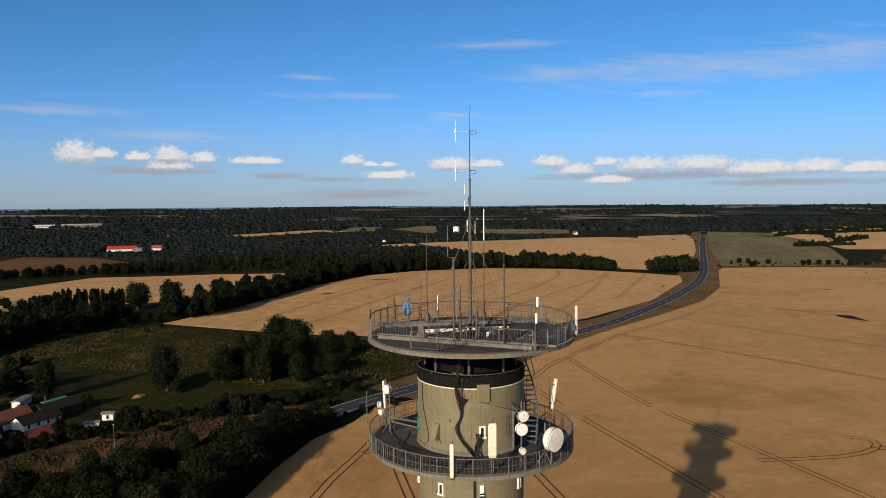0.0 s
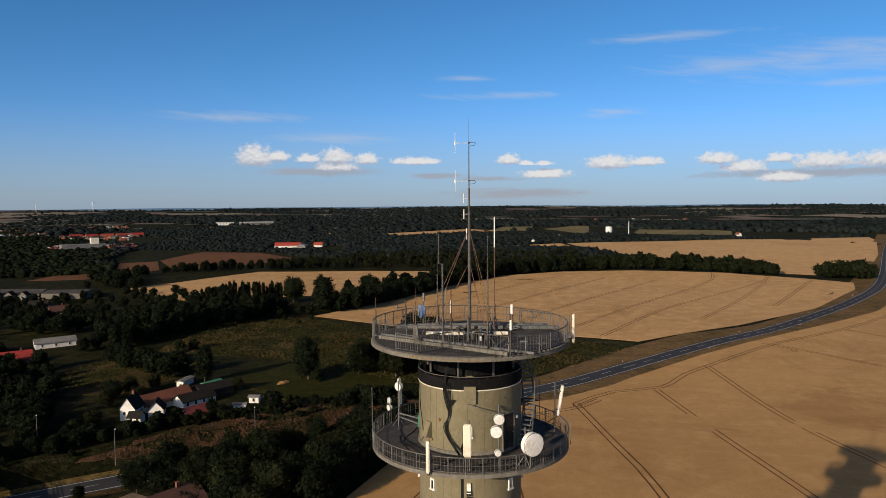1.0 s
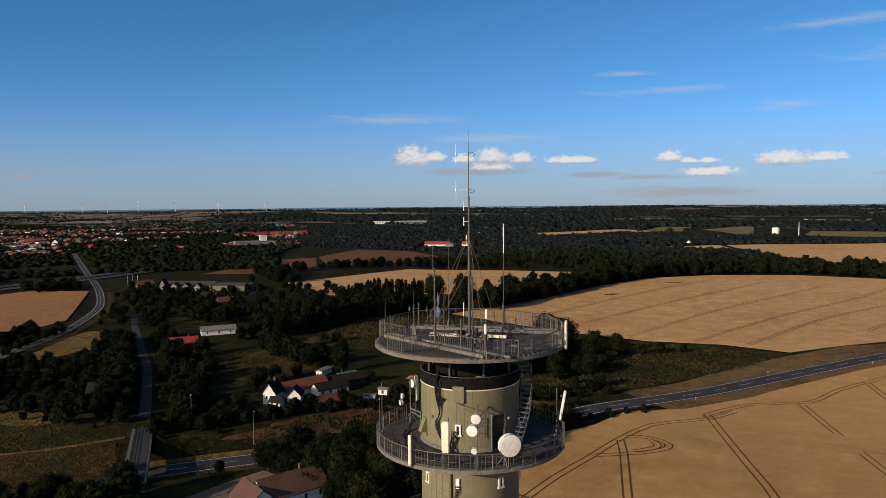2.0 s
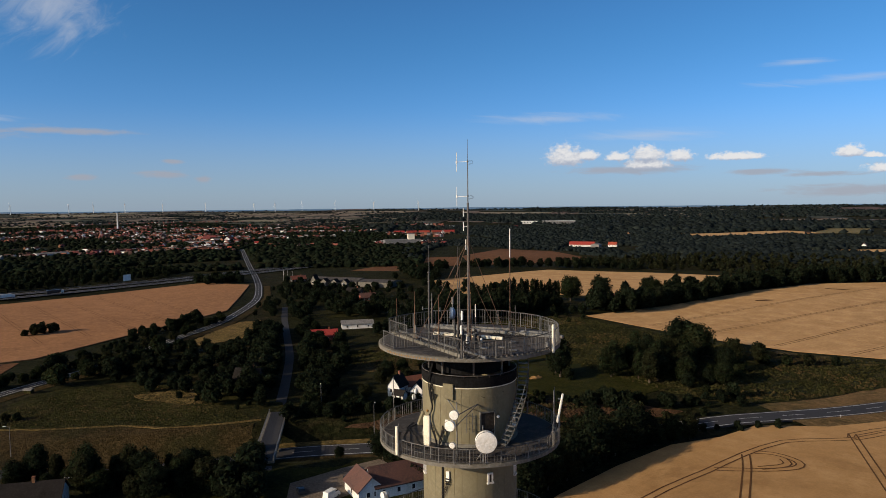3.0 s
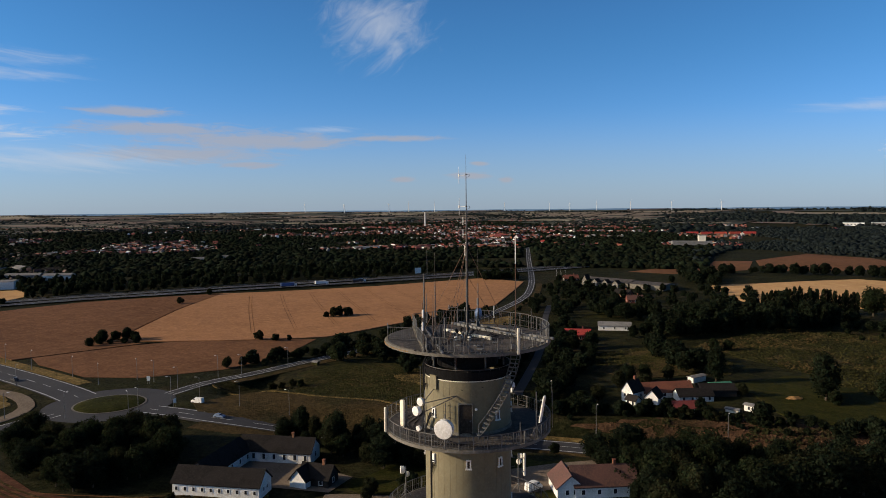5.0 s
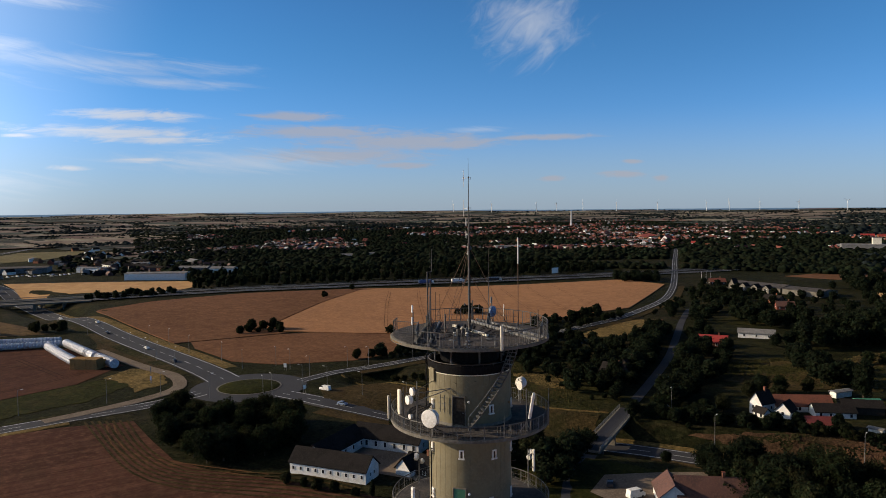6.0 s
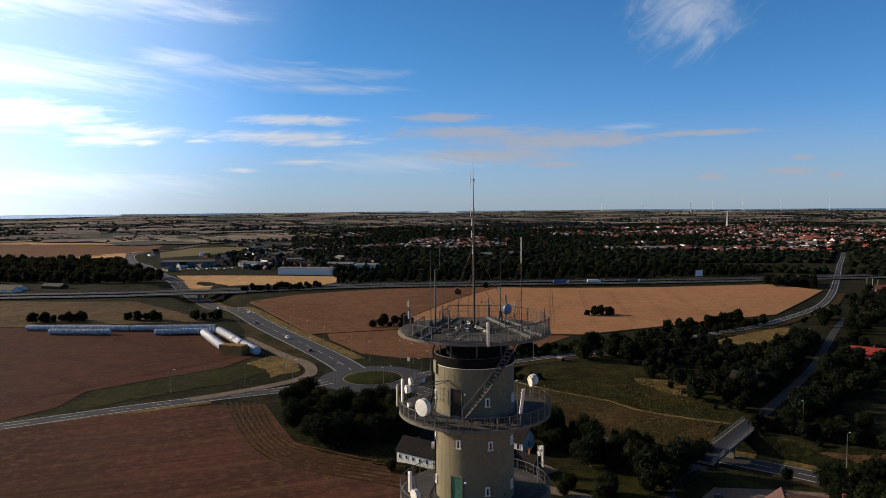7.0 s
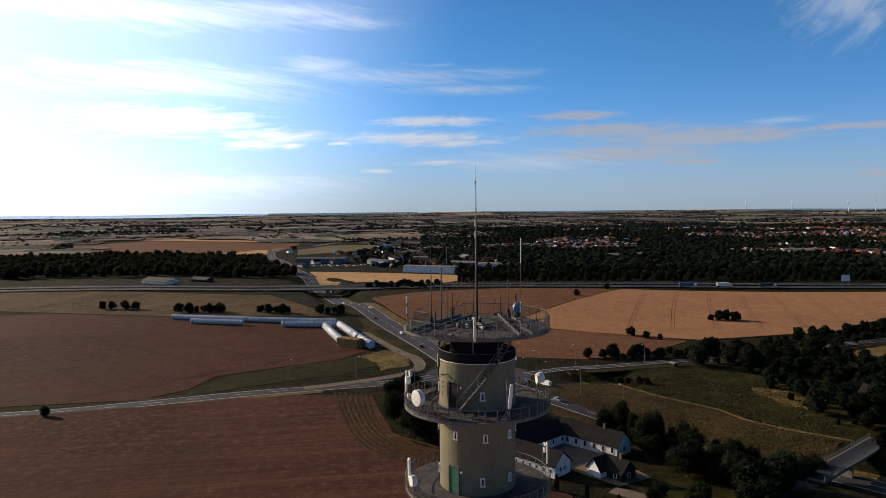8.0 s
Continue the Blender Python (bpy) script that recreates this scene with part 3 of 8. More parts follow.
land("strip", "grass_strip", [(-172, -112), (-188, -109), (-204, -106), (-222, -86), (-240, -62), (-226, -52), (-207, -64), (-192, -88)], M["lawn"], 0.1, "green mown grass strip beside the road", cell=12)
land("strip_dry", "dry_grass_patch", [(-240, -64), (-254, -56), (-240, -42), (-224, -41), (-214, -50), (-226, -54)], M["dry"], 0.15, "dry golden grass patch beside a gravel track", cell=12)
land("centre", "barley_field", [(-332, -4), (-376, 16), (-421, 38), (-494, 80), (-490, 110), (-482, 200), (-478, 294), (-436, 308), (-332, 214), (-305, 142), (-286, 88), (-293, 66), (-304, 43), (-317, 20)], M["wheat_red"], 0.45, "ripe orange barley field with tramlines")
land("centre_west", "barley_field", [(-306, -44), (-380, -76), (-440, -100), (-470, -70), (-492, -10), (-495.5, 80), (-421.5, 37), (-376.5, 15), (-332, -5), (-318, 10)], M["barley_dull"], 0.44, "brownish ripening barley field")
land("lower", "stubble_field", [(-316, -38), (-290, -34), (-255, -18), (-243, 0), (-240, 30), (-252, 56), (-284, 82), (-304, 54), (-316, 17)], M["barley_dull"], 0.15, "brown stubble field beside the roundabout")
land("beyond", "pasture", [(-390, -132), (-352, -104), (-342, -195), (-360, -285), (-368, -335), (-470, -600), (-560, -560), (-478, -430), (-462, -270), (-455, -180)], M["pasture"], 0.15, "dry brownish green pasture")
land("mid_left", "stubble_field", [(-341, 413), (-326, 452), (-304, 545), (-214, 572), (-124, 580), (-137, 550), (-160, 492), (-168, 456), (-186, 400), (-264, 358)], M["wheat_far"], 0.15, "pale cut stubble field with mown rows")
land("left_brown", "stubble_field", [(-474, 640), (-514, 787), (-429, 776), (-340, 700), (-352, 620), (-391, 545)], M["barley_dull"], 0.15, "reddish brown stubble field")
land("left_strip", "stubble_field", [(-462, 446), (-500, 600), (-470, 630), (-408, 545), (-412, 500), (-420, 462)], M["barley_dull"], 0.15, "narrow reddish brown stubble field between trees")
land("west_orange", "barley_field", [(-1185, -820), (-1330, -740), (-1240, -400), (-1045, -356), (-866, -457), (-900, -541), (-848, -600)], M["barley_dull"], 0.3, "wide brownish orange barley field", cell=40)
land("west_gold", "wheat_field", [(-848, -451), (-912, -440), (-1085, -365), (-1000, -378), (-861, -335), (-834, -362)], M["wheat_far"], 0.3, "bright golden strip of ripe wheat", cell=40)
land("west_pale", "wheat_field", [(-1389, -860), (-1460, -776), (-1336, -536), (-1251, -385), (-1290, -500)], M["wheat_far"], 0.3, "distant pale wheat strip", cell=60)
land("west_loop", "green_field", [(-900, -300), (-1010, -335), (-1150, -325), (-1156, -204), (-960, -250)], M["greenfield"], 0.2, "green meadow inside the road bend", cell=40)
land("west_mid", "wheat_field", [(-637, -205), (-612, -50), (-560, -48), (-535, -60), (-545, -120), (-536, -163)], M["wheat_far"], 0.2, "golden stubble field before the stores")
land("clearing", "green_field", [(-255, 1490), (-155, 1495), (-195, 1760), (-275, 1710)], M["greenfield"], 0.3, "pale green clearing in the far forest", cell=60)
land("clearing_b", "green_field", [(-150, 1590), (-50, 1360), (-40, 1380), (-55, 1780), (-90, 1800)], M["greenfield"], 0.3, "pale green clearing in the far forest", cell=60)
land("clearing_c", "green_field", [(40, 1350), (215, 1335), (240, 1500), (190, 1550), (60, 1570)], M["greenfield"], 0.3, "pale green clearing in the far forest", cell=60)
land("mound_dry", "dry_grass_patch", [(-199, 84), (-190, 82), (-184, 86), (-176, 86), (-172, 92), (-182, 97), (-192, 101), (-197, 99), (-194, 93)], M["dry"], 0.2, "trampled golden dry grass patch on the meadow", cell=6)
land("dry_meadow", "dry_meadow", [(-256, 140), (-270, 152), (-284, 172), (-293, 196), (-290, 206), (-270, 194), (-256, 172)], M["dry"], 0.15, "golden dry meadow between two roads", cell=10)
land("paddock", "green_field", [(-283, 239), (-284, 280), (-272, 286), (-253, 252), (-268, 230)], M["meadow"], 0.15, "bright green paddock among dark trees", cell=12)
land("farm_meadow", "meadow", [(-189, 166), (-191, 181), (-190, 206), (-178, 214), (-150, 210), (-134, 190), (-140, 178), (-166, 166)], M["meadow"], 0.15, "rough green meadow behind the farm", cell=12)
land("farm_dry", "dry_meadow", [(-166, 152), (-173, 165), (-164, 184), (-150, 186), (-142, 176), (-148, 158)], M["heath"], 0.17, "brown dry grass beside the farm", cell=12)
land("road_slope", "dry_slope", [(-202, 31), (-188, 45), (-181, 51), (-169, 63), (-159, 69), (-150, 79), (-142, 89), (-128, 79), (-145, 56), (-163, 32), (-184, 12), (-197, 12)], M["heath"], 0.18, "brown rough grass slope falling to the road", cell=3.5)
land("far_north", "wheat_field", [(-24, 900), (-60, 1036), (100, 1110), (415, 1258), (385, 1130), (300, 860), (222, 640), (170, 600), (81, 640)], M["wheat_far"], 0.2, "wide ripe wheat field beyond the tree belt", cell=40)
land("far_north_west", "wheat_field", [(-195, 915), (-70, 1036), (-34, 900), (-60, 880)], M["wheat_far"], 0.2, "narrow ripe wheat field beside a wood", cell=40)
land("green", "green_field", [(324, 880), (492, 1370), (600, 1260), (470, 865), (376, 641), (330, 622), (246, 628)], M["greenfield"], 0.3, "striped dull green and straw coloured field", cell=40)
land("far_right", "wheat_field", [(560, 1200), (600, 1330), (993, 1700), (1300, 1400), (545, 850), (480, 850)], M["wheat_far"], 0.3, "ripe wheat fields parted by hedges", cell=60)
land("east_fill", "pasture", [(226, 592), (254, 634), (312, 616), (372, 640), (430, 690), (470, 752), (545, 850), (1300, 1400), (1300, 900), (900, 600), (700, 590), (560, 645), (470, 594), (330, 608)], M["pasture"], 0.1, "dry brownish pasture between wheat fields", cell=40)
land("distant", "wheat_field", [(-450, 1310), (-320, 1556), (-230, 1500), (-364, 1190)], M["wheat_far"], 0.3, "distant ripe wheat field among woods", cell=60)
land("mound", "meadow", [(-206, 48), (-196, 44), (-188, 47), (-181, 53), (-168, 66), (-159, 72), (-150, 81), (-143, 92), (-140, 99), (-152, 108), (-166, 102), (-182, 108), (-208, 106), (-228, 88), (-226, 66), (-220, 54)], M["meadow"], 0.12, "rough meadow with dry tufts", cell=8)
land("meadow_north", "meadow", [(-34, 188), (-12, 222), (14, 268), (18, 276), (-8, 283), (-40, 280), (-82, 290), (-118, 302), (-150, 316), (-190, 292), (-180, 220), (-120, 215), (-60, 190)], M["meadow"], 0.12, "overgrown green meadow with rough tussocks", cell=14)
land("garden", "lawn", [(-125, 180), (-90, 160), (-62, 172), (-60, 196), (-84, 208), (-120, 214)], M["lawn"], 0.2, "mown green lawn with long tree shadows", cell=14)
land("bank", "dry_slope", [(-92, 128), (-120, 104), (-112, 118), (-100, 146), (-70, 168), (-46, 172), (-60, 152)], M["bracken"], 0.14, "reddish brown rough grass bank above the road", cell=5)
land("manor_lawn", "lawn", [(-110, 30), (-118, 60), (-84, 92), (-70, 80), (-72, 40)], M["lawn"], 0.1, "dark shaded lawn beside a farmyard", cell=12)


# ---- roads ----
def ribbon(line, half, lift, side=0.0, cuts=True):
    """A flat band along a line, shifted sideways, with a short skirt."""
    d = np.gradient(line, axis=0)
    d /= np.linalg.norm(d, axis=1)[:, None]
    n = np.stack([-d[:, 1], d[:, 0]], 1)
    mid = line + n * side
    z = height(line[:, 0], line[:, 1], cuts) + lift
    l, r = mid + n * half, mid - n * half
    k = len(line)
    v = np.vstack([np.c_[l, z], np.c_[r, z], np.c_[l, z - 0.5 * (lift < 0.3)], np.c_[r, z - 0.5 * (lift < 0.3)]])
    f = []
    for i in range(k - 1):
        f.append((i, k + i, k + i + 1, i + 1))
        if lift < 0.3:
            f.append((i, i + 1, 2 * k + i + 1, 2 * k + i))
            f.append((k + i + 1, k + i, 3 * k + i, 3 * k + i + 1))
    return v, f


def joined(parts):
    vs, fs, n = [], [], 0
    for v, f in parts:
        vs.append(np.asarray(v, float))
        fs += [tuple(i + n for i in q) for q in f]
        n += len(v)
    return np.vstack(vs), fs


def road(name, line, half, label, dashes=True, edges=True, lift=0.1, material="asphalt", cuts=True):
    v, f = ribbon(line, half, lift, 0.0, cuts)
    ob = tagged(mesh(name, v, f, M[material]), label, "road", kind="structure")
    marks = []
    if edges:
        marks += [ribbon(line, 0.16, lift + 0.02, s * (half - 0.7), cuts) for s in (-1, 1)]
    if dashes:
        for i in range(0, len(line) - 2, 2):
            marks.append(ribbon(line[i:i + 2], 0.11, lift + 0.02, 0.0, cuts))
    if marks:
        mv, mf = joined([(v[: len(v) // 2], [q for q in f if max(q) < len(v) // 2]) for v, f in marks])
        mesh("lane_marking", mv, mf, M["paint"], ob, "worn white road markings")
    return ob


road("main_road", MAIN, 4.3, "grey asphalt country road with white edge lines")
road("dual_road", DUAL, 6.5, "wide grey asphalt road with turning lanes")
WEST = curve_through([(-206, -28), (-196, -42), (-187, -66), (-176, -94), (-163, -120), (-150, -147), (-128, -210), (-110, -290)])
road("west_road", WEST, 4.0, "grey asphalt country road between fields")
TOWN = curve_through([(-210, 2), (-222, 20), (-226, 34), (-231, 47), (-238, 63), (-250, 95), (-265, 123), (-281, 151), (-303, 191), (-352, 248), (-401, 290), (-471, 341), (-635, 454), (-816, 580), (-1000, 700)])
road("town_road", TOWN, 2.8, "grey asphalt road leading towards the town")
LANE = curve_through([(-72, 44), (-98, 58), (-114, 71)], 4.0)
road("lane", LANE, 2.2, "narrow asphalt farm lane in tree shade", dashes=False, edges=False)
LANE_N = curve_through([(-143, 99), (-170, 124), (-206, 156), (-240, 183), (-282, 216), (-318, 246)], 4.0)
road("lane", LANE_N, 1.7, "narrow asphalt lane between dark trees", dashes=False, edges=False)
TRACK = curve_through([(-186, -72), (-193, -60), (-204, -45), (-214, -37), (-224, -36), (-238, -40), (-256, -52), (-300, -76)], 4.0)
road("gravel_track", TRACK, 2.4, "pale sandy gravel track around the field corner", dashes=False, edges=False, lift=0.2, material="gravel")
MOTOR = [(-440, -640), (-466, -408), (-480, -272), (-492, -160), (-508, -49), (-512, 40), (-516, 127), (-512, 213), (-508, 300), (-520, 420), (-560, 560)]
MOTOR_A = curve_through([(x + 3, y) for x, y in MOTOR], 12)
MOTOR_B = curve_through([(x - 16, y) for x, y in MOTOR], 12)
road("motorway", MOTOR_A, 5.5, "grey asphalt motorway carriageway", lift=0.9, cuts=False)
road("motorway", MOTOR_B, 5.5, "grey asphalt motorway carriageway with crash barrier", lift=0.9, cuts=False)


def verge(line, side, half, material, label, lift=0.14, name="verge"):
    """A strip of grass beside a road."""
    v, f = ribbon(line, half, lift, side)
    return tagged(mesh(name, v, f, M[material]), label, "verge", kind="structure")


verge(DUAL[3:62], -9.5, 2.6, "dry", "dry golden grass verge beside the wide road")
verge(DUAL[3:62], 9.5, 2.6, "meadow", "green grass verge beside the wide road")
verge(DUAL[6:58], 15.0, 3.0, "heath", "brown rough verge beside the wide road")
verge(MAIN[(MAIN[:, 1] > 184) & (MAIN[:, 1] < 1370)], -13.0, 8.6, "verge", "rough brown grass verge beside the road")
verge(MAIN[(MAIN[:, 1] > 184) & (MAIN[:, 1] < 1370)], 12.0, 7.6, "verge", "rough brown grass verge beside the road")
verge(MAIN[4:30], 8.0, 3.0, "dry", "dry golden bank beside the road")
verge(MAIN[4:30], -7.6, 3.0, "heath", "rough brown grass verge beside the road")
verge(WEST[6:], 5.6, 1.4, "dry", "dry golden verge along the country road")
verge(WEST[6:], -5.4, 1.2, "meadow", "green verge along the country road")
verge(TOWN[4:60], -6.2, 2.2, "heath", "rough verge beside the town road")


def disc(cx, cy, r0, r1, lift, n=40, stretch=1.0, turn=0.0):
    v, f = [], []
    for i in range(n):
        a = 2 * math.pi * i / n
        for r in (r0, r1):
            x, y = r * math.cos(a), r * stretch * math.sin(a)
            v.append((cx + x * math.cos(turn) - y * math.sin(turn), cy + x * math.sin(turn) + y * math.cos(turn), lift))
    for i in range(n):
        j = (i + 1) % n
        f.append((2 * i, 2 * i + 1, 2 * j + 1, 2 * j))
    return v, f


RBT = (-209.5, -12.0)
v, f = disc(*RBT, 0.01, 20.0, 0.16, 48)
tagged(mesh("roundabout", v, f, M["asphalt"]), "grey asphalt roundabout where four roads meet", "road", kind="structure")
v, f = disc(*RBT, 10.6, 11.2, 0.30, 48)
tagged(mesh("roundabout_kerb", v, f, M["concrete"]), "pale concrete kerb ring of the roundabout", "kerb", kind="structure")
bm = bmesh.new()
bmesh.ops.create_uvsphere(bm, u_segments=36, v_segments=12, radius=1.0)
for q in bm.verts:
    q.co = (RBT[0] + q.co.x * 10.7, RBT[1] + q.co.y * 10.7, 0.16 + max(0, q.co.z) * 1.0)
tagged(part("roundabout_island", bm, M["lawn"]), "domed grass island of the roundabout", "traffic island", kind="structure")

# tramlines in the crops
def tramlines(parent, lines, material="soil", gap=1.8, wide=0.38, lift=0.54):
    bands = []
    for pts in lines:
        c = curve_through(pts, 7.0)
        for s in (-gap / 2, gap / 2):
            v, f = ribbon(c, wide / 2, lift, s)
            k = len(c)
            bands.append((v[: 2 * k], [q for q in f if max(q) < 2 * k]))
    v, f = joined(bands)
    return mesh("tramlines", v, f, M[material], parent, "dark wheel tracks pressed through the crop")


tramlines(FIELDS["east"], [[(-3, 178), (9, 142), (17, 117), (30, 60), (45, -20)], [(22, 200), (36, 156), (46, 126), (62, 75), (90, -20)], [(42, 238), (53, 188), (61, 162), (70, 140), (100, 60)],
          [(-21, 144), (-18, 134), (-14, 117), (0, 60)], [(-36, 60), (-32, 92), (-29, 112), (-25, 128), (-21.5, 144), (-16, 160), (-8, 168), (-1, 175), (4, 184)], [(-24, 130), (-18, 134), (-13, 138), (-9.5, 142), (-9, 145.5), (-11.5, 148), (-16, 149), (-20, 147)], [(-16, 137), (-12.5, 141), (-11.5, 144), (-13, 146.5)], [(-1, 175), (-3, 177), (8, 194), (24, 204), (33, 223), (44, 240), (74, 283), (114, 330), (160, 395)],
          [(75, 283), (120, 230), (170, 160), (240, 60)], [(115, 330), (170, 262), (250, 170)], [(160, 395), (230, 300), (330, 190)],
          [(70, 126), (90, 128), (101, 133), (104, 139), (99, 142)], [(101, 133), (140, 140), (200, 150)], [(70, 285), (78, 277), (80, 271), (74, 268)]])
tramlines(FIELDS["north"], [[(-48, 292), (-19, 386), (39, 541)], [(-19, 289), (18, 386), (77, 532), (90, 600)], [(3, 290), (45, 399), (114, 532), (128, 575)], [(53, 348), (79, 416), (123, 545)], [(99, 405), (157, 556)], [(-84, 302), (-52, 400), (4, 560)], [(-112, 312), (-84, 410), (-40, 545)]], gap=1.9, wide=0.42, lift=0.2)
tramlines(FIELDS["centre"], [[(-318, 60 + 22 * i), (-400, 78 + 22 * i), (-470, 95 + 22 * i)] for i in range(7)], gap=1.8, wide=0.2, lift=0.5)
tramlines(FIELDS["near_west"], [[(-176, -52), (-158, -48), (-146, -42), (-136, -30), (-122, -10)]], gap=2.0, wide=0.5, lift=0.16)
tramlines(FIELDS["bale"], [[(-165, -146), (-181, -137), (-193, -125), (-199, -123), (-221, -104), (-243, -81), (-255, -71)], [(-227, -167), (-196, -130), (-189, -126), (-185, -128), (-186, -135), (-193, -133)], [(-290, -230), (-240, -150), (-214, -119), (-209, -114), (-200, -121)], [(-291, -186), (-232, -101), (-226, -100)], [(-289, -105), (-248, -80)], [(-240, -215), (-200, -168), (-182, -142)], [(-320, -160), (-262, -88)]], material="dark_soil", gap=2.0, wide=0.5, lift=0.16)

for cx_, cy_, a_, b_, turn_ in ((207, 328, 14, 5.5, -1.1), (219, 490, 6, 1.6, 0.3), (252, 448, 5, 1.2, 0.4), (-62, 520, 9, 2.2, 0.1), (-88, 436, 7, 2.4, 0.9)):
    v, f = disc(cx_, cy_, 0.1, a_, (0.53 if cx_ > 100 else 0.2) + h1(cx_, cy_), 26, b_ / a_, turn_)
    v = [(x + 0.5 * math.sin(3.1 * i), y + 0.5 * math.cos(2.3 * i), z) for i, (x, y, z) in enumerate(v)]
    mesh("bare_patch", v, f, M["dark_soil" if a_ > 10 else "soil"], FIELDS["east" if cx_ > 100 else "north"], "dark bare patch in the crop")
# curved headland rows at the corner of the stubble
bands = []
for k in range(7):
    c = curve_through([(-182 + 0.4 * k, -60 + 2.0 * k), (-155 + k * 0.1, -50 + 1.6 * k), (-134 - 0.4 * k, -41 + 1.6 * k), (-121 - 1.3 * k, -30 + 1.4 * k), (-108 - 1.9 * k, -8 + 1.2 * k), (-96 - 2.0 * k, 10)], 6.0)
    v, f = ribbon(c, 0.35, 0.2)
    bands.append((v[: 2 * len(c)], [q for q in f if max(q) < 2 * len(c)]))
v, f = joined(bands)
mesh("straw_rows", v, f, M["heath"], FIELDS["near_west"], "curved straw rows along the headland")
FOOT = curve_through([(-218, 22), (-205, 33), (-188, 46), (-181, 52), (-169, 65), (-159, 70), (-150, 80), (-142, 92)], 4.0)
v, f = ribbon(FOOT, 0.5, 0.26)
tagged(mesh("footpath", v, f, M["dry"]), "narrow pale trodden footpath along the slope", "path", kind="structure")


# ---- tussocks: tufts of long grass on the rough ground ----
def tussocks(name, outline, n, material, label, seed, size=0.55, keep=-0.05, scale=1 / 9):
    """Many small tufts of bent blades, thicker where a slow noise is high."""
    r = np.random.default_rng(seed)
    p = np.array(outline, float)
    pts = []
    lo, hi = p.min(0), p.max(0)
    while len(pts) < n:
        q = lo + (hi - lo) * r.uniform(size=(4000, 2))
        ins = np.zeros(len(q), bool)
        for i in range(len(p)):
            (x1, y1), (x2, y2) = p[i], p[i - 1]
            if y1 != y2:
                ins ^= ((y1 > q[:, 1]) != (y2 > q[:, 1])) & (q[:, 0] < (x2 - x1) * (q[:, 1] - y1) / (y2 - y1) + x1)
        for x, y in q[ins]:
            if noise.noise(Vector((x * scale, y * scale, seed * 3.7))) > keep:
                pts.append((x, y))
    pts = np.array(pts[:n])
    z = height(pts[:, 0], pts[:, 1]) + 0.05
    s = size * r.uniform(0.5, 1.6, n)
    vs = np.zeros((n, 7, 3))
    for j in range(6):
        a = j * math.pi / 3 + r.uniform(-0.4, 0.4, n)
        vs[:, j, 0], vs[:, j, 1] = pts[:, 0] + s * np.cos(a), pts[:, 1] + s * np.sin(a)
        vs[:, j, 2] = z + s * (0.0 if j % 2 else 0.35)
    vs[:, 6, 0], vs[:, 6, 1], vs[:, 6, 2] = pts[:, 0] + s * r.uniform(-0.4, 0.4, n), pts[:, 1] + s * r.uniform(-0.4, 0.4, n), z + s * r.uniform(0.7, 1.3, n)
    faces = [(7 * i + j, 7 * i + (j + 1) % 6, 7 * i + 6) for i in range(n) for j in range(6)]
    return tagged(mesh(name, vs.reshape(-1, 3), faces, M[material]), label, "grass", kind="stuff")


MOUND = [(-205, 34), (-181, 53), (-160, 71), (-144, 90), (-150, 92), (-166, 92), (-182, 102), (-204, 98), (-222, 78), (-212, 50)]
NORTH = [(-34, 188), (-12, 222), (14, 264), (-8, 279), (-40, 276), (-82, 286), (-118, 298), (-150, 312), (-190, 288), (-180, 220), (-120, 215), (-60, 190)]
SLOPE = [(-202, 31), (-181, 51), (-159, 69), (-142, 89), (-131, 78), (-147, 56), (-165, 33), (-186, 14)]
BANK = [(-92, 128), (-118, 106), (-112, 118), (-100, 142), (-70, 166), (-46, 172), (-60, 152)]
tussocks("tussocks", MOUND, 5200, "meadow", "green tussocks of long meadow grass", 1, 0.26, -0.6)
tussocks("tussocks", MOUND, 500, "heath", "dry brown grass tufts on the meadow", 2, 0.3, 0.0, 1 / 14)
tussocks("tussocks", NORTH, 9000, "meadow", "green tussocks of long meadow grass", 3, 0.4, -0.6)
tussocks("tussocks", NORTH, 1200, "heath", "dry golden grass tufts on the meadow", 4, 0.5, 0.2, 1 / 20)
tussocks("tussocks", NORTH, 1300, "grass", "dark green weeds on the meadow", 5, 0.6, 0.0, 1 / 16)
tussocks("tussocks", [(-189, 166), (-191, 181), (-190, 206), (-178, 214), (-150, 210), (-134, 190), (-140, 178), (-166, 160)], 2500, "meadow", "green tussocks of long meadow grass", 11, 0.35, -0.6)
tussocks("tussocks", SLOPE, 2200, "heath", "brown grass tufts on the road slope", 6, 0.2, -0.6)
tussocks("tussocks", BANK, 2200, "bracken", "brown grass tufts on the bank", 7, 0.24, -0.6)
tussocks("tussocks", BANK, 500, "grass", "dark green weeds on the bank", 8, 0.5, 0.15)

# ---- shapes ----
R, RD = 2.95, 5.67


def lathe(bm, profile, n=72, lo=0.0, hi=360.0):
    """Turn a closed outline of (radius, height) round the tower's axis."""
    full = hi - lo >= 359.9
    rings = []
    for i in range(n if full else n + 1):
        a = radians(lo + (hi - lo) * i / n)
        rings.append([bm.verts.new((r * math.cos(a), r * math.sin(a), z)) for r, z in profile])
    k = len(profile)
    m = len(rings)
    for i in range(m if full else m - 1):
        a, b = rings[i], rings[(i + 1) % m]
        for j in range(k):
            q = (a[j], b[j], b[(j + 1) % k], a[(j + 1) % k])
            bm.faces.new(q)
    if not full:
        bm.faces.new(rings[0])
        bm.faces.new(rings[-1][::-1])
    bmesh.ops.recalc_face_normals(bm, faces=bm.faces[:])
    for f in bm.faces:
        f.smooth = False
    return bm


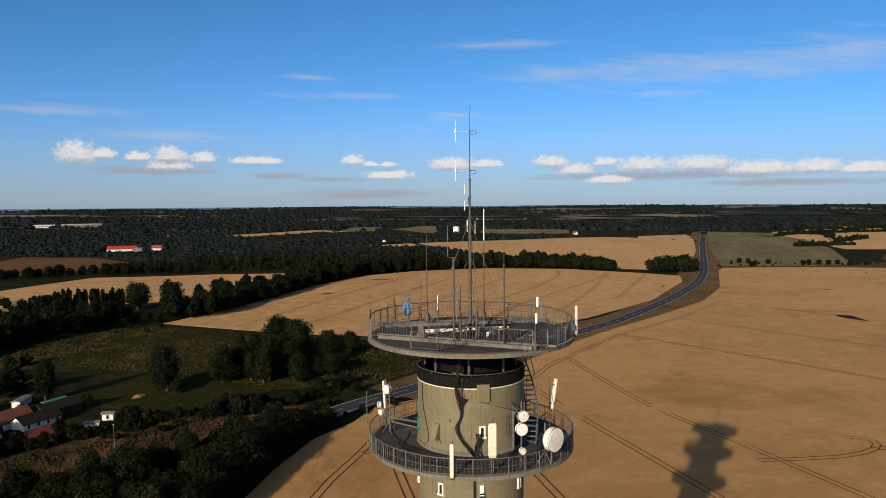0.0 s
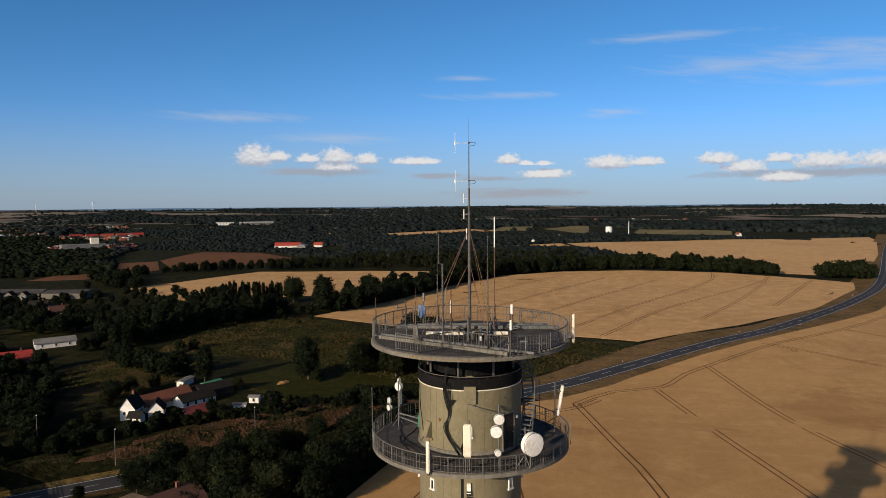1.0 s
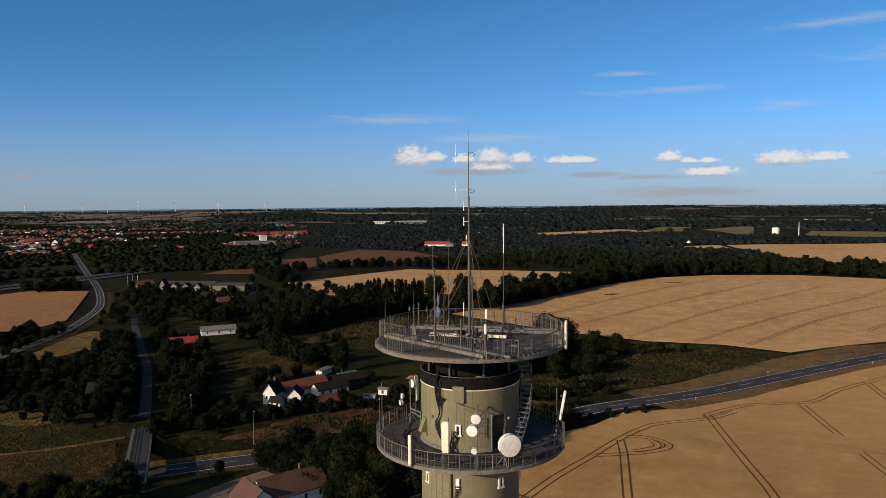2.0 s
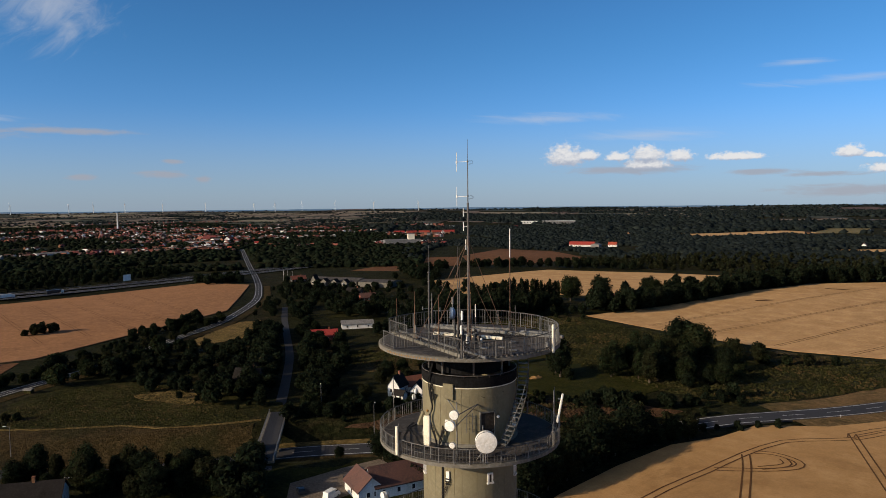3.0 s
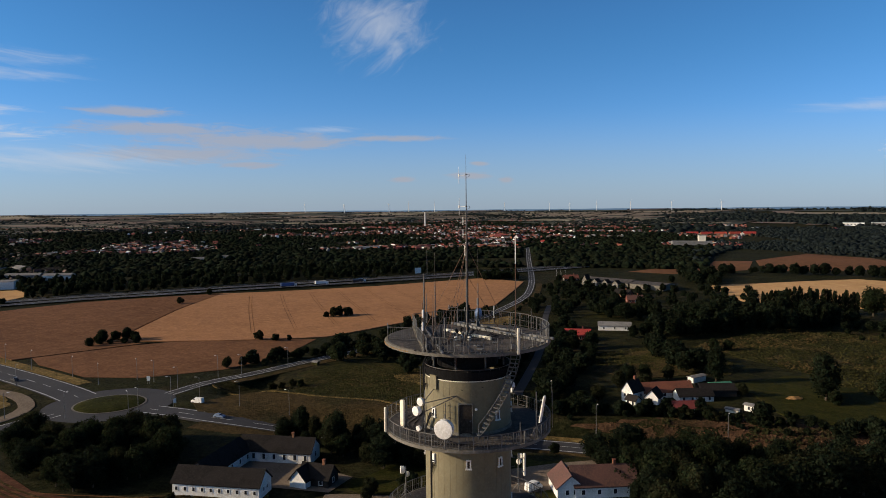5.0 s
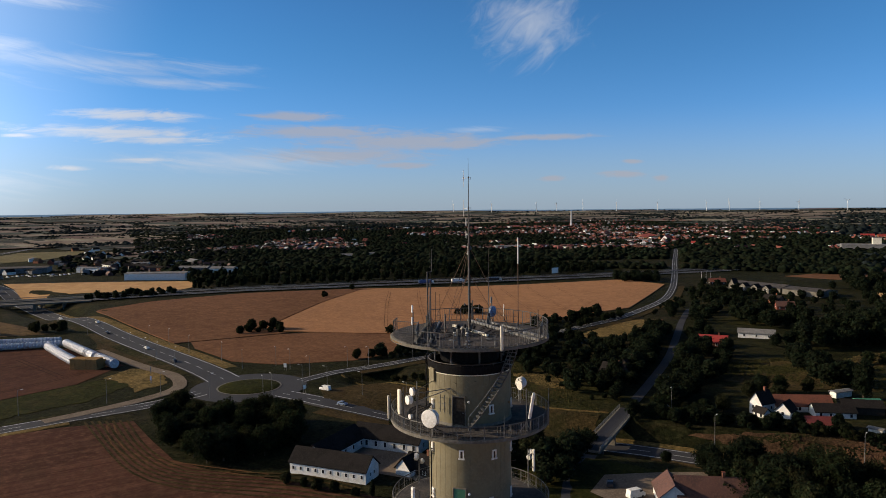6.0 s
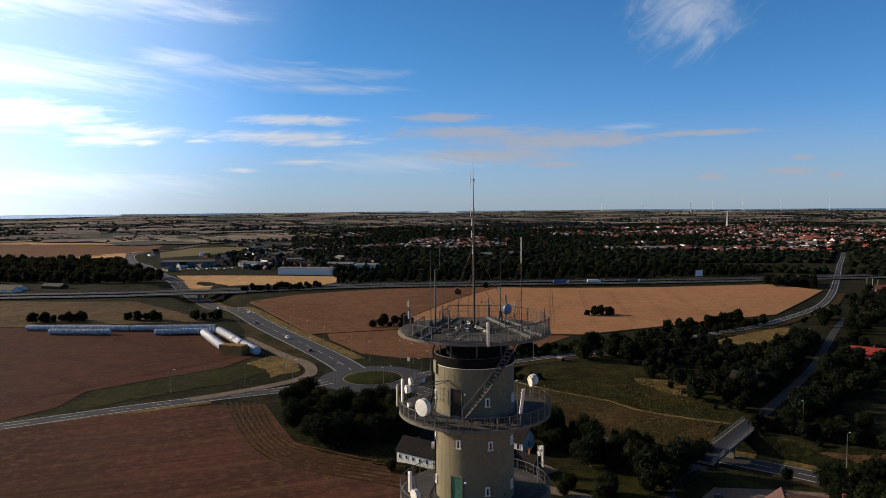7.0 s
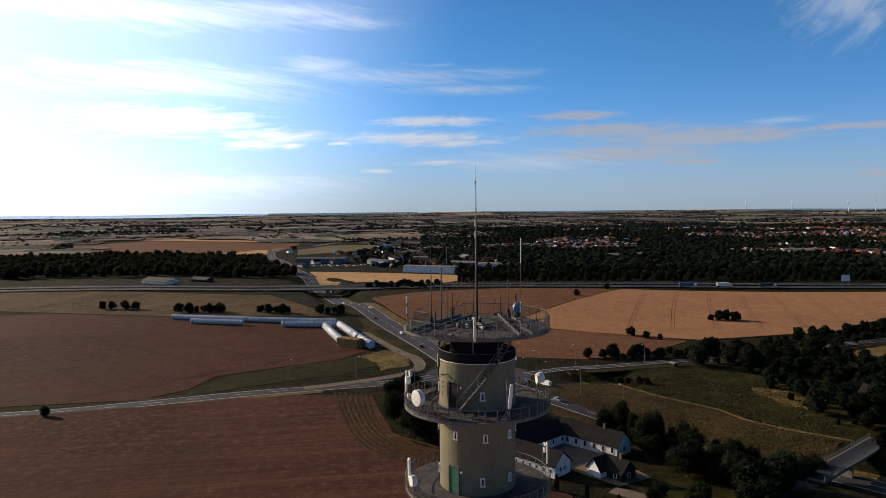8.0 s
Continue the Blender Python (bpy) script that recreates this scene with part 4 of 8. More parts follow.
def bar(bm, a, b, r=0.02, n=6, r2=None):
    """A round bar from a to b."""
    a, b = Vector(a), Vector(b)
    d = b - a
    if d.length < 1e-6:
        return
    d.normalize()
    u = d.orthogonal().normalized()
    w2 = d.cross(u)
    r2 = r if r2 is None else r2
    lo = [bm.verts.new(a + r * (u * math.cos(2 * math.pi * k / n) + w2 * math.sin(2 * math.pi * k / n))) for k in range(n)]
    hi = [bm.verts.new(b + r2 * (u * math.cos(2 * math.pi * k / n) + w2 * math.sin(2 * math.pi * k / n))) for k in range(n)]
    for k in range(n):
        bm.faces.new((lo[k], lo[(k + 1) % n], hi[(k + 1) % n], hi[k]))
    bm.faces.new(lo[::-1])
    bm.faces.new(hi)


def block(bm, mid, size, m=None, bevel=0.0):
    """A box with eased edges, optionally turned by m."""
    got = bmesh.ops.create_cube(bm, size=1.0)
    for v in got["verts"]:
        v.co = Vector((v.co.x * size[0], v.co.y * size[1], v.co.z * size[2]))
    if bevel:
        es = list({e for v in got["verts"] for e in v.link_edges})
        got = bmesh.ops.bevel(bm, geom=es, offset=bevel, segments=1, affect="EDGES")
    vs = {v for f in got.get("faces", []) for v in f.verts} if bevel else set(got["verts"])
    if bevel:
        seen, todo = set(vs), list(vs)
        while todo:
            v = todo.pop()
            for e in v.link_edges:
                o = e.other_vert(v)
                if o not in seen:
                    seen.add(o)
                    todo.append(o)
        vs = seen
    t = Matrix.Translation(mid) @ (m.to_4x4() if m else Matrix())
    for v in vs:
        v.co = t @ v.co


def beam(bm, a, b, wide, high):
    """A straight box beam from a to b, upright."""
    a, b = Vector(a), Vector(b)
    d = b - a
    rot = Matrix.Rotation(math.atan2(d.y, d.x), 3, "Z") @ Matrix.Rotation(-math.asin(d.z / d.length), 3, "Y")
    block(bm, (a + b) / 2, (d.length, wide, high), rot, min(wide, high) * 0.12)


def arc(r, lo, hi, z, step=5.0):
    n = max(1, int(abs(hi - lo) / step))
    return [Vector((r * math.cos(radians(lo + (hi - lo) * i / n)), r * math.sin(radians(lo + (hi - lo) * i / n)), z)) for i in range(n + 1)]


def tube(bm, pts, r, n=6):
    """One unbroken round tube through the points."""
    pts = [Vector(p) for p in pts]
    rings, u = [], None
    for i, p in enumerate(pts):
        d = (pts[min(i + 1, len(pts) - 1)] - pts[max(i - 1, 0)]).normalized()
        u = d.orthogonal().normalized() if u is None else (u - d * u.dot(d)).normalized()
        w2 = d.cross(u)
        rings.append([bm.verts.new(p + r * (u * math.cos(2 * math.pi * k / n) + w2 * math.sin(2 * math.pi * k / n))) for k in range(n)])
    for lo, hi in zip(rings, rings[1:]):
        for k in range(n):
            bm.faces.new((lo[k], lo[(k + 1) % n], hi[(k + 1) % n], hi[k]))
    bm.faces.new(rings[0][::-1])
    bm.faces.new(rings[-1])


def cable(name, pts, r, material, parent=None, label=""):
    """A bent cable through the points."""
    bm = bmesh.new()
    tube(bm, curve_through([tuple(p) for p in pts], 0.12), r, 5)
    return part(name, bm, M[material], parent, label)



# ---- trees ----
rng = np.random.default_rng(7)


def crown_cloud(seed, leaves, wide, high, foot, lobes=9, size=0.55, narrow=0.0):
    """Leaf clumps of one crown: bent leafy flakes over several lobes, more open at the rim, with an inner core that keeps light out."""
    r = np.random.default_rng(seed)
    cs, rs = [], []
    for i in range(lobes):
        t = (i + 0.5) / lobes
        z = foot + (high - foot) * (0.18 + 0.66 * t)
        spread = wide * (1 - narrow * t) * (0.55 if 0.2 < t < 0.8 else 0.32)
        a = i * 2.4 + r.uniform(-0.5, 0.5)
        q = spread * math.sqrt(r.uniform(0.15, 1))
        cs.append((q * math.cos(a), q * math.sin(a), z))
        rs.append((wide * r.uniform(0.28, 0.52) * (1 - 0.35 * narrow * t), (high - foot) * r.uniform(0.13, 0.22)))
    cs, rs = np.array(cs), np.array(rs)
    k = r.integers(0, lobes, leaves)
    d = r.normal(size=(leaves, 3))
    d /= np.linalg.norm(d, axis=1)[:, None]
    shell = r.uniform(0.7, 1.22, leaves)[:, None]
    p = cs[k] + d * shell * np.stack([rs[k, 0], rs[k, 0], rs[k, 1]], 1)
    p[:, 2] = np.maximum(p[:, 2], foot * r.uniform(0.5, 1.0, leaves))
    # each flake: a leafy triangle, turned roughly along the crown
    t1 = np.cross(d, r.normal(size=(leaves, 3)))
    t1 /= np.linalg.norm(t1, axis=1)[:, None]
    t2 = np.cross(d + 0.6 * r.normal(size=(leaves, 3)), t1)
    t2 /= np.linalg.norm(t2, axis=1)[:, None]
    s = size * r.uniform(0.5, 1.35, leaves)[:, None]
    bend = d * s * r.uniform(-0.5, 0.1, leaves)[:, None]
    v = np.stack([p - t1 * s * 1.1 + bend, p + t1 * s * 1.1 - t2 * s * 0.5 + bend, p + t2 * s * 1.2], 1).reshape(-1, 3)
    f = np.arange(leaves * 3).reshape(-1, 3)
    # inner cores
    core_v, core_f = [], []
    for (x, y, z), (a, b) in zip(cs, rs):
        base = len(core_v)
        for j in range(5):
            w2 = j * math.pi / 2.5
            core_v.append((x + 0.7 * a * math.cos(w2), y + 0.7 * a * math.sin(w2), z))
        core_v += [(x, y, z + 0.72 * b), (x, y, z - 0.72 * b)]
        for j in range(5):
            n = (j + 1) % 5
            core_f += [(base + j, base + n, base + 5), (base + n, base + j, base + 6)]
    cv = np.array(core_v)
    f = np.vstack([f, np.array(core_f) + len(v)])
    return np.vstack([v, cv]), f


def tri_mesh(name, v, f, material):
    me = bpy.data.meshes.new(name)
    me.vertices.add(len(v))
    me.vertices.foreach_set("co", np.asarray(v, np.float32).ravel())
    me.loops.add(len(f) * 3)
    me.loops.foreach_set("vertex_index", np.asarray(f, np.int32).ravel())
    me.polygons.add(len(f))
    me.polygons.foreach_set("loop_start", np.arange(0, len(f) * 3, 3, dtype=np.int32))
    me.polygons.foreach_set("loop_total", np.full(len(f), 3, np.int32))
    me.update(calc_edges=True)
    me.materials.append(material)
    return me


def trunk_mesh(high, thick, seed):
    """A tapered, slightly bent trunk with five limbs."""
    r = random.Random(seed)
    bm = bmesh.new()

    def limb(a, b, ra, rb, n=6):
        d = (b - a).normalized()
        u = d.orthogonal().normalized()
        w2 = d.cross(u)
        rings = []
        for p, q in ((a, ra), ((a + b) / 2 + u * ra * r.uniform(-0.6, 0.6), (ra + rb) / 2), (b, rb)):
            rings.append([bm.verts.new(p + q * (u * math.cos(2 * math.pi * k / n) + w2 * math.sin(2 * math.pi * k / n))) for k in range(n)])
        for lo, hi in zip(rings, rings[1:]):
            for k in range(n):
                bm.faces.new((lo[k], lo[(k + 1) % n], hi[(k + 1) % n], hi[k]))

    top = Vector((r.uniform(-0.3, 0.3), r.uniform(-0.3, 0.3), high))
    limb(Vector((0, 0, -0.6)), top, thick, thick * 0.35)
    for k in range(5):
        z = high * (0.4 + 0.11 * k)
        a = k * 2.4
        limb(Vector((0, 0, z)), Vector((math.cos(a) * high * 0.3, math.sin(a) * high * 0.3, z + high * 0.25)), thick * 0.4, thick * 0.12, 5)
    me = bpy.data.meshes.new("trunk")
    bm.to_mesh(me)
    bm.free()
    me.materials.append(M["bark"])
    return me


KINDS = {}
for kind, spec in {
    "broad": dict(leaves=4600, wide=5.4, high=10.4, foot=0.9, lobes=22, size=0.3),
    "round": dict(leaves=3600, wide=4.3, high=8.0, foot=0.4, lobes=19, size=0.28),
    "tall": dict(leaves=4200, wide=4.0, high=12.6, foot=0.8, lobes=22, size=0.3, narrow=0.3),
    "poplar": dict(leaves=1900, wide=2.2, high=14.0, foot=0.8, lobes=10, size=0.33, narrow=0.55),
    "bush": dict(leaves=1100, wide=1.9, high=3.2, foot=0.1, lobes=7, size=0.22),
    "spruce": dict(leaves=900, wide=2.2, high=10.0, foot=0.5, lobes=9, size=0.4, narrow=0.85),
}.items():
    KINDS[kind] = []
    for s in range(3):
        v, f = crown_cloud(100 * len(KINDS) + s, **spec)
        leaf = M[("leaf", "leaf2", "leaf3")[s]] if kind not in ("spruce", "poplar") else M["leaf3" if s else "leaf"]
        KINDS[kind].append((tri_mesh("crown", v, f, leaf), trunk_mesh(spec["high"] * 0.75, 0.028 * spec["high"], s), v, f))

LABELS = {"broad": "broad leafy deciduous tree with a dense dark green crown", "round": "round leafy green tree with a dense crown", "tall": "tall leafy tree with an uneven dark crown",
          "poplar": "slender tall poplar in a row", "bush": "low dense green bush", "spruce": "small dark pointed garden conifer"}


def tree(kind, x, y, scale=1.0, group="", which=None, z=None):
    which = int(rng.integers(0, 3)) if which is None else which
    crown, trunk, _, _ = KINDS[kind][which]
    ob = hollow("tree" if kind != "bush" else "bush", (x, y, (h1(x, y) if z is None else z) - 0.05), float(rng.uniform(0, 360)))
    s = scale * float(rng.uniform(0.92, 1.08))
    ob.scale = (s * float(rng.uniform(0.9, 1.12)), s * float(rng.uniform(0.9, 1.12)), s)
    for name, me in (("trunk", trunk), ("crown", crown)):
        o = new(name, me)
        o.parent = ob
    return tagged(ob, LABELS[kind], "bush" if kind == "bush" else "tree", group)


def off_road(places):
    """Leave out the places that stand on or over a lane or road."""
    if not places:
        return places
    x, y = np.array([q[0] for q in places]), np.array([q[1] for q in places])
    ok = (away_from(LANE_N, x, y)[0] > 4.0) & (away_from(TOWN, x, y)[0] > 6.5) & (away_from(MAIN, x, y)[0] > 5.5)
    return [q for q, k in zip(places, ok) if k]


def fill(outline, spacing, pick):
    """Jittered places inside an outline."""
    p = np.array(outline, float)
    lo, hi = p.min(0), p.max(0)
    got = []
    for x in np.arange(lo[0], hi[0], spacing):
        for y in np.arange(lo[1], hi[1], spacing):
            u, v = x + pick.uniform(-0.42, 0.42) * spacing, y + pick.uniform(-0.42, 0.42) * spacing
            inside = False
            for i in range(len(p)):
                (x1, y1), (x2, y2) = p[i], p[i - 1]
                if (y1 > v) != (y2 > v) and u < (x2 - x1) * (v - y1) / (y2 - y1) + x1:
                    inside = not inside
            if inside:
                got.append((u, v))
    return off_road(got)


def grove(outline, spacing, kinds, scale, group):
    for u, v in fill(outline, spacing, rng):
        tree(kinds[int(rng.integers(0, len(kinds)))], u, v, scale * float(rng.uniform(0.7, 1.25)), group)


def row(a, b, n, kind, scale, group, jitter=0.6):
    for i in range(n):
        t = i / max(1, n - 1)
        tree(kind, a[0] + (b[0] - a[0]) * t + rng.uniform(-jitter, jitter), a[1] + (b[1] - a[1]) * t + rng.uniform(-jitter, jitter), scale * float(rng.uniform(0.85, 1.15)), group)


# the belt between the road and the wheat
grove([(-50, 88), (-46, 118), (-42, 142), (-46, 150), (-62, 132), (-84, 108), (-94, 92), (-88, 84), (-66, 80)], 5.2, ["broad", "round", "tall", "broad"], 0.8, "trees of the road belt")
# behind the road
row((-52, 160), (-40, 172), 4, "bush", 0.9, "roadside bushes")
grove([(-100, 150), (-84, 146), (-62, 164), (-70, 172), (-96, 160)], 8.0, ["round", "bush"], 0.6, "shrubs of the bank")
grove([(-86, 196), (-66, 196), (-56, 222), (-64, 236), (-84, 228)], 6.5, ["broad", "tall"], 0.95, "trees of the grove")
tree("broad", -74, 248, 1.55, "large meadow trees", 2)
tree("broad", -66, 243, 1.35, "large meadow trees", 0)
tree("round", -54, 250, 1.1, "large meadow trees", 1)
tree("round", -45, 252, 1.15, "large meadow trees", 1)
row((-40, 250), (-20, 262), 4, "bush", 1.3, "meadow bushes", 3)
tree("tall", -95, 186, 1.2, "garden trees", 2)
tree("tall", -99, 190, 1.1, "garden trees", 0)
tree("bush", -91, 184, 1.5, "garden trees", 0)
tree("tall", -129, 176, 1.05, "garden trees", 2)
tree("round", -112, 168, 0.6, "garden trees", 1)
tree("round", -124, 156, 0.55, "garden trees", 1)
grove([(-140, 136), (-150, 146), (-146, 168), (-136, 164), (-132, 146)], 7, ["round", "broad"], 0.62, "trees behind the farmhouse")
# hedge in front of the farm
for i in range(26):
    t = i / 25
    tree("bush", -124 + 40 * t + rng.uniform(-1, 1), 118 + 34 * t + rng.uniform(-1, 1), 0.95, "farm hedge")
# woods on both sides of the lane
# scrub along the field foot
for i in range(30):
    t = i / 29
    c = [(-242, 33), (-246, 54), (-252, 80), (-268, 111), (-278, 146), (-297, 175), (-312, 199)]
    s = t * 6
    k = min(5, int(s))
    x, y = c[k][0] + (c[k + 1][0] - c[k][0]) * (s - k), c[k][1] + (c[k + 1][1] - c[k][1]) * (s - k)
    tree("bush" if i % 3 else "round", x + rng.uniform(-3, 3), y + rng.uniform(-3, 3), 1.2 if i % 3 else 0.55, "scrub along the field")
# scattered scrub on the rough ground
grove([(-130, 102), (-150, 112), (-140, 134), (-120, 118)], 6, ["bush", "round"], 0.6, "scrub above the road")
grove([(-60, 196), (-46, 190), (-36, 206), (-40, 236), (-56, 232)], 8, ["round", "bush", "broad"], 0.75, "trees of the grove")
# trees round the manor
grove([(-183, -42), (-166, 2), (-142, 2), (-137, -8), (-132, -22), (-140, -31), (-158, -38)], 4.6, ["round", "broad", "broad"], 0.66, "copse beside the roundabout")
grove([(-160, 30), (-142, 40), (-124, 60), (-112, 62), (-104, 52), (-112, 40), (-128, 34), (-146, 26)], 5.0, ["broad", "round", "tall"], 0.66, "trees beside the manor")
grove([(-104, 34), (-96, 44), (-88, 40), (-96, 30)], 6, ["round"], 0.6, "trees beside the yard")
tree("round", -122, 74, 0.78, "trees beside the bridge", 0)
tree("round", -116, 70, 0.7, "trees beside the bridge", 2)
tree("broad", -103, 86, 0.3, "trees beside the bridge", 2)
row((-116, -6), (-104, 8), 5, "bush", 0.8, "yard hedge")
row((-102, 12), (-94, 24), 3, "spruce", 0.38, "yard conifers")
for i in range(8):
    tree("broad", -50 + 0.5 * i + rng.uniform(-1, 1), 90 + 7.2 * i, 0.98, "trees of the road belt", 2)
row((-58, 80), (-47, 132), 9, "broad", 0.92, "trees of the road belt", 1.2)
row((-46, 136), (-37, 152), 4, "round", 0.85, "trees of the road belt", 1.0)
tree("round", -147, -142, 0.42, "roadside bush", 2)
row((-203, 40), (-200, 47), 4, "bush", 0.9, "bushes beside the basin", 1.5)
# lone bushes on the central field
for x, y, k, s in ((-344, 108, "bush", 1.2), (-343, 112, "bush", 1.9), (-345, 116, "bush", 2.0), (-342, 120, "bush", 1.7), (-324, -14, "round", 0.55), (-327, -10, "bush", 1.5), (-334, -8, "round", 0.75), (-336, -2, "bush", 1.6), (-335, 3, "round", 0.8), (-329, 6, "bush", 1.5), (-321, 6, "round", 0.6), (-324, 1, "bush", 1.1), (-326, -5, "bush", 1.0), (-451, 44, "bush", 1.6), (-492, 70, "bush", 1.7), (-297, 58, "bush", 1.5), (-290, 64, "bush", 1.1), (-288, 70, "bush", 0.9)):
    tree(k, x, y, s, "bushes on the field", 2 if k == "round" else None)
# bushes along the bale field
for i in range(22):
    y = (-209 + 3.2 * i) if i < 10 else ((-158 + 3.6 * (i - 10)) if i < 17 else (-121 + 4.2 * (i - 17)))
    tree("bush", -358 - (i % 3) * 3, y * 0.98 + rng.uniform(-2, 2), 1.3 if i % 3 else 1.9, "bushes behind the bales")
row((-372, -238), (-376, -262), 5, "bush", 1.7, "bushes behind the bales", 2)
# poplars and the cottage trees
row((-222, 322), (-192, 362), 25, "poplar", 1.0, "row of poplars")
tree("broad", -186, 366, 1.45, "cottage trees", 0)
tree("broad", -171, 378, 1.5, "cottage trees", 2)
tree("broad", -158, 424, 1.3, "wood corner trees", 2)
tree("broad", -150, 416, 1.2, "wood corner trees", 0)


# ---- woods farther off: joined, nobody could count them ----
def wood(name, places, kinds, scale, material, label, keep=0.3, big=1.8):
    """Many thinned-out trees joined into one object."""
    vs, fs, n = [], [], 0
    r = np.random.default_rng(len(places))
    for x, y, s in places:
        _, _, v, f = KINDS[kinds[int(r.integers(0, len(kinds)))]][int(r.integers(0, 3))]
        a = r.uniform(0, 6.28)
        vv, ff = thin(v, f, keep, big, r)
        c, d = math.cos(a), math.sin(a)
        vv = np.stack([(vv[:, 0] * c - vv[:, 1] * d), (vv[:, 0] * d + vv[:, 1] * c), vv[:, 2]], 1) * (s * scale)
        vv += (x, y, 0)
        vs.append(vv)
        fs.append(ff + n)
        n += len(vv)
    v, f = np.vstack(vs), np.vstack(fs)
    v[:, 2] += np.repeat(height(np.array([p[0] for p in places]), np.array([p[1] for p in places])), [len(q) for q in vs])
    ob = new(name, tri_mesh(name, v, f, M[material]))
    return tagged(ob, label, "wood", kind="stuff")


def thin(v, f, keep, big, r):
    """A crown with a part of its flakes, each made larger."""
    quads = FLAKES[len(v)]
    pick = np.sort(r.choice(quads, max(8, int(quads * min(1.0, keep * 0.4))), replace=False))
    p = v[: quads * 3].reshape(quads, 3, 3)[pick]
    mid = p.mean(1, keepdims=True)
    p = (mid + (p - mid) * big * 1.7).reshape(-1, 3)
    ff = np.arange(len(pick) * 3).reshape(-1, 3)
    core_v, core_f = v[quads * 3:], f[quads:] - quads * 3
    return np.vstack([p, core_v]), np.vstack([ff, core_f + len(p)])


FLAKES = {}
for kind, leaves in (("broad", 4600), ("round", 3600), ("tall", 4200), ("poplar", 1900), ("bush", 1100), ("spruce", 900)):
    for _, _, v, _ in KINDS[kind]:
        FLAKES[len(v)] = leaves


def band(points, wide, spacing, lo=0.7, hi=1.2):
    """Places along a belt of the given width."""
    line = curve_through(points, spacing)
    got = []
    d = np.gradient(line, axis=0)
    d /= np.linalg.norm(d, axis=1)[:, None]
    for p, t in zip(line, d):
        for k in range(max(1, int(wide / spacing))):
            o = rng.uniform(-wide / 2, wide / 2)
            got.append((p[0] - t[1] * o + rng.uniform(-2, 2), p[1] + t[0] * o + rng.uniform(-2, 2), rng.uniform(lo, hi)))
    return off_road(got)


def sized(places, lo=0.7, hi=1.2):
    return [(x, y, float(rng.uniform(lo, hi))) for x, y in places]


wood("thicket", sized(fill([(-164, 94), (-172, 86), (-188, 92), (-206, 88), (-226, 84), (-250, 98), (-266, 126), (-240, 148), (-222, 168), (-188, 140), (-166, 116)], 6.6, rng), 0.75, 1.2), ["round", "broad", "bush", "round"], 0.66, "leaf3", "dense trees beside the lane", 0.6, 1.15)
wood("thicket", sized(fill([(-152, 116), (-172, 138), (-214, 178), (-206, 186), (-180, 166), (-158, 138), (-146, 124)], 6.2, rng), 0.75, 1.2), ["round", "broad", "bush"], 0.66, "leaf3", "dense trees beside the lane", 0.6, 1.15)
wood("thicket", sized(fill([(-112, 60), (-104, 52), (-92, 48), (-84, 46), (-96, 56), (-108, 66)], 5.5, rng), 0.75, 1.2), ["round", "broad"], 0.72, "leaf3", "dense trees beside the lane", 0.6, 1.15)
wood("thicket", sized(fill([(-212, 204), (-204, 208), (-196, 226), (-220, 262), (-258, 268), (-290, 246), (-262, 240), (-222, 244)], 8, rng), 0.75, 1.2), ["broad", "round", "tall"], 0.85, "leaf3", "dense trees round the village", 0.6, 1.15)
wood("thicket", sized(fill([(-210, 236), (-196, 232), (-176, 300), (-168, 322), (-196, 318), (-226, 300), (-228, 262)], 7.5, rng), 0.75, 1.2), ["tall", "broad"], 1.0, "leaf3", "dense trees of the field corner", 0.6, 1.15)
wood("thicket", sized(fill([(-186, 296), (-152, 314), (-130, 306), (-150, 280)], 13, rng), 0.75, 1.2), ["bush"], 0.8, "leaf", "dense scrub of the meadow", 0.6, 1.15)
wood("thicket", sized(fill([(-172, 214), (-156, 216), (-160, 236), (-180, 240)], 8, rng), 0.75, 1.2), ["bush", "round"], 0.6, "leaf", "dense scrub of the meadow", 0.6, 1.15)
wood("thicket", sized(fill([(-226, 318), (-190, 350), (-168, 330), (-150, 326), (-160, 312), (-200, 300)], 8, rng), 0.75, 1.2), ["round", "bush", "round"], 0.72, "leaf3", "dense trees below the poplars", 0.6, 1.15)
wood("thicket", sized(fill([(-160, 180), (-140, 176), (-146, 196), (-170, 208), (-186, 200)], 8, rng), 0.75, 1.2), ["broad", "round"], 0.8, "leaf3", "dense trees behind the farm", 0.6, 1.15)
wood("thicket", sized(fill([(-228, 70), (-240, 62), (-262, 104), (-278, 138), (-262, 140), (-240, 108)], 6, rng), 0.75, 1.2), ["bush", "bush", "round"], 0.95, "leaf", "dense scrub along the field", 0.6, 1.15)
wood("tree_belt", band([(-150, 338), (-138, 392), (-118, 470), (-100, 524), (-72, 578), (-40, 606)], 24, 5.5), ["broad", "round", "tall"], 1.0, "leaf3", "dark tree belt on the edge of the wheat field", 0.35, 1.6)
wood("tree_belt", band([(-40, 608), (-8, 620), (25, 626), (70, 622), (104, 612), (138, 598)], 18, 4.6), ["broad", "round", "broad", "tall"], 1.12, "leaf", "tree belt behind the wheat field", 0.35, 1.6)
wood("tree_belt", band([(170, 584), (186, 578), (202, 580)], 22, 4.6), ["broad", "round"], 1.2, "leaf", "clump of trees beside the road", 0.4, 1.5)
wood("plantation", sized(fill([(-300, 592), (-120, 592), (-60, 630), (-20, 700), (-40, 800), (-210, 800), (-330, 640)], 13, rng), 0.6, 0.85), ["tall", "broad"], 0.85, "leaf2", "dense olive green plantation of young trees", 0.16, 2.2)
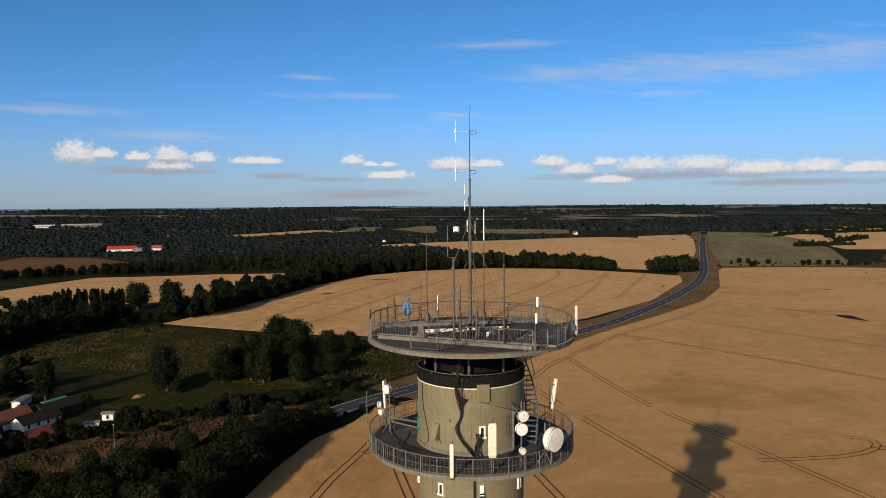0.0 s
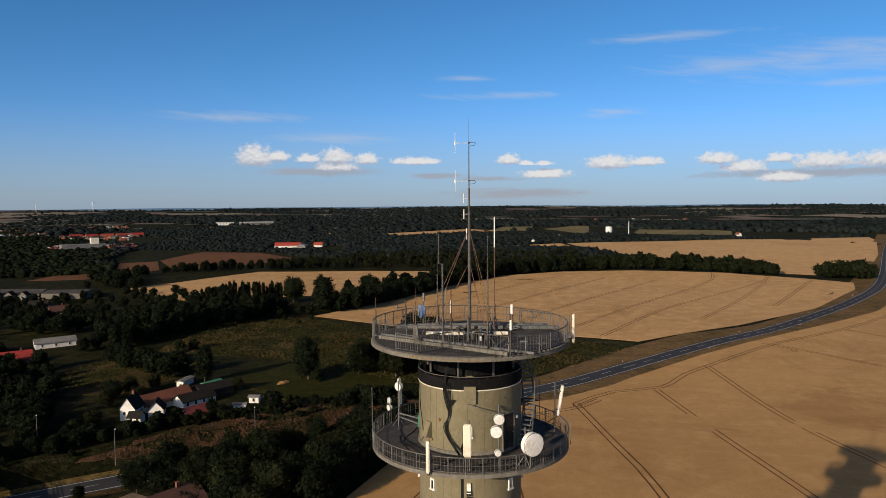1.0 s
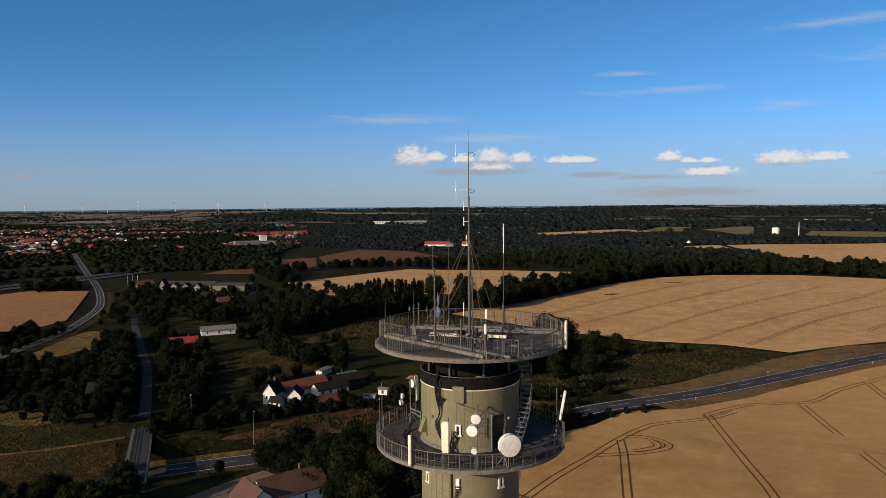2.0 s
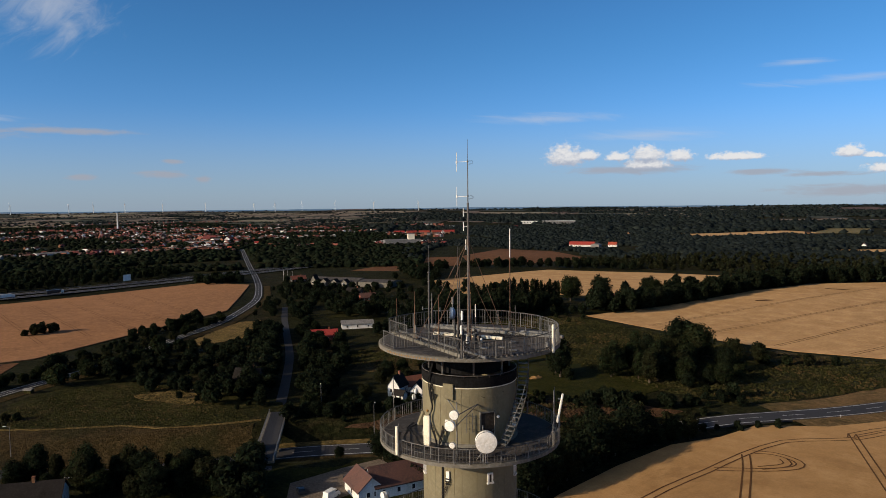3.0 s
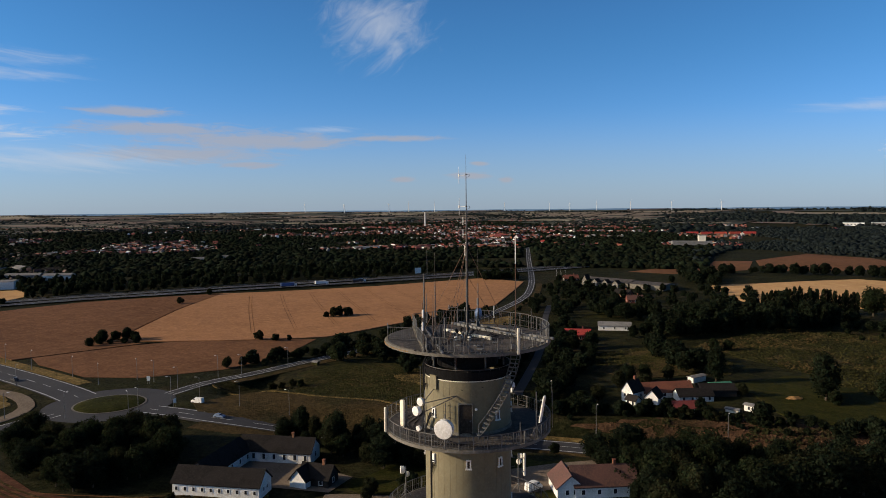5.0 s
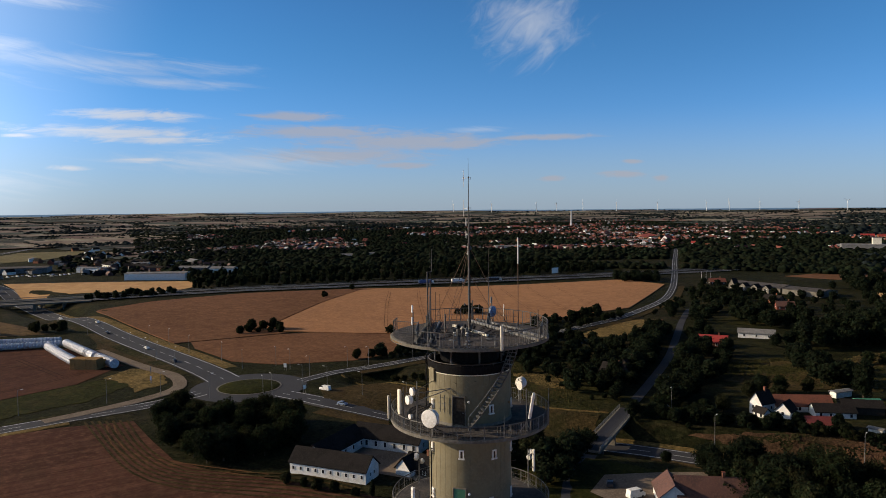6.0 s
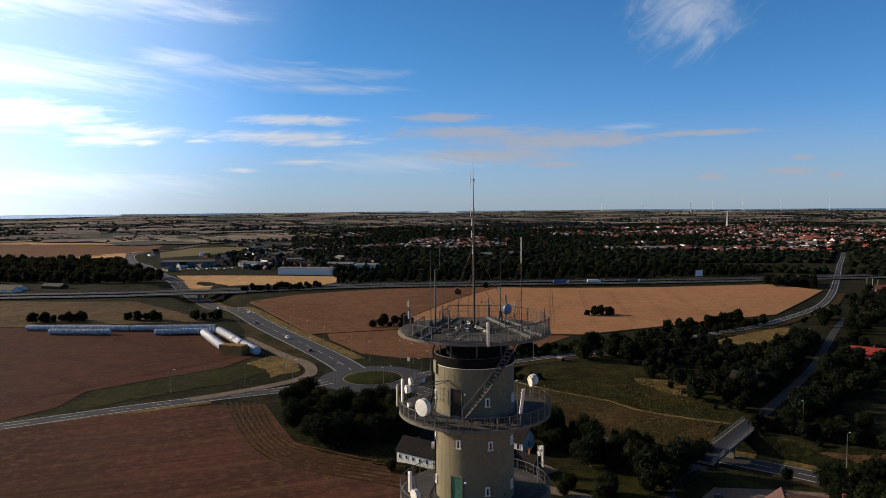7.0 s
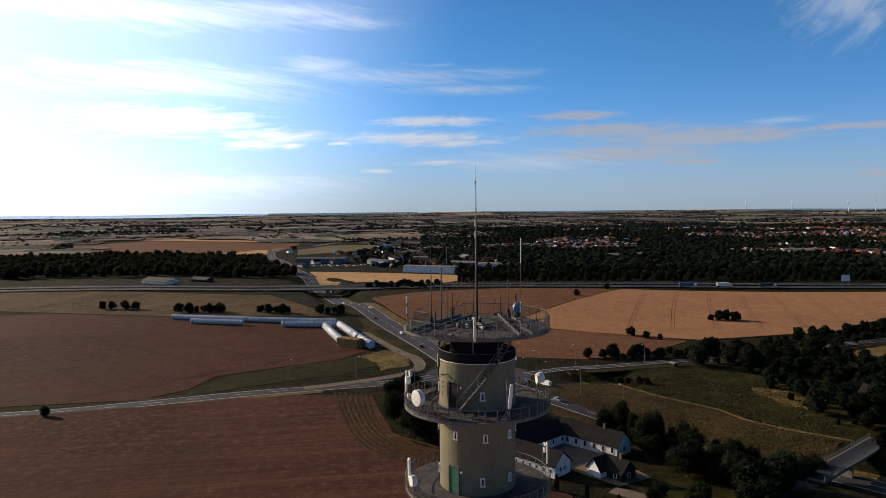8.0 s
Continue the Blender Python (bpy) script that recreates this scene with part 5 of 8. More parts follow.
wood("tree_belt", band([(-385, 522), (-352, 546), (-300, 578), (-240, 592)], 22, 8), ["broad", "round"], 0.9, "leaf3", "dark tree belt between stubble fields", 0.3, 1.7)
wood("tree_belt", band([(-346, 408), (-366, 428), (-390, 460), (-402, 496)], 34, 9), ["broad", "round"], 0.85, "leaf3", "dark tree belt beside a stubble field", 0.3, 1.7)
wood("hedge", band([(262, 648), (310, 640), (364, 630), (400, 640), (450, 640)], 10, 8, 0.5, 0.9), ["round", "bush"], 0.8, "leaf", "dark hedge between two fields", 0.35, 1.6)
wood("hedge", band([(330, 560), (420, 540), (560, 480)], 6, 10, 0.3, 0.5), ["bush"], 0.8, "leaf", "low hedge across the wheat", 0.35, 1.6)
wood("motorway_wood", sized(fill([(-538, -50), (-546, 44), (-548, 140), (-548, 250), (-556, 330), (-620, 340), (-650, 250), (-650, 40), (-640, -60)], 10.5, rng), 0.6, 0.95), ["broad", "tall"], 0.85, "leaf3", "dark dense wood behind the motorway", 0.16, 2.2)
wood("motorway_hedge", band([(-534, -40), (-542, 50), (-546, 130), (-542, 210), (-540, 300)], 8, 8, 0.3, 0.5), ["bush", "round"], 0.75, "leaf2", "low scrub on the motorway bank", 0.3, 1.7)
wood("wood", sized(fill([(-560, -470), (-600, -330), (-560, -215), (-600, -200), (-700, -270), (-830, -320), (-860, -510), (-780, -660), (-600, -640)], 11.5, rng), 0.7, 1.1), ["broad", "round"], 1.0, "leaf2", "dark deciduous wood beside the motorway", 0.08, 2.9)
wood("wood", sized(fill([(-468, 284), (-446, 309), (-488, 334), (-500, 300)], 7, rng), 0.6, 0.9), ["broad"], 0.8, "leaf3", "trees beside the motorway junction", 0.2, 2.0)
wood("village_trees", sized(fill([(-264, 270), (-330, 268), (-350, 262), (-400, 310), (-350, 360), (-270, 420), (-220, 360)], 14, rng), 0.5, 0.9), ["broad", "round"], 0.8, "leaf3", "dark trees round the village", 0.2, 1.9)
wood("scrub", band([(-300, 205), (-345, 255), (-395, 300)], 10, 9, 0.3, 0.6), ["round", "bush"], 0.8, "leaf3", "scrub beside the road", 0.3, 1.7)


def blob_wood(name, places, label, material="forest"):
    """Far woodland: rough round crowns of a few faces each."""
    r = np.random.default_rng(len(places) + 3)
    base = np.array([(math.cos(a + z) * q, math.sin(a + z) * q, z) for z, q in ((0.0, 0.8), (0.55, 0.95)) for a in np.arange(5) * math.pi / 2.5] + [(0, 0, 1.0)])
    tri = []
    for j in range(5):
        n = (j + 1) % 5
        tri += [(j, n, 5 + n), (j, 5 + n, 5 + j), (5 + j, 5 + n, 10)]
    tri = np.array(tri)
    p = np.array(places)
    n = len(p)
    v = base[None] * (1 + 0.2 * r.normal(size=(n, len(base), 1)))
    spin = r.uniform(0, 6.28, n)[:, None]
    vx, vy = v[:, :, 0] * np.cos(spin) - v[:, :, 1] * np.sin(spin), v[:, :, 0] * np.sin(spin) + v[:, :, 1] * np.cos(spin)
    v = np.stack([vx * p[:, 2:3] + p[:, 0:1], vy * p[:, 2:3] + p[:, 1:2], v[:, :, 2] * p[:, 3:4] + height(p[:, 0], p[:, 1])[:, None] - 0.5], -1)
    f = tri[None] + (np.arange(n) * len(base))[:, None, None]
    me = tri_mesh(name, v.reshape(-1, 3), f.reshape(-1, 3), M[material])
    me.polygons.foreach_set("use_smooth", np.ones(n * len(tri), bool))
    return tagged(new(name, me), label, "wood", kind="stuff")


OPEN = [[(-255, 1490), (-155, 1495), (-48, 1360), (215, 1335), (240, 1520), (60, 1580), (-60, 1790), (-275, 1720)], [(-20, 890), (-70, 1050), (430, 1270), (240, 630), (120, 600), (60, 640)], [(-200, 910), (-60, 1050), (-20, 890)], [(330, 870), (480, 1380), (1050, 1680), (1300, 1300), (540, 830), (364, 600), (240, 600)],
        [(-460, 1300), (-310, 1580), (-220, 1500), (-364, 1180)], [(-1600, 300), (-850, 320), (-620, 640), (-760, 1300), (-2300, 1500), (-2300, 700)], [(-600, -60), (-900, -120), (-1200, -200), (-1300, -420), (-800, -320), (-560, -170)],
        [(-480, 600), (-495, 790), (-300, 700), (-300, 600)], [(-480, 930), (-370, 930), (-310, 770), (-420, 730)], [(-1120, 1830), (-950, 1900), (-880, 1680), (-1040, 1620)]]


def inside_any(x, y, polys):
    for p in polys:
        c = False
        for i in range(len(p)):
            (x1, y1), (x2, y2) = p[i], p[i - 1]
            if (y1 > y) != (y2 > y) and x < (x2 - x1) * (y - y1) / (y2 - y1) + x1:
                c = not c
        if c:
            return True
    return False


def woodland(n, r_lo, r_hi, az_lo, az_hi, dens_scale, limit, lo, hi):
    """Scattered crowns in patches, thick where a slow noise is high."""
    got = []
    while len(got) < n:
        a, q = radians(rng.uniform(az_lo, az_hi)), r_lo * (r_hi / r_lo) ** rng.uniform(0, 1)
        x, y = q * math.cos(a), q * math.sin(a)
        if math.degrees(a) > az_hi - 16 * rng.uniform() ** 1.5 and az_hi < 140:
            continue  # the forest thins out towards the town
        if noise.noise(Vector((x * dens_scale, y * dens_scale, 3.1))) < limit or inside_any(x, y, OPEN[:5] + OPEN[6:]):
            continue
        s = lo + (hi - lo) * float(rng.uniform(0, 1)) ** 1.6
        got.append((x, y, s * rng.uniform(0.9, 1.5), s * rng.uniform(0.9, 1.5)))
    return got


OPEN += [[(-1185, -820), (-1480, -790), (-1240, -370), (-1150, -190), (-860, -320), (-834, -362), (-866, -457), (-900, -541), (-848, -600)], [(-640, -210), (-612, -45), (-530, -50), (-536, -170)]]
# clear strips along the two long roads
OPEN += [[(130, 420), (185, 590), (256, 830), (420, 1300), (452, 1420), (540, 1420), (560, 1330), (420, 1000), (330, 760), (290, 590), (230, 430)], [(-500, 350), (-640, 446), (-830, 578), (-822, 590), (-632, 462), (-490, 368)]]


def hedgerows(n, r_lo, r_hi, az_lo, az_hi, lo, hi):
    """Crowns in long straight hedge lines that follow the field grid."""
    got = []
    while len(got) < n:
        a, q = radians(rng.uniform(az_lo, az_hi)), r_lo * (r_hi / r_lo) ** rng.uniform(0, 1)
        x, y, t = q * math.cos(a), q * math.sin(a), (0.45 if rng.uniform() < 0.55 else 2.02) + rng.normal() * 0.12
        long = rng.uniform(0.03, 0.10) * q
        for u in np.arange(-long, long, lo * 1.7):
            px_, py_ = x + u * math.cos(t) + rng.uniform(-2, 2), y + u * math.sin(t) + rng.uniform(-2, 2)
            if rng.uniform() < 0.86 and not inside_any(px_, py_, OPEN):
                k = float(rng.uniform(lo, hi))
                got.append((px_, py_, k, k * rng.uniform(0.8, 1.4)))
    return got[:n]


blob_wood("far_forest", woodland(30000, 740, 1900, 52, 132, 1 / 420, -0.16, 2.2, 4.8), "distant dark green forest and copses blued for haze")
# crowns kept low so the camera still sees the red hall behind them
blob_wood("copse", [(x, y, q, 1.2 * q) for x, y in fill([(-720, 780), (-560, 800), (-520, 795), (-430, 790), (-330, 745), (-318, 770), (-380, 850), (-470, 862), (-560, 960), (-720, 1020)], 7.5, rng) for q in (rng.uniform(2.0, 3.4),)], "low dark trees before the red roofed hall")
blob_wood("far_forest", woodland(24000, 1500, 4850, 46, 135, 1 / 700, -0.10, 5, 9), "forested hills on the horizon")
blob_wood("town_trees", woodland(26000, 680, 2600, 130, 188, 1 / 120, -0.38, 2.8, 4.6), "dark trees between the houses of the town", "leaf3")
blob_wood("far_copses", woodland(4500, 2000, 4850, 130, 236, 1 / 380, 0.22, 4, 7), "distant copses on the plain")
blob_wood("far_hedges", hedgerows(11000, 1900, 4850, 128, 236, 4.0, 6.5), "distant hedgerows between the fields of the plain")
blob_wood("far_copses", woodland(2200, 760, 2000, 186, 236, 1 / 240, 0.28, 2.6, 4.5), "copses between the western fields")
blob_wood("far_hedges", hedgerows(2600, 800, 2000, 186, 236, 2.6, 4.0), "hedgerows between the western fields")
blob_wood("far_hedges", [(*q[:2], 3.6 * q[2], 6.5 * q[2]) for line in ([(444, 902), (531, 931)], [(600, 1120), (684, 1280), (749, 1320)], [(965, 1804), (1032, 1692)], [(560, 1010), (640, 1090)], [(640, 1320), (760, 1310), (960, 1340)], [(540, 1180), (600, 1240), (650, 1215)], [(820, 1100), (880, 1300), (900, 1560)], [(700, 1440), (900, 1480), (1100, 1460)], [(1382, 2270), (1180, 2040), (1080, 1950)])
                         for q in band(line, 13, 4.5, 0.7, 1.25)], "dark hedges between the eastern fields", "leaf3")

# far fields: a patchwork on the plain
fv, ff, n = [], [], 0
for i in range(2800):
    a, q = radians(rng.uniform(46, 236)), 950 * (4800 / 950) ** rng.uniform(0, 1)
    x, y = q * math.cos(a), q * math.sin(a)
    if inside_any(x, y, OPEN) or (math.degrees(a) < 130 and rng.uniform() < 0.75) or (math.degrees(a) < 185 and q < 2200):
        continue
    L, W, t = rng.uniform(0.02, 0.07) * q, rng.uniform(0.012, 0.04) * q, (0.45 if rng.uniform() < 0.5 else 2.02) + rng.normal() * 0.1
    steps = 4
    for iu in range(steps + 1):
        for iv in range(steps + 1):
            u, w2 = (iu / steps * 2 - 1) * L, (iv / steps * 2 - 1) * W
            fv.append((x + u * math.cos(t) - w2 * math.sin(t), y + u * math.sin(t) + w2 * math.cos(t), 0.6 + 0.9 * (i % 7) / 7 + q * 0.0006))
    for iu in range(steps):
        for iv in range(steps):
            b = n + iu * (steps + 1) + iv
            ff.append((b, b + steps + 1, b + steps + 2, b + 1))
    n += (steps + 1) ** 2
fv = np.array(fv)
fv[:, 2] += height(fv[:, 0], fv[:, 1])
ff = np.array(ff)
pale = (np.arange(len(ff)) // 16) % 5 < 3
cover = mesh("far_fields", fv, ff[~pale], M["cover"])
tagged(cover, "patchwork of distant dark green pastures greyed for haze", "field", kind="stuff")
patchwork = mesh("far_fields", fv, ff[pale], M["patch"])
tagged(patchwork, "patchwork of distant straw coloured and green fields greyed for haze", "field", kind="stuff")

wood("tree_belt", band([(-508, -116), (-512, -92), (-516, -62)], 26, 6, 0.5, 0.75), ["round", "broad"], 0.75, "leaf3", "square clump of trees beside the motorway", 0.5, 1.3)
wood("plantation", sized(fill([(-600, -425), (-606, -330), (-770, -410), (-765, -530)], 9, rng), 0.5, 0.7), ["tall"], 0.5, "leaf2", "young plantation beside the wood", 0.16, 2.2)
wood("farm_hedge", band([(-136, 97), (-128, 106), (-120, 117), (-110, 131), (-100, 142)], 7, 3.2, 0.7, 1.1), ["bush", "bush", "round"], 0.62, "leaf3", "dense dark hedge below the farm", 0.7, 1.1)
wood("road_scrub", band([(-50, 141), (-38, 155), (-27, 167), (-18, 175)], 4, 3.5, 0.6, 1.1), ["bush"], 0.75, "leaf3", "low dark scrub between road and wheat", 0.9, 1.0)
wood("road_scrub", band([(-92, 140), (-78, 152), (-64, 166), (-48, 178), (-36, 190)], 9, 4.0, 0.6, 1.2), ["bush", "bush", "round"], 0.75, "leaf3", "low dark scrub above the bank", 0.8, 1.1)
wood("scrub", band([(-240, 44), (-246, 60), (-254, 82), (-270, 104), (-289, 134), (-302, 160), (-313, 184)], 11, 3.6, 0.5, 1.15), ["bush", "round", "bush"], 0.72, "leaf3", "dense dark scrub between field and meadow", 0.7, 1.1)
wood("hedge", band([(264, 622), (276, 620), (290, 616)], 7, 5, 0.5, 0.8), ["round", "bush"], 0.85, "leaf3", "dark clump of bushes at the field end", 0.4, 1.5)
wood("hedge", band([(320, 628), (345, 634), (372, 632)], 8, 5, 0.5, 0.8), ["round", "bush"], 0.9, "leaf3", "dark clump of bushes at the field end", 0.4, 1.5)
for off in (-10, 10):
    side_line = [(p[0] + off * 0.64, p[1] + off * 0.77) for p in LANE_N[2:38:5]]
    wood("lane_scrub", band(side_line, 8, 3.8, 0.55, 1.1), ["round", "broad", "bush"], 0.7, "leaf3", "dense dark scrub along the narrow lane", 0.6, 1.2)
wood("village_trees", sized(fill([(-300, 212), (-334, 250), (-306, 268), (-288, 240), (-268, 224), (-272, 206)], 8, rng), 0.7, 1.1), ["broad", "round"], 0.68, "leaf3", "dark trees between the lane and the road", 0.4, 1.5)
wood("village_trees", sized(fill([(-236, 150), (-232, 170), (-252, 192), (-262, 200), (-252, 172), (-246, 150)], 7.5, rng), 0.7, 1.1), ["broad", "round"], 0.66, "leaf3", "dark trees between the lane and the road", 0.5, 1.3)
wood("village_trees", sized(fill([(-340, 262), (-430, 330), (-400, 345), (-360, 335), (-300, 290), (-306, 272)], 10, rng), 0.6, 1.0), ["broad", "round"], 0.66, "leaf3", "dark trees round the village", 0.3, 1.7)

# ---- buildings ----
def gable_wall(bm, L, W, H, ridge):
    """A closed body with two gables, ridge along x, foot at z = -0.4."""
    v = [bm.verts.new(p) for p in ((-L / 2, -W / 2, -0.4), (L / 2, -W / 2, -0.4), (L / 2, W / 2, -0.4), (-L / 2, W / 2, -0.4),
                                   (-L / 2, -W / 2, H), (L / 2, -W / 2, H), (L / 2, W / 2, H), (-L / 2, W / 2, H), (-L / 2, 0, ridge), (L / 2, 0, ridge))]
    for q in ((0, 1, 5, 4), (2, 3, 7, 6), (1, 2, 6, 9, 5), (3, 0, 4, 8, 7), (4, 5, 9, 8), (6, 7, 8, 9), (3, 2, 1, 0)):
        bm.faces.new([v[i] for i in q])
    return bm


def gable_roof(bm, L, W, H, ridge, over=0.35, thick=0.22, hip=0.0):
    """Two thick roof slopes with eaves that stand out."""
    k = (ridge - H) / (W / 2)
    o = over
    for s in (-1, 1):
        top = [(-L / 2 - o + hip, 0, ridge + 0.05), (L / 2 + o - hip, 0, ridge + 0.05)]
        low = [(L / 2 + o, s * (W / 2 + o), H - o * k + 0.05), (-L / 2 - o, s * (W / 2 + o), H - o * k + 0.05)]
        a = [bm.verts.new(p) for p in top + low]
        b = [bm.verts.new((p[0], p[1], p[2] + thick)) for p in top + low]
        bm.faces.new(a)
        bm.faces.new(b[::-1])
        for i in range(4):
            j = (i + 1) % 4
            bm.faces.new((a[i], b[i], b[j], a[j]))
    bmesh.ops.recalc_face_normals(bm, faces=bm.faces[:])
    return bm


def window_part(parent, x, y, z, w2, h2, turn, frame_mat="white", pane_mat="window", name="window"):
    """A window: a frame that stands proud and a recessed pane."""
    m = pose(x, y, z, 0, 0, turn)
    bm = bmesh.new()
    t = 0.09
    for mid, size in (((0, 0, h2 / 2 - t / 2), (w2, 0.12, t)), ((0, 0, -h2 / 2 + t / 2), (w2 + 0.1, 0.18, t)), ((-w2 / 2 + t / 2, 0, 0), (t, 0.12, h2 - 2 * t)), ((w2 / 2 - t / 2, 0, 0), (t, 0.12, h2 - 2 * t))):
        got = bmesh.ops.create_cube(bm, size=1.0)
        for v in got["verts"]:
            v.co = Vector((v.co.x * size[0] + mid[0], v.co.y * size[1] + mid[1], v.co.z * size[2] + mid[2]))
    fr = part(name, bm, M[frame_mat], parent)
    fr.matrix_basis = m
    bm = bmesh.new()
    got = bmesh.ops.create_cube(bm, size=1.0)
    for v in got["verts"]:
        v.co = Vector((v.co.x * (w2 - 2 * t), v.co.y * 0.04, v.co.z * (h2 - 2 * t)))
    part("pane", bm, M[pane_mat], fr, "dark glass pane")
    return fr


def house(name, x, y, turn, L, W, H, ridge, wall, roof, label, windows=0, gable_windows=0, chimney=True, z=None, category="house", sides=(-1, 1), win=(0.9, 1.2)):
    ob = hollow(name, (x, y, h1(x, y) if z is None else z), turn)
    part("wall", gable_wall(bmesh.new(), L, W, H, ridge - 0.02), M[wall], ob)
    rf = part("roof", gable_roof(bmesh.new(), L, W, H, ridge), M[roof], ob)
    for s in sides:
        for i in range(windows):
            window_part(ob, -L / 2 + L * (i + 0.5) / windows, s * (W / 2 + 0.02), H * 0.56, *win, 0)
    for i in range(gable_windows):
        for e in (-1, 1):
            window_part(ob, e * (L / 2 + 0.02), (i - (gable_windows - 1) / 2) * 1.7, H * 0.6, *win, 90)
    if chimney:
        bm = bmesh.new()
        block(bm, (L * 0.2, 0, ridge + 0.5), (0.6, 0.6, 1.4), None, 0.03)
        block(bm, (L * 0.2, 0, ridge + 1.22), (0.74, 0.74, 0.12), None, 0.02)
        part("chimney", bm, M["brick"], rf)
    return tagged(ob, label, category)


# farm with red roofs
house("farmhouse", -126.8, 135.0, 100, 5.4, 4.4, 3.6, 6.6, "lime", "slate", "white gabled farmhouse with a steep dark roof", 2, 2)
house("farmhouse_wing", -122.8, 131.6, 10, 3.6, 2.8, 1.8, 3.0, "lime", "slate", "low white wing of the farmhouse", 2, 0, False)
house("farm_cottage", -121.5, 139.0, 118, 5, 4.2, 2.2, 4.5, "lime", "slate", "white gabled cottage with a grey roof beside the farm", 1, 1, False)
house("red_roof_barn", -126, 148.5, 68, 16.5, 6.2, 1.9, 4.4, "lime", "redtile", "long farm barn with a red roof", 6, 0, False, category="barn")
house("dark_roof_barn", -117.5, 152, 64, 11, 6, 1.8, 3.5, "lime", "slate", "low farm barn with a dark roof and white wall", 4, 0, False, category="barn")
house("red_roof_shed", -108.5, 140, 66, 9.5, 4.8, 1.7, 3.3, "lime", "redtile", "low shed with a red roof behind a hedge", 3, 0, False, category="shed")
house("grey_shed", -118, 163, 60, 11, 7, 2.2, 3.6, "darkwood", "slate", "dark low shed beside the red barns", 0, 0, False, category="shed")
house("pale_trailer", -134, 172, 95, 7, 2.4, 1.8, 2.1, "white", "greyroof", "pale blue white trailer with a flat roof", 0, 0, False, category="trailer")
house("green_shed", -124, 172, 70, 7, 1.6, 1.4, 1.6, "green_tin", "green_tin", "low shelter of green metal sheets", 0, 0, False, category="shed")
house("white_cabin", -99.5, 156.5, 10, 3.0, 2.2, 1.8, 2.1, "white", "greyroof", "small white cabin with a flat roof on grass", 1, 0, False, category="shed")
house("low_cabin", -101.5, 151, 20, 3.6, 1.8, 0.9, 1.1, "white", "greyroof", "low pale covered trailer on grass", 0, 0, False, category="trailer")
house("blue_shed", -137.5, 107.5, 40, 3.4, 2.4, 1.7, 2.3, "blue", "greyroof", "small blue shed beside the lane", 0, 0, False, category="shed")

# manor farm round a yard
U = math.degrees(math.atan2(15, 12))
ux, uy = math.cos(radians(U)), math.sin(radians(U))
nx_, ny_ = -uy, ux
house("manor_barn", -118.5, 5.5, U, 20.5, 6.4, 2.9, 5.6, "lime", "slate", "long whitewashed manor barn with a dark roof and small windows", 10, 2, False, sides=(-1, 1), win=(0.75, 1.0))
house("manor_wing", -133.2, 22.5, U, 19, 6.6, 2.8, 5.6, "lime", "slate", "whitewashed manor wing with a dark roof facing the yard", 7, 1, True, win=(0.9, 1.5))
house("manor_wing", -131.0, 7.5, U + 86, 18, 6.4, 2.8, 5.55, "lime", "slate", "whitewashed cross wing closing the manor yard", 5, 1, False, win=(0.9, 1.3))
house("timber_house", -113.0, 26.0, U - 8, 7.5, 5.0, 2.0, 4.4, "darkwood", "slate", "dark timber house with white gable boards beside the yard", 2, 1, True)
house("timber_porch", -113.4, 22.4, U + 78, 4.2, 4.2, 1.9, 4.3, "lime", "slate", "dark porch with a pointed roof and white trim", 0, 0, False, category="porch")
bm = bmesh.new()
v = [bm.verts.new((x, y, h1(x, y) + 0.14)) for x, y in ((-126, 3), (-115, 16), (-106, 26), (-112, 34), (-127, 26), (-138, 11))]
bm.faces.new(v)
tagged(part("yard", bm, M["gravel"]), "grey paved manor yard in shade", "yard", kind="structure")
YARD_LANE = curve_through([(-104, 24), (-96, 36), (-84, 44), (-72, 44)], 3)
road("yard_lane", YARD_LANE, 2.0, "pale gravel drive to the manor yard", False, False, 0.12, "gravel")

# house beside the car park
house("brown_roof_house", -77, 79, 66, 14, 8.5, 2.6, 5.7, "lime", "browntile", "white house with a large brown tiled roof", 4, 2, True)
house("brown_roof_wing", -80.5, 72, 156, 8.5, 6, 2.4, 5.0, "lime", "browntile", "white gabled wing with glazed front and brown roof", 1, 2, False)
bm = bmesh.new()
v = [bm.verts.new((x, y, h1(x, y) + 0.16)) for x, y in ((-98, 66), (-95, 80), (-92, 89), (-84, 87), (-82, 74), (-84, 60), (-90, 58))]
bm.faces.new(v)
tagged(part("car_park", bm, M["gravel"]), "pale grey gravel car park", "car park", kind="structure")

# village along the lane
house("red_roof_house", -223, 191, 50, 12, 6.5, 1.9, 4.6, "brick", "bright_red", "brick house with a bright red tiled roof", 4, 1)
house("white_barn", -232, 222, 50, 16, 7, 2.2, 3.8, "lime", "greyroof", "white barn with a pale grey roof", 3, 1, False, category="barn")
house("cottage", -190, 128, 120, 8, 6, 2.2, 5.0, "darkwood", "slate", "dark cottage with a steep roof among trees", 2, 1)
house("cottage", -180, 116, 30, 9, 6, 2.6, 5.8, "darkwood", "slate", "dark cottage among trees", 2, 0)
house("cottage", -262, 188, 40, 9, 6.5, 2.0, 4.6, "darkwood", "slate", "dark cottage with a slate roof beside the lane", 3, 1)
house("cottage", -156, 370, 20, 10, 7, 2.8, 6.2, "brick", "redtile", "brick cottage with a red roof among trees", 3, 1)
house("hall", -388, 358, 15, 44, 20, 3.2, 5.2, "concrete", "roofing", "large dark roofed hall with a pale front", 6, 0, False, category="hall", win=(3.0, 1.6))
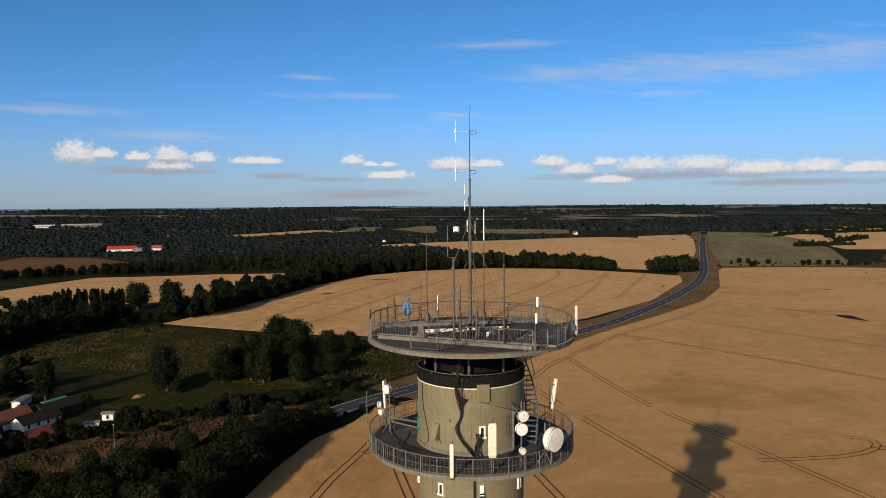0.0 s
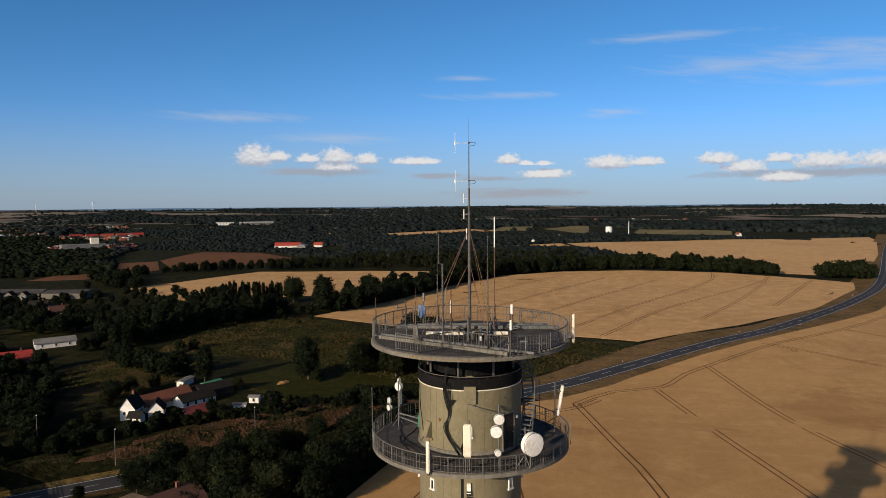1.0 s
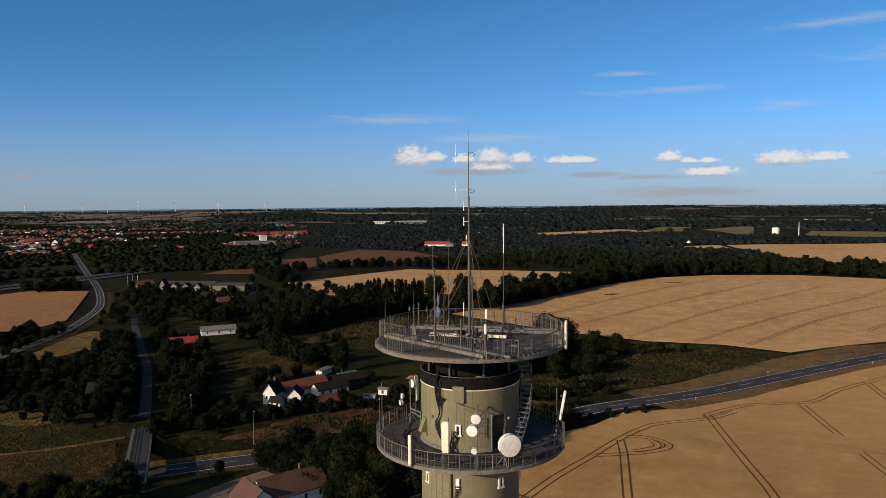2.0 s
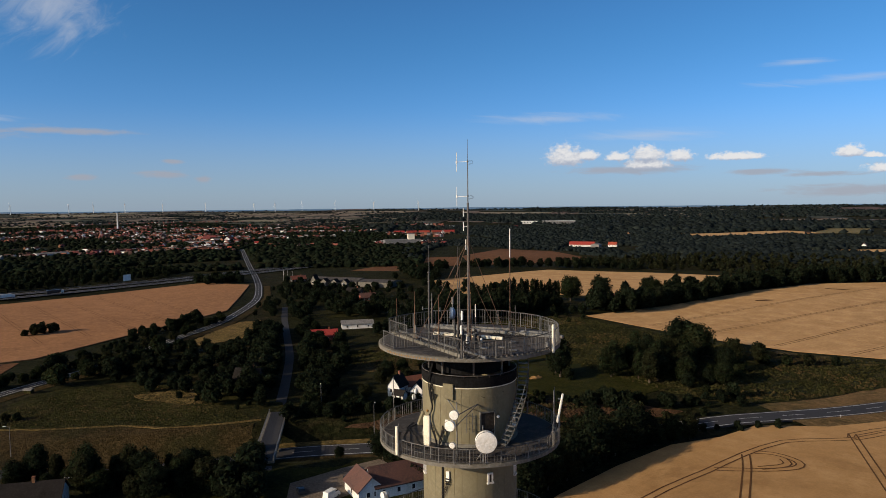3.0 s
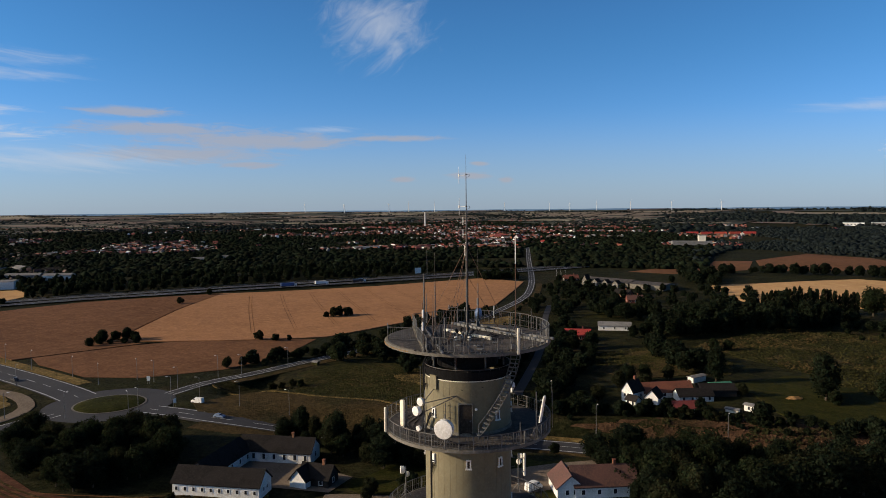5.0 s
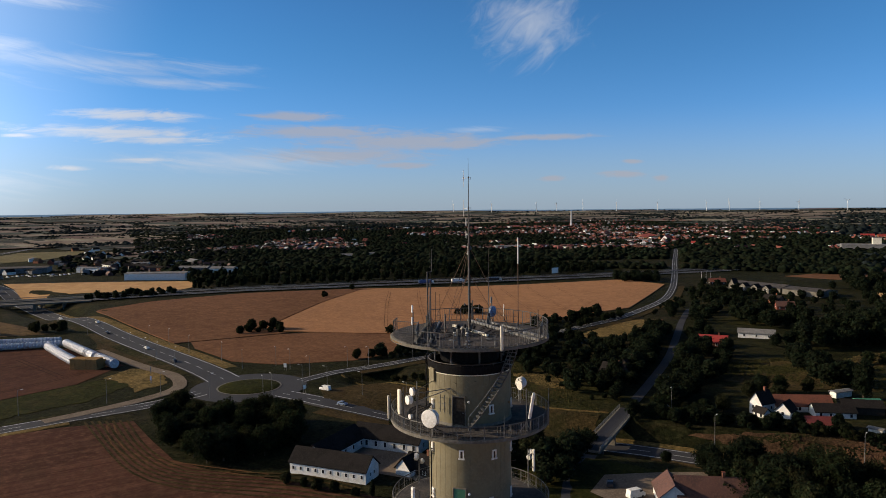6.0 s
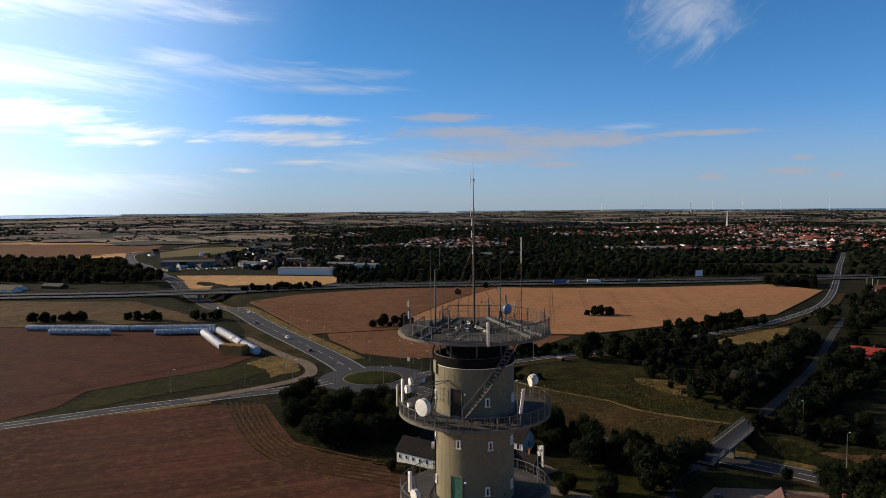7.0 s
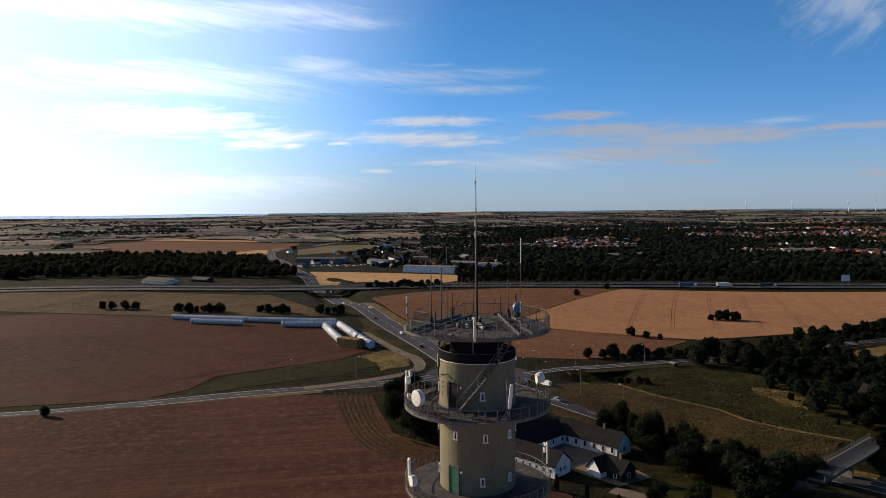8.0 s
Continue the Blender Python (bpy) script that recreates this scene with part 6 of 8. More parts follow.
house("hall", -352, 368, 15, 28, 20, 3.6, 4.8, "concrete", "roofing", "wide low hall with a grey roof", 0, 0, False, category="hall")
for i in range(4):
    house("hall_gable", -398 + 9 * i, 342 + 2.4 * i, 105, 5, 5, 3.4, 8.0 if i == 0 else 5.5, "concrete", "slate", "pale pointed gable of the grey hall", 0, 1, False, category="hall", win=(2.2, 1.6))
house("house", -425, 348, 70, 12, 6.5, 2.2, 4.8, "darkwood", "redtile", "dark house with a red roof near the hall", 3, 1)
house("house", -330, 318, 20, 11, 7, 2.2, 4.8, "brick", "slate", "brick house with a dark roof near the road", 3, 1)
house("house", -300, 300, 60, 10, 6.5, 2.2, 4.8, "brick", "browntile", "brick house with a brown roof near the road", 3, 1)

# large farther buildings
house("red_hall", -443, 889, 16, 36, 10, 2.8, 6.8, "lime", "bright_red", "long white building with a bright red roof", 12, 2, False, category="hall")
house("red_house", -402, 901, 16, 12, 8, 3, 6.5, "lime", "bright_red", "small house with a bright red roof", 3, 1, False)
house("grey_hall", -418, 882, 100, 16, 12, 3.6, 5.4, "greyroof", "greyroof", "pale grey shed before the red roofed hall", 0, 0, False, category="hall")
house("white_factory", -1008, 1850, 31, 96, 30, 9, 10, "greyroof", "white", "long white factory on a distant hill", 16, 0, False, category="factory", win=(4, 2.5))
house("white_factory", -1090, 1815, 31, 50, 30, 7, 8, "white", "white", "low white factory hall on a distant hill", 6, 0, False, category="factory", win=(4, 2.5))
for i in range(5):
    house("red_terrace", -958 + 19 * i, 1075 + 18 * i, 46 + (i % 2) * 14, 22, 9, 4, 7.5, "brick", "bright_red", "long brick terrace with bright red roofs", 6, 0, False, category="terrace")
house("white_store", -1010, 640, 55, 46, 18, 4, 5, "lime", "greyroof", "large pale store in the town", 0, 0, False, category="store")
house("white_store", -930, 370, 85, 36, 16, 4, 5.5, "lime", "greyroof", "white roofed hall in the town", 0, 0, False, category="store")
house("white_store", -840, 120, 80, 14, 10, 3, 5, "lime", "greyroof", "white hall with a peaked roof", 0, 0, False, category="store")
house("white_store", -850, 150, 80, 14, 10, 3, 5, "lime", "greyroof", "white hall with a peaked roof", 0, 0, False, category="store")
house("grey_store", -700, 790, 50, 55, 22, 8, 9, "greyroof", "greyroof", "grey hall with a pale tower block", 0, 0, False, category="store")
house("tower_block", -690, 800, 50, 10, 9, 17, 17.6, "cream", "greyroof", "square pale silo tower beside a hall", 0, 0, False, category="silo")
house("blue_white_store", -638, -82, 75, 54, 16, 6, 6.8, "white", "greyroof", "long white trade building with a blue band", 0, 0, False, category="store")
house("car_showroom", -770, -228, 90, 58, 22, 5, 6, "greyroof", "roofing", "glazed flat car showroom", 0, 0, False, category="store")
house("white_store", -752, -156, 60, 26, 14, 4.5, 5.2, "white", "greyroof", "white flat roofed store", 4, 0, False, category="store")
house("long_shed", -530, -308, 62, 34, 8, 1.8, 3.8, "lime", "roofing", "long pale farm shed with a low dark roof", 0, 0, False, category="shed")
house("long_shed", -545, -312, 66, 36, 8, 1.8, 3.8, "lime", "roofing", "long pale farm shed with a low dark roof", 0, 0, False, category="shed")
house("long_shed", -548, -276, 66, 20, 8, 2.0, 4.0, "darkwood", "roofing", "dark farm shed with a low roof", 0, 0, False, category="shed")

for x, y, t, L, W, H, wall, roof in ((-758, -212, 40, 18, 10, 3, "greyroof", "slate"), (-797, -145, 30, 22, 12, 3.5, "lime", "slate"), (-770, -110, 60, 20, 12, 3.5, "brick", "slate"), (-708, -54, 70, 30, 12, 4, "greyroof", "greyroof"), (-688, -26, 70, 24, 12, 4, "lime", "greyroof"),
                                     (-740, -90, 50, 24, 11, 3, "brick", "slate"), (-820, -60, 20, 26, 12, 4, "greyroof", "greyroof"), (-780, -30, 75, 22, 12, 3, "lime", "slate"), (-850, -120, 60, 20, 12, 3, "brick", "slate"), (-700, -230, 40, 14, 9, 3, "greyroof", "slate")):
    house("trade_building", x, y, t, L, W, H, H + 1.6, wall, roof, "low trade building with a flat roof beside the motorway", 4, 0, False, category="store", win=(1.6, 1.2))

# the town: houses built once and copied
town_rng = random.Random(11)
patterns = []
for k, (wall, roof, L, W, H, rg) in enumerate((("brick", "redtile", 14, 9, 4.5, 9), ("lime", "redtile", 13, 9, 4.0, 8.5), ("brick", "redtile", 22, 10, 6, 11), ("lime", "slate", 14, 9, 4, 8), ("white", "greyroof", 26, 14, 5, 6.5), ("brick", "slate", 13, 9, 4, 8.2), ("lime", "bright_red", 15, 10, 5, 10))):
    patterns.append(house("town_house", -1100 + 14 * k, 700, 20 * k, L, W, H, rg, wall, roof, {"redtile": "town house with a red tiled roof", "slate": "town house with a dark slate roof", "greyroof": "flat pale hall of the town", "bright_red": "white town house with a bright red roof"}[roof], 0, 0, k < 3))
    patterns[-1]["group"] = "houses of the town"
count = 0
while count < 236:
    a, q = radians(town_rng.uniform(136, 176)), 1000 * (2300 / 1000) ** town_rng.uniform(0.0, 1)
    x, y = q * math.cos(a), q * math.sin(a)
    if noise.noise(Vector((x / 230, y / 230, 8.0))) < -0.12:
        continue
    if math.degrees(a) > 160 and town_rng.random() < 0.6:
        continue
    s = town_rng.uniform(0.36, 0.6)
    ob = copy_thing(patterns[town_rng.choice((0, 0, 0, 1, 2, 3, 4, 5, 5, 6))], pose(x, y, h1(x, y), 0, 0, town_rng.uniform(0, 180)))
    ob.scale = (s, s, s)
    count += 1
for i in range(26):
    a, q = radians(town_rng.uniform(186, 200)), town_rng.uniform(780, 1200)
    x, y = q * math.cos(a), q * math.sin(a)
    copy_thing(patterns[town_rng.choice((3, 4, 5, 5, 3))], pose(x, y, h1(x, y), 0, 0, town_rng.uniform(0, 180))).scale = (0.7, 0.7, 0.7)
for i in range(26):
    a, q = radians(town_rng.uniform(60, 128)), town_rng.uniform(1000, 2400)
    x, y = q * math.cos(a), q * math.sin(a)
    if not inside_any(x, y, OPEN):
        copy_thing(patterns[town_rng.choice((1, 4, 3, 5))], pose(x, y, h1(x, y), 0, 0, town_rng.uniform(0, 180))).scale = (0.75, 0.75, 0.75)

# roofs of the town too far to tell apart
def far_roofs(name, n, material, label, seed, within=None):
    """Small gabled houses with a roof and its two gables each."""
    r = random.Random(seed)
    vs, fs = [], []
    while len(vs) < n * 10:
        a, q = radians(r.uniform(128, 184)), 980 * (2700 / 980) ** r.uniform(0, 1)
        x, y = q * math.cos(a), q * math.sin(a)
        if within:
            a, q = radians(r.uniform(180, 197)), r.uniform(690, 1180)
            x, y = q * math.cos(a), q * math.sin(a)
            if not inside_any(x, y, [within]):
                continue
        thick = 1.0 if within else math.exp(-((math.degrees(a) - 151) / 11) ** 2 - ((q - 1750) / 520) ** 2)
        if noise.noise(Vector((x / 200, y / 200, 8.0))) < 0.22 - 0.55 * thick:
            continue
        t, L, W, z = r.uniform(0, 3.14), r.uniform(2.0, 4.6), r.uniform(1.6, 2.6), h1(x, y) + r.uniform(1.6, 3.2)
        c, s = math.cos(t), math.sin(t)
        b = len(vs)
        for u, v, h in ((-L, -W, 0), (L, -W, 0), (L, W, 0), (-L, W, 0), (-L, 0, 2.2), (L, 0, 2.2), (-L, -W, -5), (L, -W, -5), (L, W, -5), (-L, W, -5)):
            vs.append((x + u * c - v * s, y + u * s + v * c, z + h))
        fs += [(b, b + 1, b + 5, b + 4), (b + 2, b + 3, b + 4, b + 5), (b + 1, b + 2, b + 5), (b + 3, b, b + 4), (b + 6, b + 7, b + 1, b), (b + 7, b + 8, b + 2, b + 1), (b + 8, b + 9, b + 3, b + 2), (b + 9, b + 6, b, b + 3)]
    return tagged(mesh(name, vs, fs, M[material]), label, "roofs", kind="stuff")


far_roofs("town_roofs", 1500, "redtile", "many distant red tiled roofs between trees", 3)
far_roofs("town_roofs", 700, "greyroof", "many distant grey roofs between trees", 4)
far_roofs("town_roofs", 600, "browntile", "many distant brown roofs between trees", 6)
far_roofs("town_roofs", 260, "white", "many distant white walls between trees", 5)

ESTATE = [(-700, -150), (-672, -40), (-749, -10), (-1088, -10), (-1154, -150), (-1000, -235), (-820, -205)]
far_roofs("estate_roofs", 120, "slate", "dark roofs of a housing estate between trees", 7, ESTATE)
far_roofs("estate_roofs", 40, "browntile", "brown roofs of a housing estate between trees", 8, ESTATE)
far_roofs("estate_roofs", 30, "greyroof", "pale flat roofs of a trade estate", 9, ESTATE)
blob_wood("estate_trees", [(x, y, q * rng.uniform(0.8, 1.3), q * rng.uniform(0.8, 1.4)) for x, y in fill(ESTATE, 13, rng) if noise.noise(Vector((x / 60, y / 60, 2.0))) > -0.2 for q in (rng.uniform(2.4, 4.4),)], "dark trees between the roofs of the estate", "leaf3")

# water tank and mast on the plain
bm = lathe(bmesh.new(), [(0.1, 3), (4.8, 3), (6.2, 5), (6.2, 13), (5.2, 14.2), (0.1, 14.6)], 28)
for k in range(6):
    a = k * math.pi / 3
    bar(bm, (4 * math.cos(a), 4 * math.sin(a), -0.5), (4 * math.cos(a), 4 * math.sin(a), 3.2), 0.5, 8)
tank = part("water_tank", bm, M["white"])
tank.location = (-2, 1330, h1(-2, 1330))
tagged(tank, "round white water tank on short legs among trees", "water tank")
bm = bmesh.new()
bar(bm, (0, 0, -0.5), (0, 0, 24), 0.8, 8, 0.5)
pole_ = part("chimney_stack", bm, M["white"])
pole_.location = (34, 1325, h1(34, 1325))
tagged(pole_, "slender white chimney stack behind the wheat", "chimney")
bm = bmesh.new()
bar(bm, (0, 0, -0.5), (0, 0, 46), 2.2, 10, 1.4)
pole_ = part("chimney_stack", bm, M["white"])
pole_.location = (-1885, 955, h1(-1885, 955))
tagged(pole_, "tall pale chimney stack in the town", "chimney")


def turbine(x, y, turn):
    ob = hollow("wind_turbine", (x, y, h1(x, y)), turn)
    bm = bmesh.new()
    bar(bm, (0, 0, -1), (0, 0, 52), 1.5, 8, 0.9)
    part("tower", bm, M["white"], ob)
    bm = bmesh.new()
    block(bm, (0, 0, 53), (5, 2.2, 2.2), None, 0.3)
    part("nacelle", bm, M["white"], ob)
    for k in range(3):
        a = radians(120 * k + turn * 3)
        bm = bmesh.new()
        bar(bm, (2.8, 0, 53), (2.8, 26 * math.sin(a), 53 + 26 * math.cos(a)), 0.9, 6, 0.2)
        part("blade", bm, M["white"], ob)
    return tagged(ob, "distant white three bladed wind turbine", "wind turbine", "wind turbines on the horizon")


for i in range(13):
    a = radians(130 + i * 2.6 + (i * i * 7 % 5) * 0.5)
    q = 4300 + (i * 137) % 450
    turbine(q * math.cos(a), q * math.sin(a), 170 + 9 * i)

# ---- the tower ----
tower = hollow("telecom_tower", (0, 0, 0))
tagged(tower, "round khaki concrete telecommunications tower with platforms and antennas", "tower")

# shaft: upright cladding panels with slightly recessed joints
bm = bmesh.new()
n = 40
prof = []
for i in range(n):
    for k, q in ((0.0, R), (0.25, R), (0.5, R), (0.75, R), (0.965, R), (0.97, R - 0.012), (0.995, R - 0.012)):
        a = 2 * math.pi * (i + k) / n
        prof.append((q * math.cos(a), q * math.sin(a)))
lo = [bm.verts.new((x, y, -0.5)) for x, y in prof]
hi = [bm.verts.new((x, y, 51.75)) for x, y in prof]
for i in range(len(prof)):
    j = (i + 1) % len(prof)
    bm.faces.new((lo[i], lo[j], hi[j], hi[i]))
part("shaft", bm, M["tower"], tower, "khaki painted concrete shaft with upright joints")
part("black_band", lathe(bmesh.new(), [(2.55, 51.72), (R + 0.02, 51.72), (R + 0.05, 51.8), (R + 0.05, 52.28), (R - 0.02, 52.32), (2.55, 52.32)]), M["black"], tower, "black bitumen band")
part("band_trim", lathe(bmesh.new(), [(R - 0.02, 51.66), (R + 0.035, 51.66), (R + 0.035, 51.715), (R - 0.02, 51.715)]), M["cream"], tower, "thin pale trim under the black band")
part("neck", lathe(bmesh.new(), [(0.1, 52.3), (2.1, 52.3), (2.1, 53.84), (0.1, 53.84)], 48), M["black"], tower, "dark recessed neck under the top platform")
bm = bmesh.new()
tube(bm, arc(R + 0.02, 0, 360, 52.42, 5), 0.025, 6)
for k in range(24):
    a = radians(15 * k)
    bar(bm, ((R + 0.02) * math.cos(a), (R + 0.02) * math.sin(a), 52.3), ((R + 0.02) * math.cos(a), (R + 0.02) * math.sin(a), 52.42), 0.012, 5)
part("ring_rail", bm, M["rail"], tower, "thin pale steel rail round the black band")
for k in range(8):
    a = radians(-48 + 45 * k)
    bm = bmesh.new()
    block(bm, (2.55 * math.cos(a), 2.55 * math.sin(a), 53.07), (0.11, 0.11, 1.52), Matrix.Rotation(a, 3, "Z"), 0.02)
    part("column", bm, M["rail"], tower, "short steel column carrying the top platform")

# top platform
part("top_platform", lathe(bmesh.new(), [(0.05, 53.86), (3.4, 53.86), (RD - 0.25, 53.8), (RD, 53.86), (RD, 54.03), (RD - 0.08, 54.08), (0.05, 54.1)], 96), M["concrete"], tower, "round concrete platform slab")
part("deck_surface", lathe(bmesh.new(), [(0.05, 54.1), (RD - 0.22, 54.09), (RD - 0.22, 54.115), (0.05, 54.13)], 96), M["roofing"], tower, "dark weathered roofing felt on the platform")


def balcony(z, single=True, lo=0.0, hi=360.0):
    """A ring balcony with a mesh rail; z is its floor."""
    part("balcony_floor", lathe(bmesh.new(), [(R - 0.05, z - 0.16), (RD - 0.12, z - 0.22), (RD, z - 0.2), (RD, z), (RD - 0.12, z + 0.02), (R - 0.05, z + 0.02)], 84, lo, hi), M["concrete"], tower, "ring balcony slab")
    part("balcony_surface", lathe(bmesh.new(), [(R + 0.01, z + 0.02), (RD - 0.16, z + 0.02), (RD - 0.16, z + 0.04), (R + 0.01, z + 0.045)], 84, lo, hi), M["roofing"], tower, "dark roofing felt on the balcony")
    rail_parts(RD - 0.03, lo, hi, z, 0.86, single=single)


ROD = {}


def rod(high):
    """The shared mesh of one upright rail rod."""
    if high not in ROD:
        bm = bmesh.new()
        bar(bm, (0, 0, 0.08), (0, 0, high), 0.0105, 4)
        ROD[high] = bpy.data.meshes.new("rail_rod")
        bm.to_mesh(ROD[high])
        bm.free()
        ROD[high].materials.append(M["rail"])
    return ROD[high]


def rail_parts(r, lo, hi, z, high, step=2.0, posts=9.0, material="rail", single=True):
    """Rim rail on an arc: handrail, two thin rails, close upright rods, and posts."""
    for q, rad, name in ((high, 0.032, "handrail"), (high * 0.5, 0.012, "mid_rail"), (0.1, 0.016, "foot_rail")):
        bm = bmesh.new()
        tube(bm, arc(r, lo, hi, z + q, 3.0), rad, 6)
        part(name, bm, M[material], tower)
    if single:
        for p in arc(r, lo, hi, z, step):
            o = new("rail_rod", rod(high))
            o.parent = tower
            o.location = p
    else:
        bm = bmesh.new()
        for p in arc(r, lo, hi, z, step):
            bar(bm, p + Vector((0, 0, 0.08)), p + Vector((0, 0, high)), 0.0085, 4)
        tagged(part("rail_rods", bm, M[material], tower), kind="stuff")
    for p in arc(r, lo, hi, z, posts):
        bm = bmesh.new()
        bar(bm, p + Vector((0, 0, -0.12)), p + Vector((0, 0, high + 0.02)), 0.028, 6)
        part("rail_post", bm, M["galv"], tower)


balcony(48.1)
balcony(41.7, False)


def straight_rail(a, b, z, high=0.95, material="rail", rods=True):
    """A straight length of railing with posts and upright rods."""
    a, b = Vector((*a, z)), Vector((*b, z))
    up = Vector((0, 0, 1))
    for q, rad, name in ((high, 0.03, "handrail"), (0.12, 0.018, "foot_rail")):
        bm = bmesh.new()
        bar(bm, a + up * q, b + up * q, rad)
        part(name, bm, M[material], tower)
    n = max(2, int((b - a).length / 0.15))
    for i in range(1, n if rods else 0):
        o = new("rail_rod", rod(high))
        o.parent = tower
        o.location = a.lerp(b, i / n)
    k = max(1, round((b - a).length / 1.6))
    for i in range(k + 1):
        p = a.lerp(b, i / k)
        bm = bmesh.new()
        bar(bm, p, p + up * (high + 0.02), 0.03, 6)
        part("rail_post", bm, M["galv"], tower)



def on(az, r, z):
    return Vector((r * math.cos(radians(az)), r * math.sin(radians(az)), z))


# rails of the top platform: along the rim, and along the kerb over the bare edge
rail_parts(RD - 0.1, -57, 8, 54.1, 0.92)
rail_parts(RD - 0.1, 8, 96, 54.1, 0.95)
rail_parts(RD - 0.1, 96, 196, 54.1, 1.0)
straight_rail((-5.3, -1.5), (-3.1, -2.36), 54.12, 0.86)
straight_rail((-3.0, -4.62), (-1.66, -5.2), 54.1, 0.9)
straight_rail((-1.66, -5.2), (-0.25, -3.7), 54.1, 0.9)
straight_rail((-0.25, -3.7), (2.95, -4.7), 54.12, 0.95)
straight_rail((2.4, 4.6), (4.3, 3.55), 54.1, 0.9)
for a, b, wide, high, name, mat, lab in (
        ((-4.9, -1.68, 54.2), (2.95, -4.78, 54.2), 0.22, 0.2, "kerb", "concrete", "pale concrete kerb beam"),
        ((-5.1, -0.75, 54.17), (4.2, -4.2, 54.17), 0.12, 0.12, "cable_tray", "galv", "galvanised cable tray"),
        ((-2.5, -0.42, 54.26), (2.15, 0.6, 54.26), 0.2, 0.18, "steel_beam", "cream", "short white painted steel beam"),
        ((-4.9, 1.52, 54.22), (4.85, 3.32, 54.22), 0.2, 0.2, "steel_beam", "galv", "long pale steel beam"),
        ((1.6, 3.55, 54.2), (4.1, 4.25, 54.2), 0.2, 0.18, "steel_beam", "galv", "pale steel beam"),
        ((-5.2, 2.35, 54.18), (0.6, 3.9, 54.18), 0.12, 0.14, "cable_tray", "galv", "galvanised cable tray")):
    bm = bmesh.new()
    beam(bm, a, b, wide, high)
    d = (Vector(b) - Vector(a))
    n = int(d.length / 0.45)
    side = Vector((-d.y, d.x, 0)).normalized() * (wide / 2 + 0.02)
    for i in range(n):
        p = Vector(a).lerp(Vector(b), (i + 0.5) / n)
        for q in (side, -side):
            bar(bm, p + q + Vector((0, 0, -high / 2)), p + q + Vector((0, 0, high / 2)), 0.022, 4)
    part(name, bm, M[mat], tower, lab)
# rust marks of old fixings along the rim
for k in range(22):
    p = on(-112 + 1.9 * k, RD + 0.005, 53.96)
    bm = bmesh.new()
    block(bm, p, (0.03, 0.07, 0.1 if k % 3 else 0.06), Matrix.Rotation(radians(-112 + 1.9 * k), 3, "Z"), 0.006)
    part("rim_bracket", bm, M["straw"], tower, "yellowed rusty bracket")
for k in range(34):
    az = -66 + 3.4 * k
    bm = bmesh.new()
    block(bm, on(az, RD - 0.04, 54.12), (0.16, 0.07, 0.07), Matrix.Rotation(radians(az), 3, "Z"), 0.012)
    part("rim_clamp", bm, M["rail"], tower)

# mast with its aerials
bm = bmesh.new()
bar(bm, (0, 0, 54.1), (0, 0, 60.55), 0.075, 10)
bar(bm, (0, 0, 60.5), (0, 0, 62.6), 0.055, 10)
bar(bm, (0, 0, 62.6), (0, 0, 65.3), 0.032, 8, 0.026)
bar(bm, (0, 0, 65.3), (0, 0, 66.55), 0.013, 6, 0.008)
mast = part("mast", bm, M["mast"], tower, "slim weathered steel mast with aerials")
for z, r in ((54.15, 0.16), (56.9, 0.11), (58.5, 0.1), (60.5, 0.11), (61.2, 0.085), (61.6, 0.085), (62.58, 0.075), (63.05, 0.06), (65.2, 0.05)):
    bm = bmesh.new()
    bar(bm, (0, 0, z - 0.04), (0, 0, z + 0.04), r, 12)
    part("clamp", bm, M["rail"], mast)
bm = bmesh.new()
for i in range(24):
    z = 54.5 + 0.26 * i
    bar(bm, (-0.13, 0.02, z), (0.13, -0.02, z), 0.011, 5)
part("climbing_rungs", bm, M["mast"], mast)
# cable drums and lamp heads clustered at the mast foot
for k in range(7):
    a = radians(51 * k + 12)
    bm = bmesh.new()
    c_ = Vector((0.62 * math.cos(a), 0.5 * math.sin(a) - 0.25, 54.16))
    bar(bm, c_, c_ + Vector((0, 0, 0.2 + 0.06 * (k % 3))), 0.03, 6)
    bar(bm, c_ + Vector((0, 0, 0.2 + 0.06 * (k % 3))), c_ + Vector((0.12 * math.cos(a), 0.12 * math.sin(a), 0.42 + 0.06 * (k % 3))), 0.1, 10)
    part("cable_drum", bm, M["cable" if k % 2 else "rail"], tower, "small dark cable drum on a short stub")
# sloping stays and a plate stand beside the poles
for x, y, t in ((-2.5, 2.4, 20), (-2.64, -2.12, 75), (1.65, -3.33, 10)):
    bm = bmesh.new()
    block(bm, (0, 0, 0.45), (0.05, 0.34, 0.9), None, 0.01)
    for v_ in bm.verts:
        v_.co.y *= 1.35 - 0.75 * v_.co.z
    for k in (-1, 1):
        bar(bm, (0.5, 0.22 * k, 0.02), (0.03, 0.08 * k, 0.75), 0.018, 5)
    bm.transform(pose(x, y, 54.13, 0, 0, t))
    part("plate_stand", bm, M["rail"], tower, "grey steel plate stand with two stays")
for k in range(5):
    a = radians(40 + 25 * k)
    cable("mast_cable", [(0.09 * math.cos(a), 0.09 * math.sin(a), z + 0.0 * k) for z in (54.2, 56.0, 57.5, 59.0, 60.4 + 0.3 * k)], 0.014, "cable", mast)
dip = Vector((math.cos(radians(188)), math.sin(radians(188)), 0))
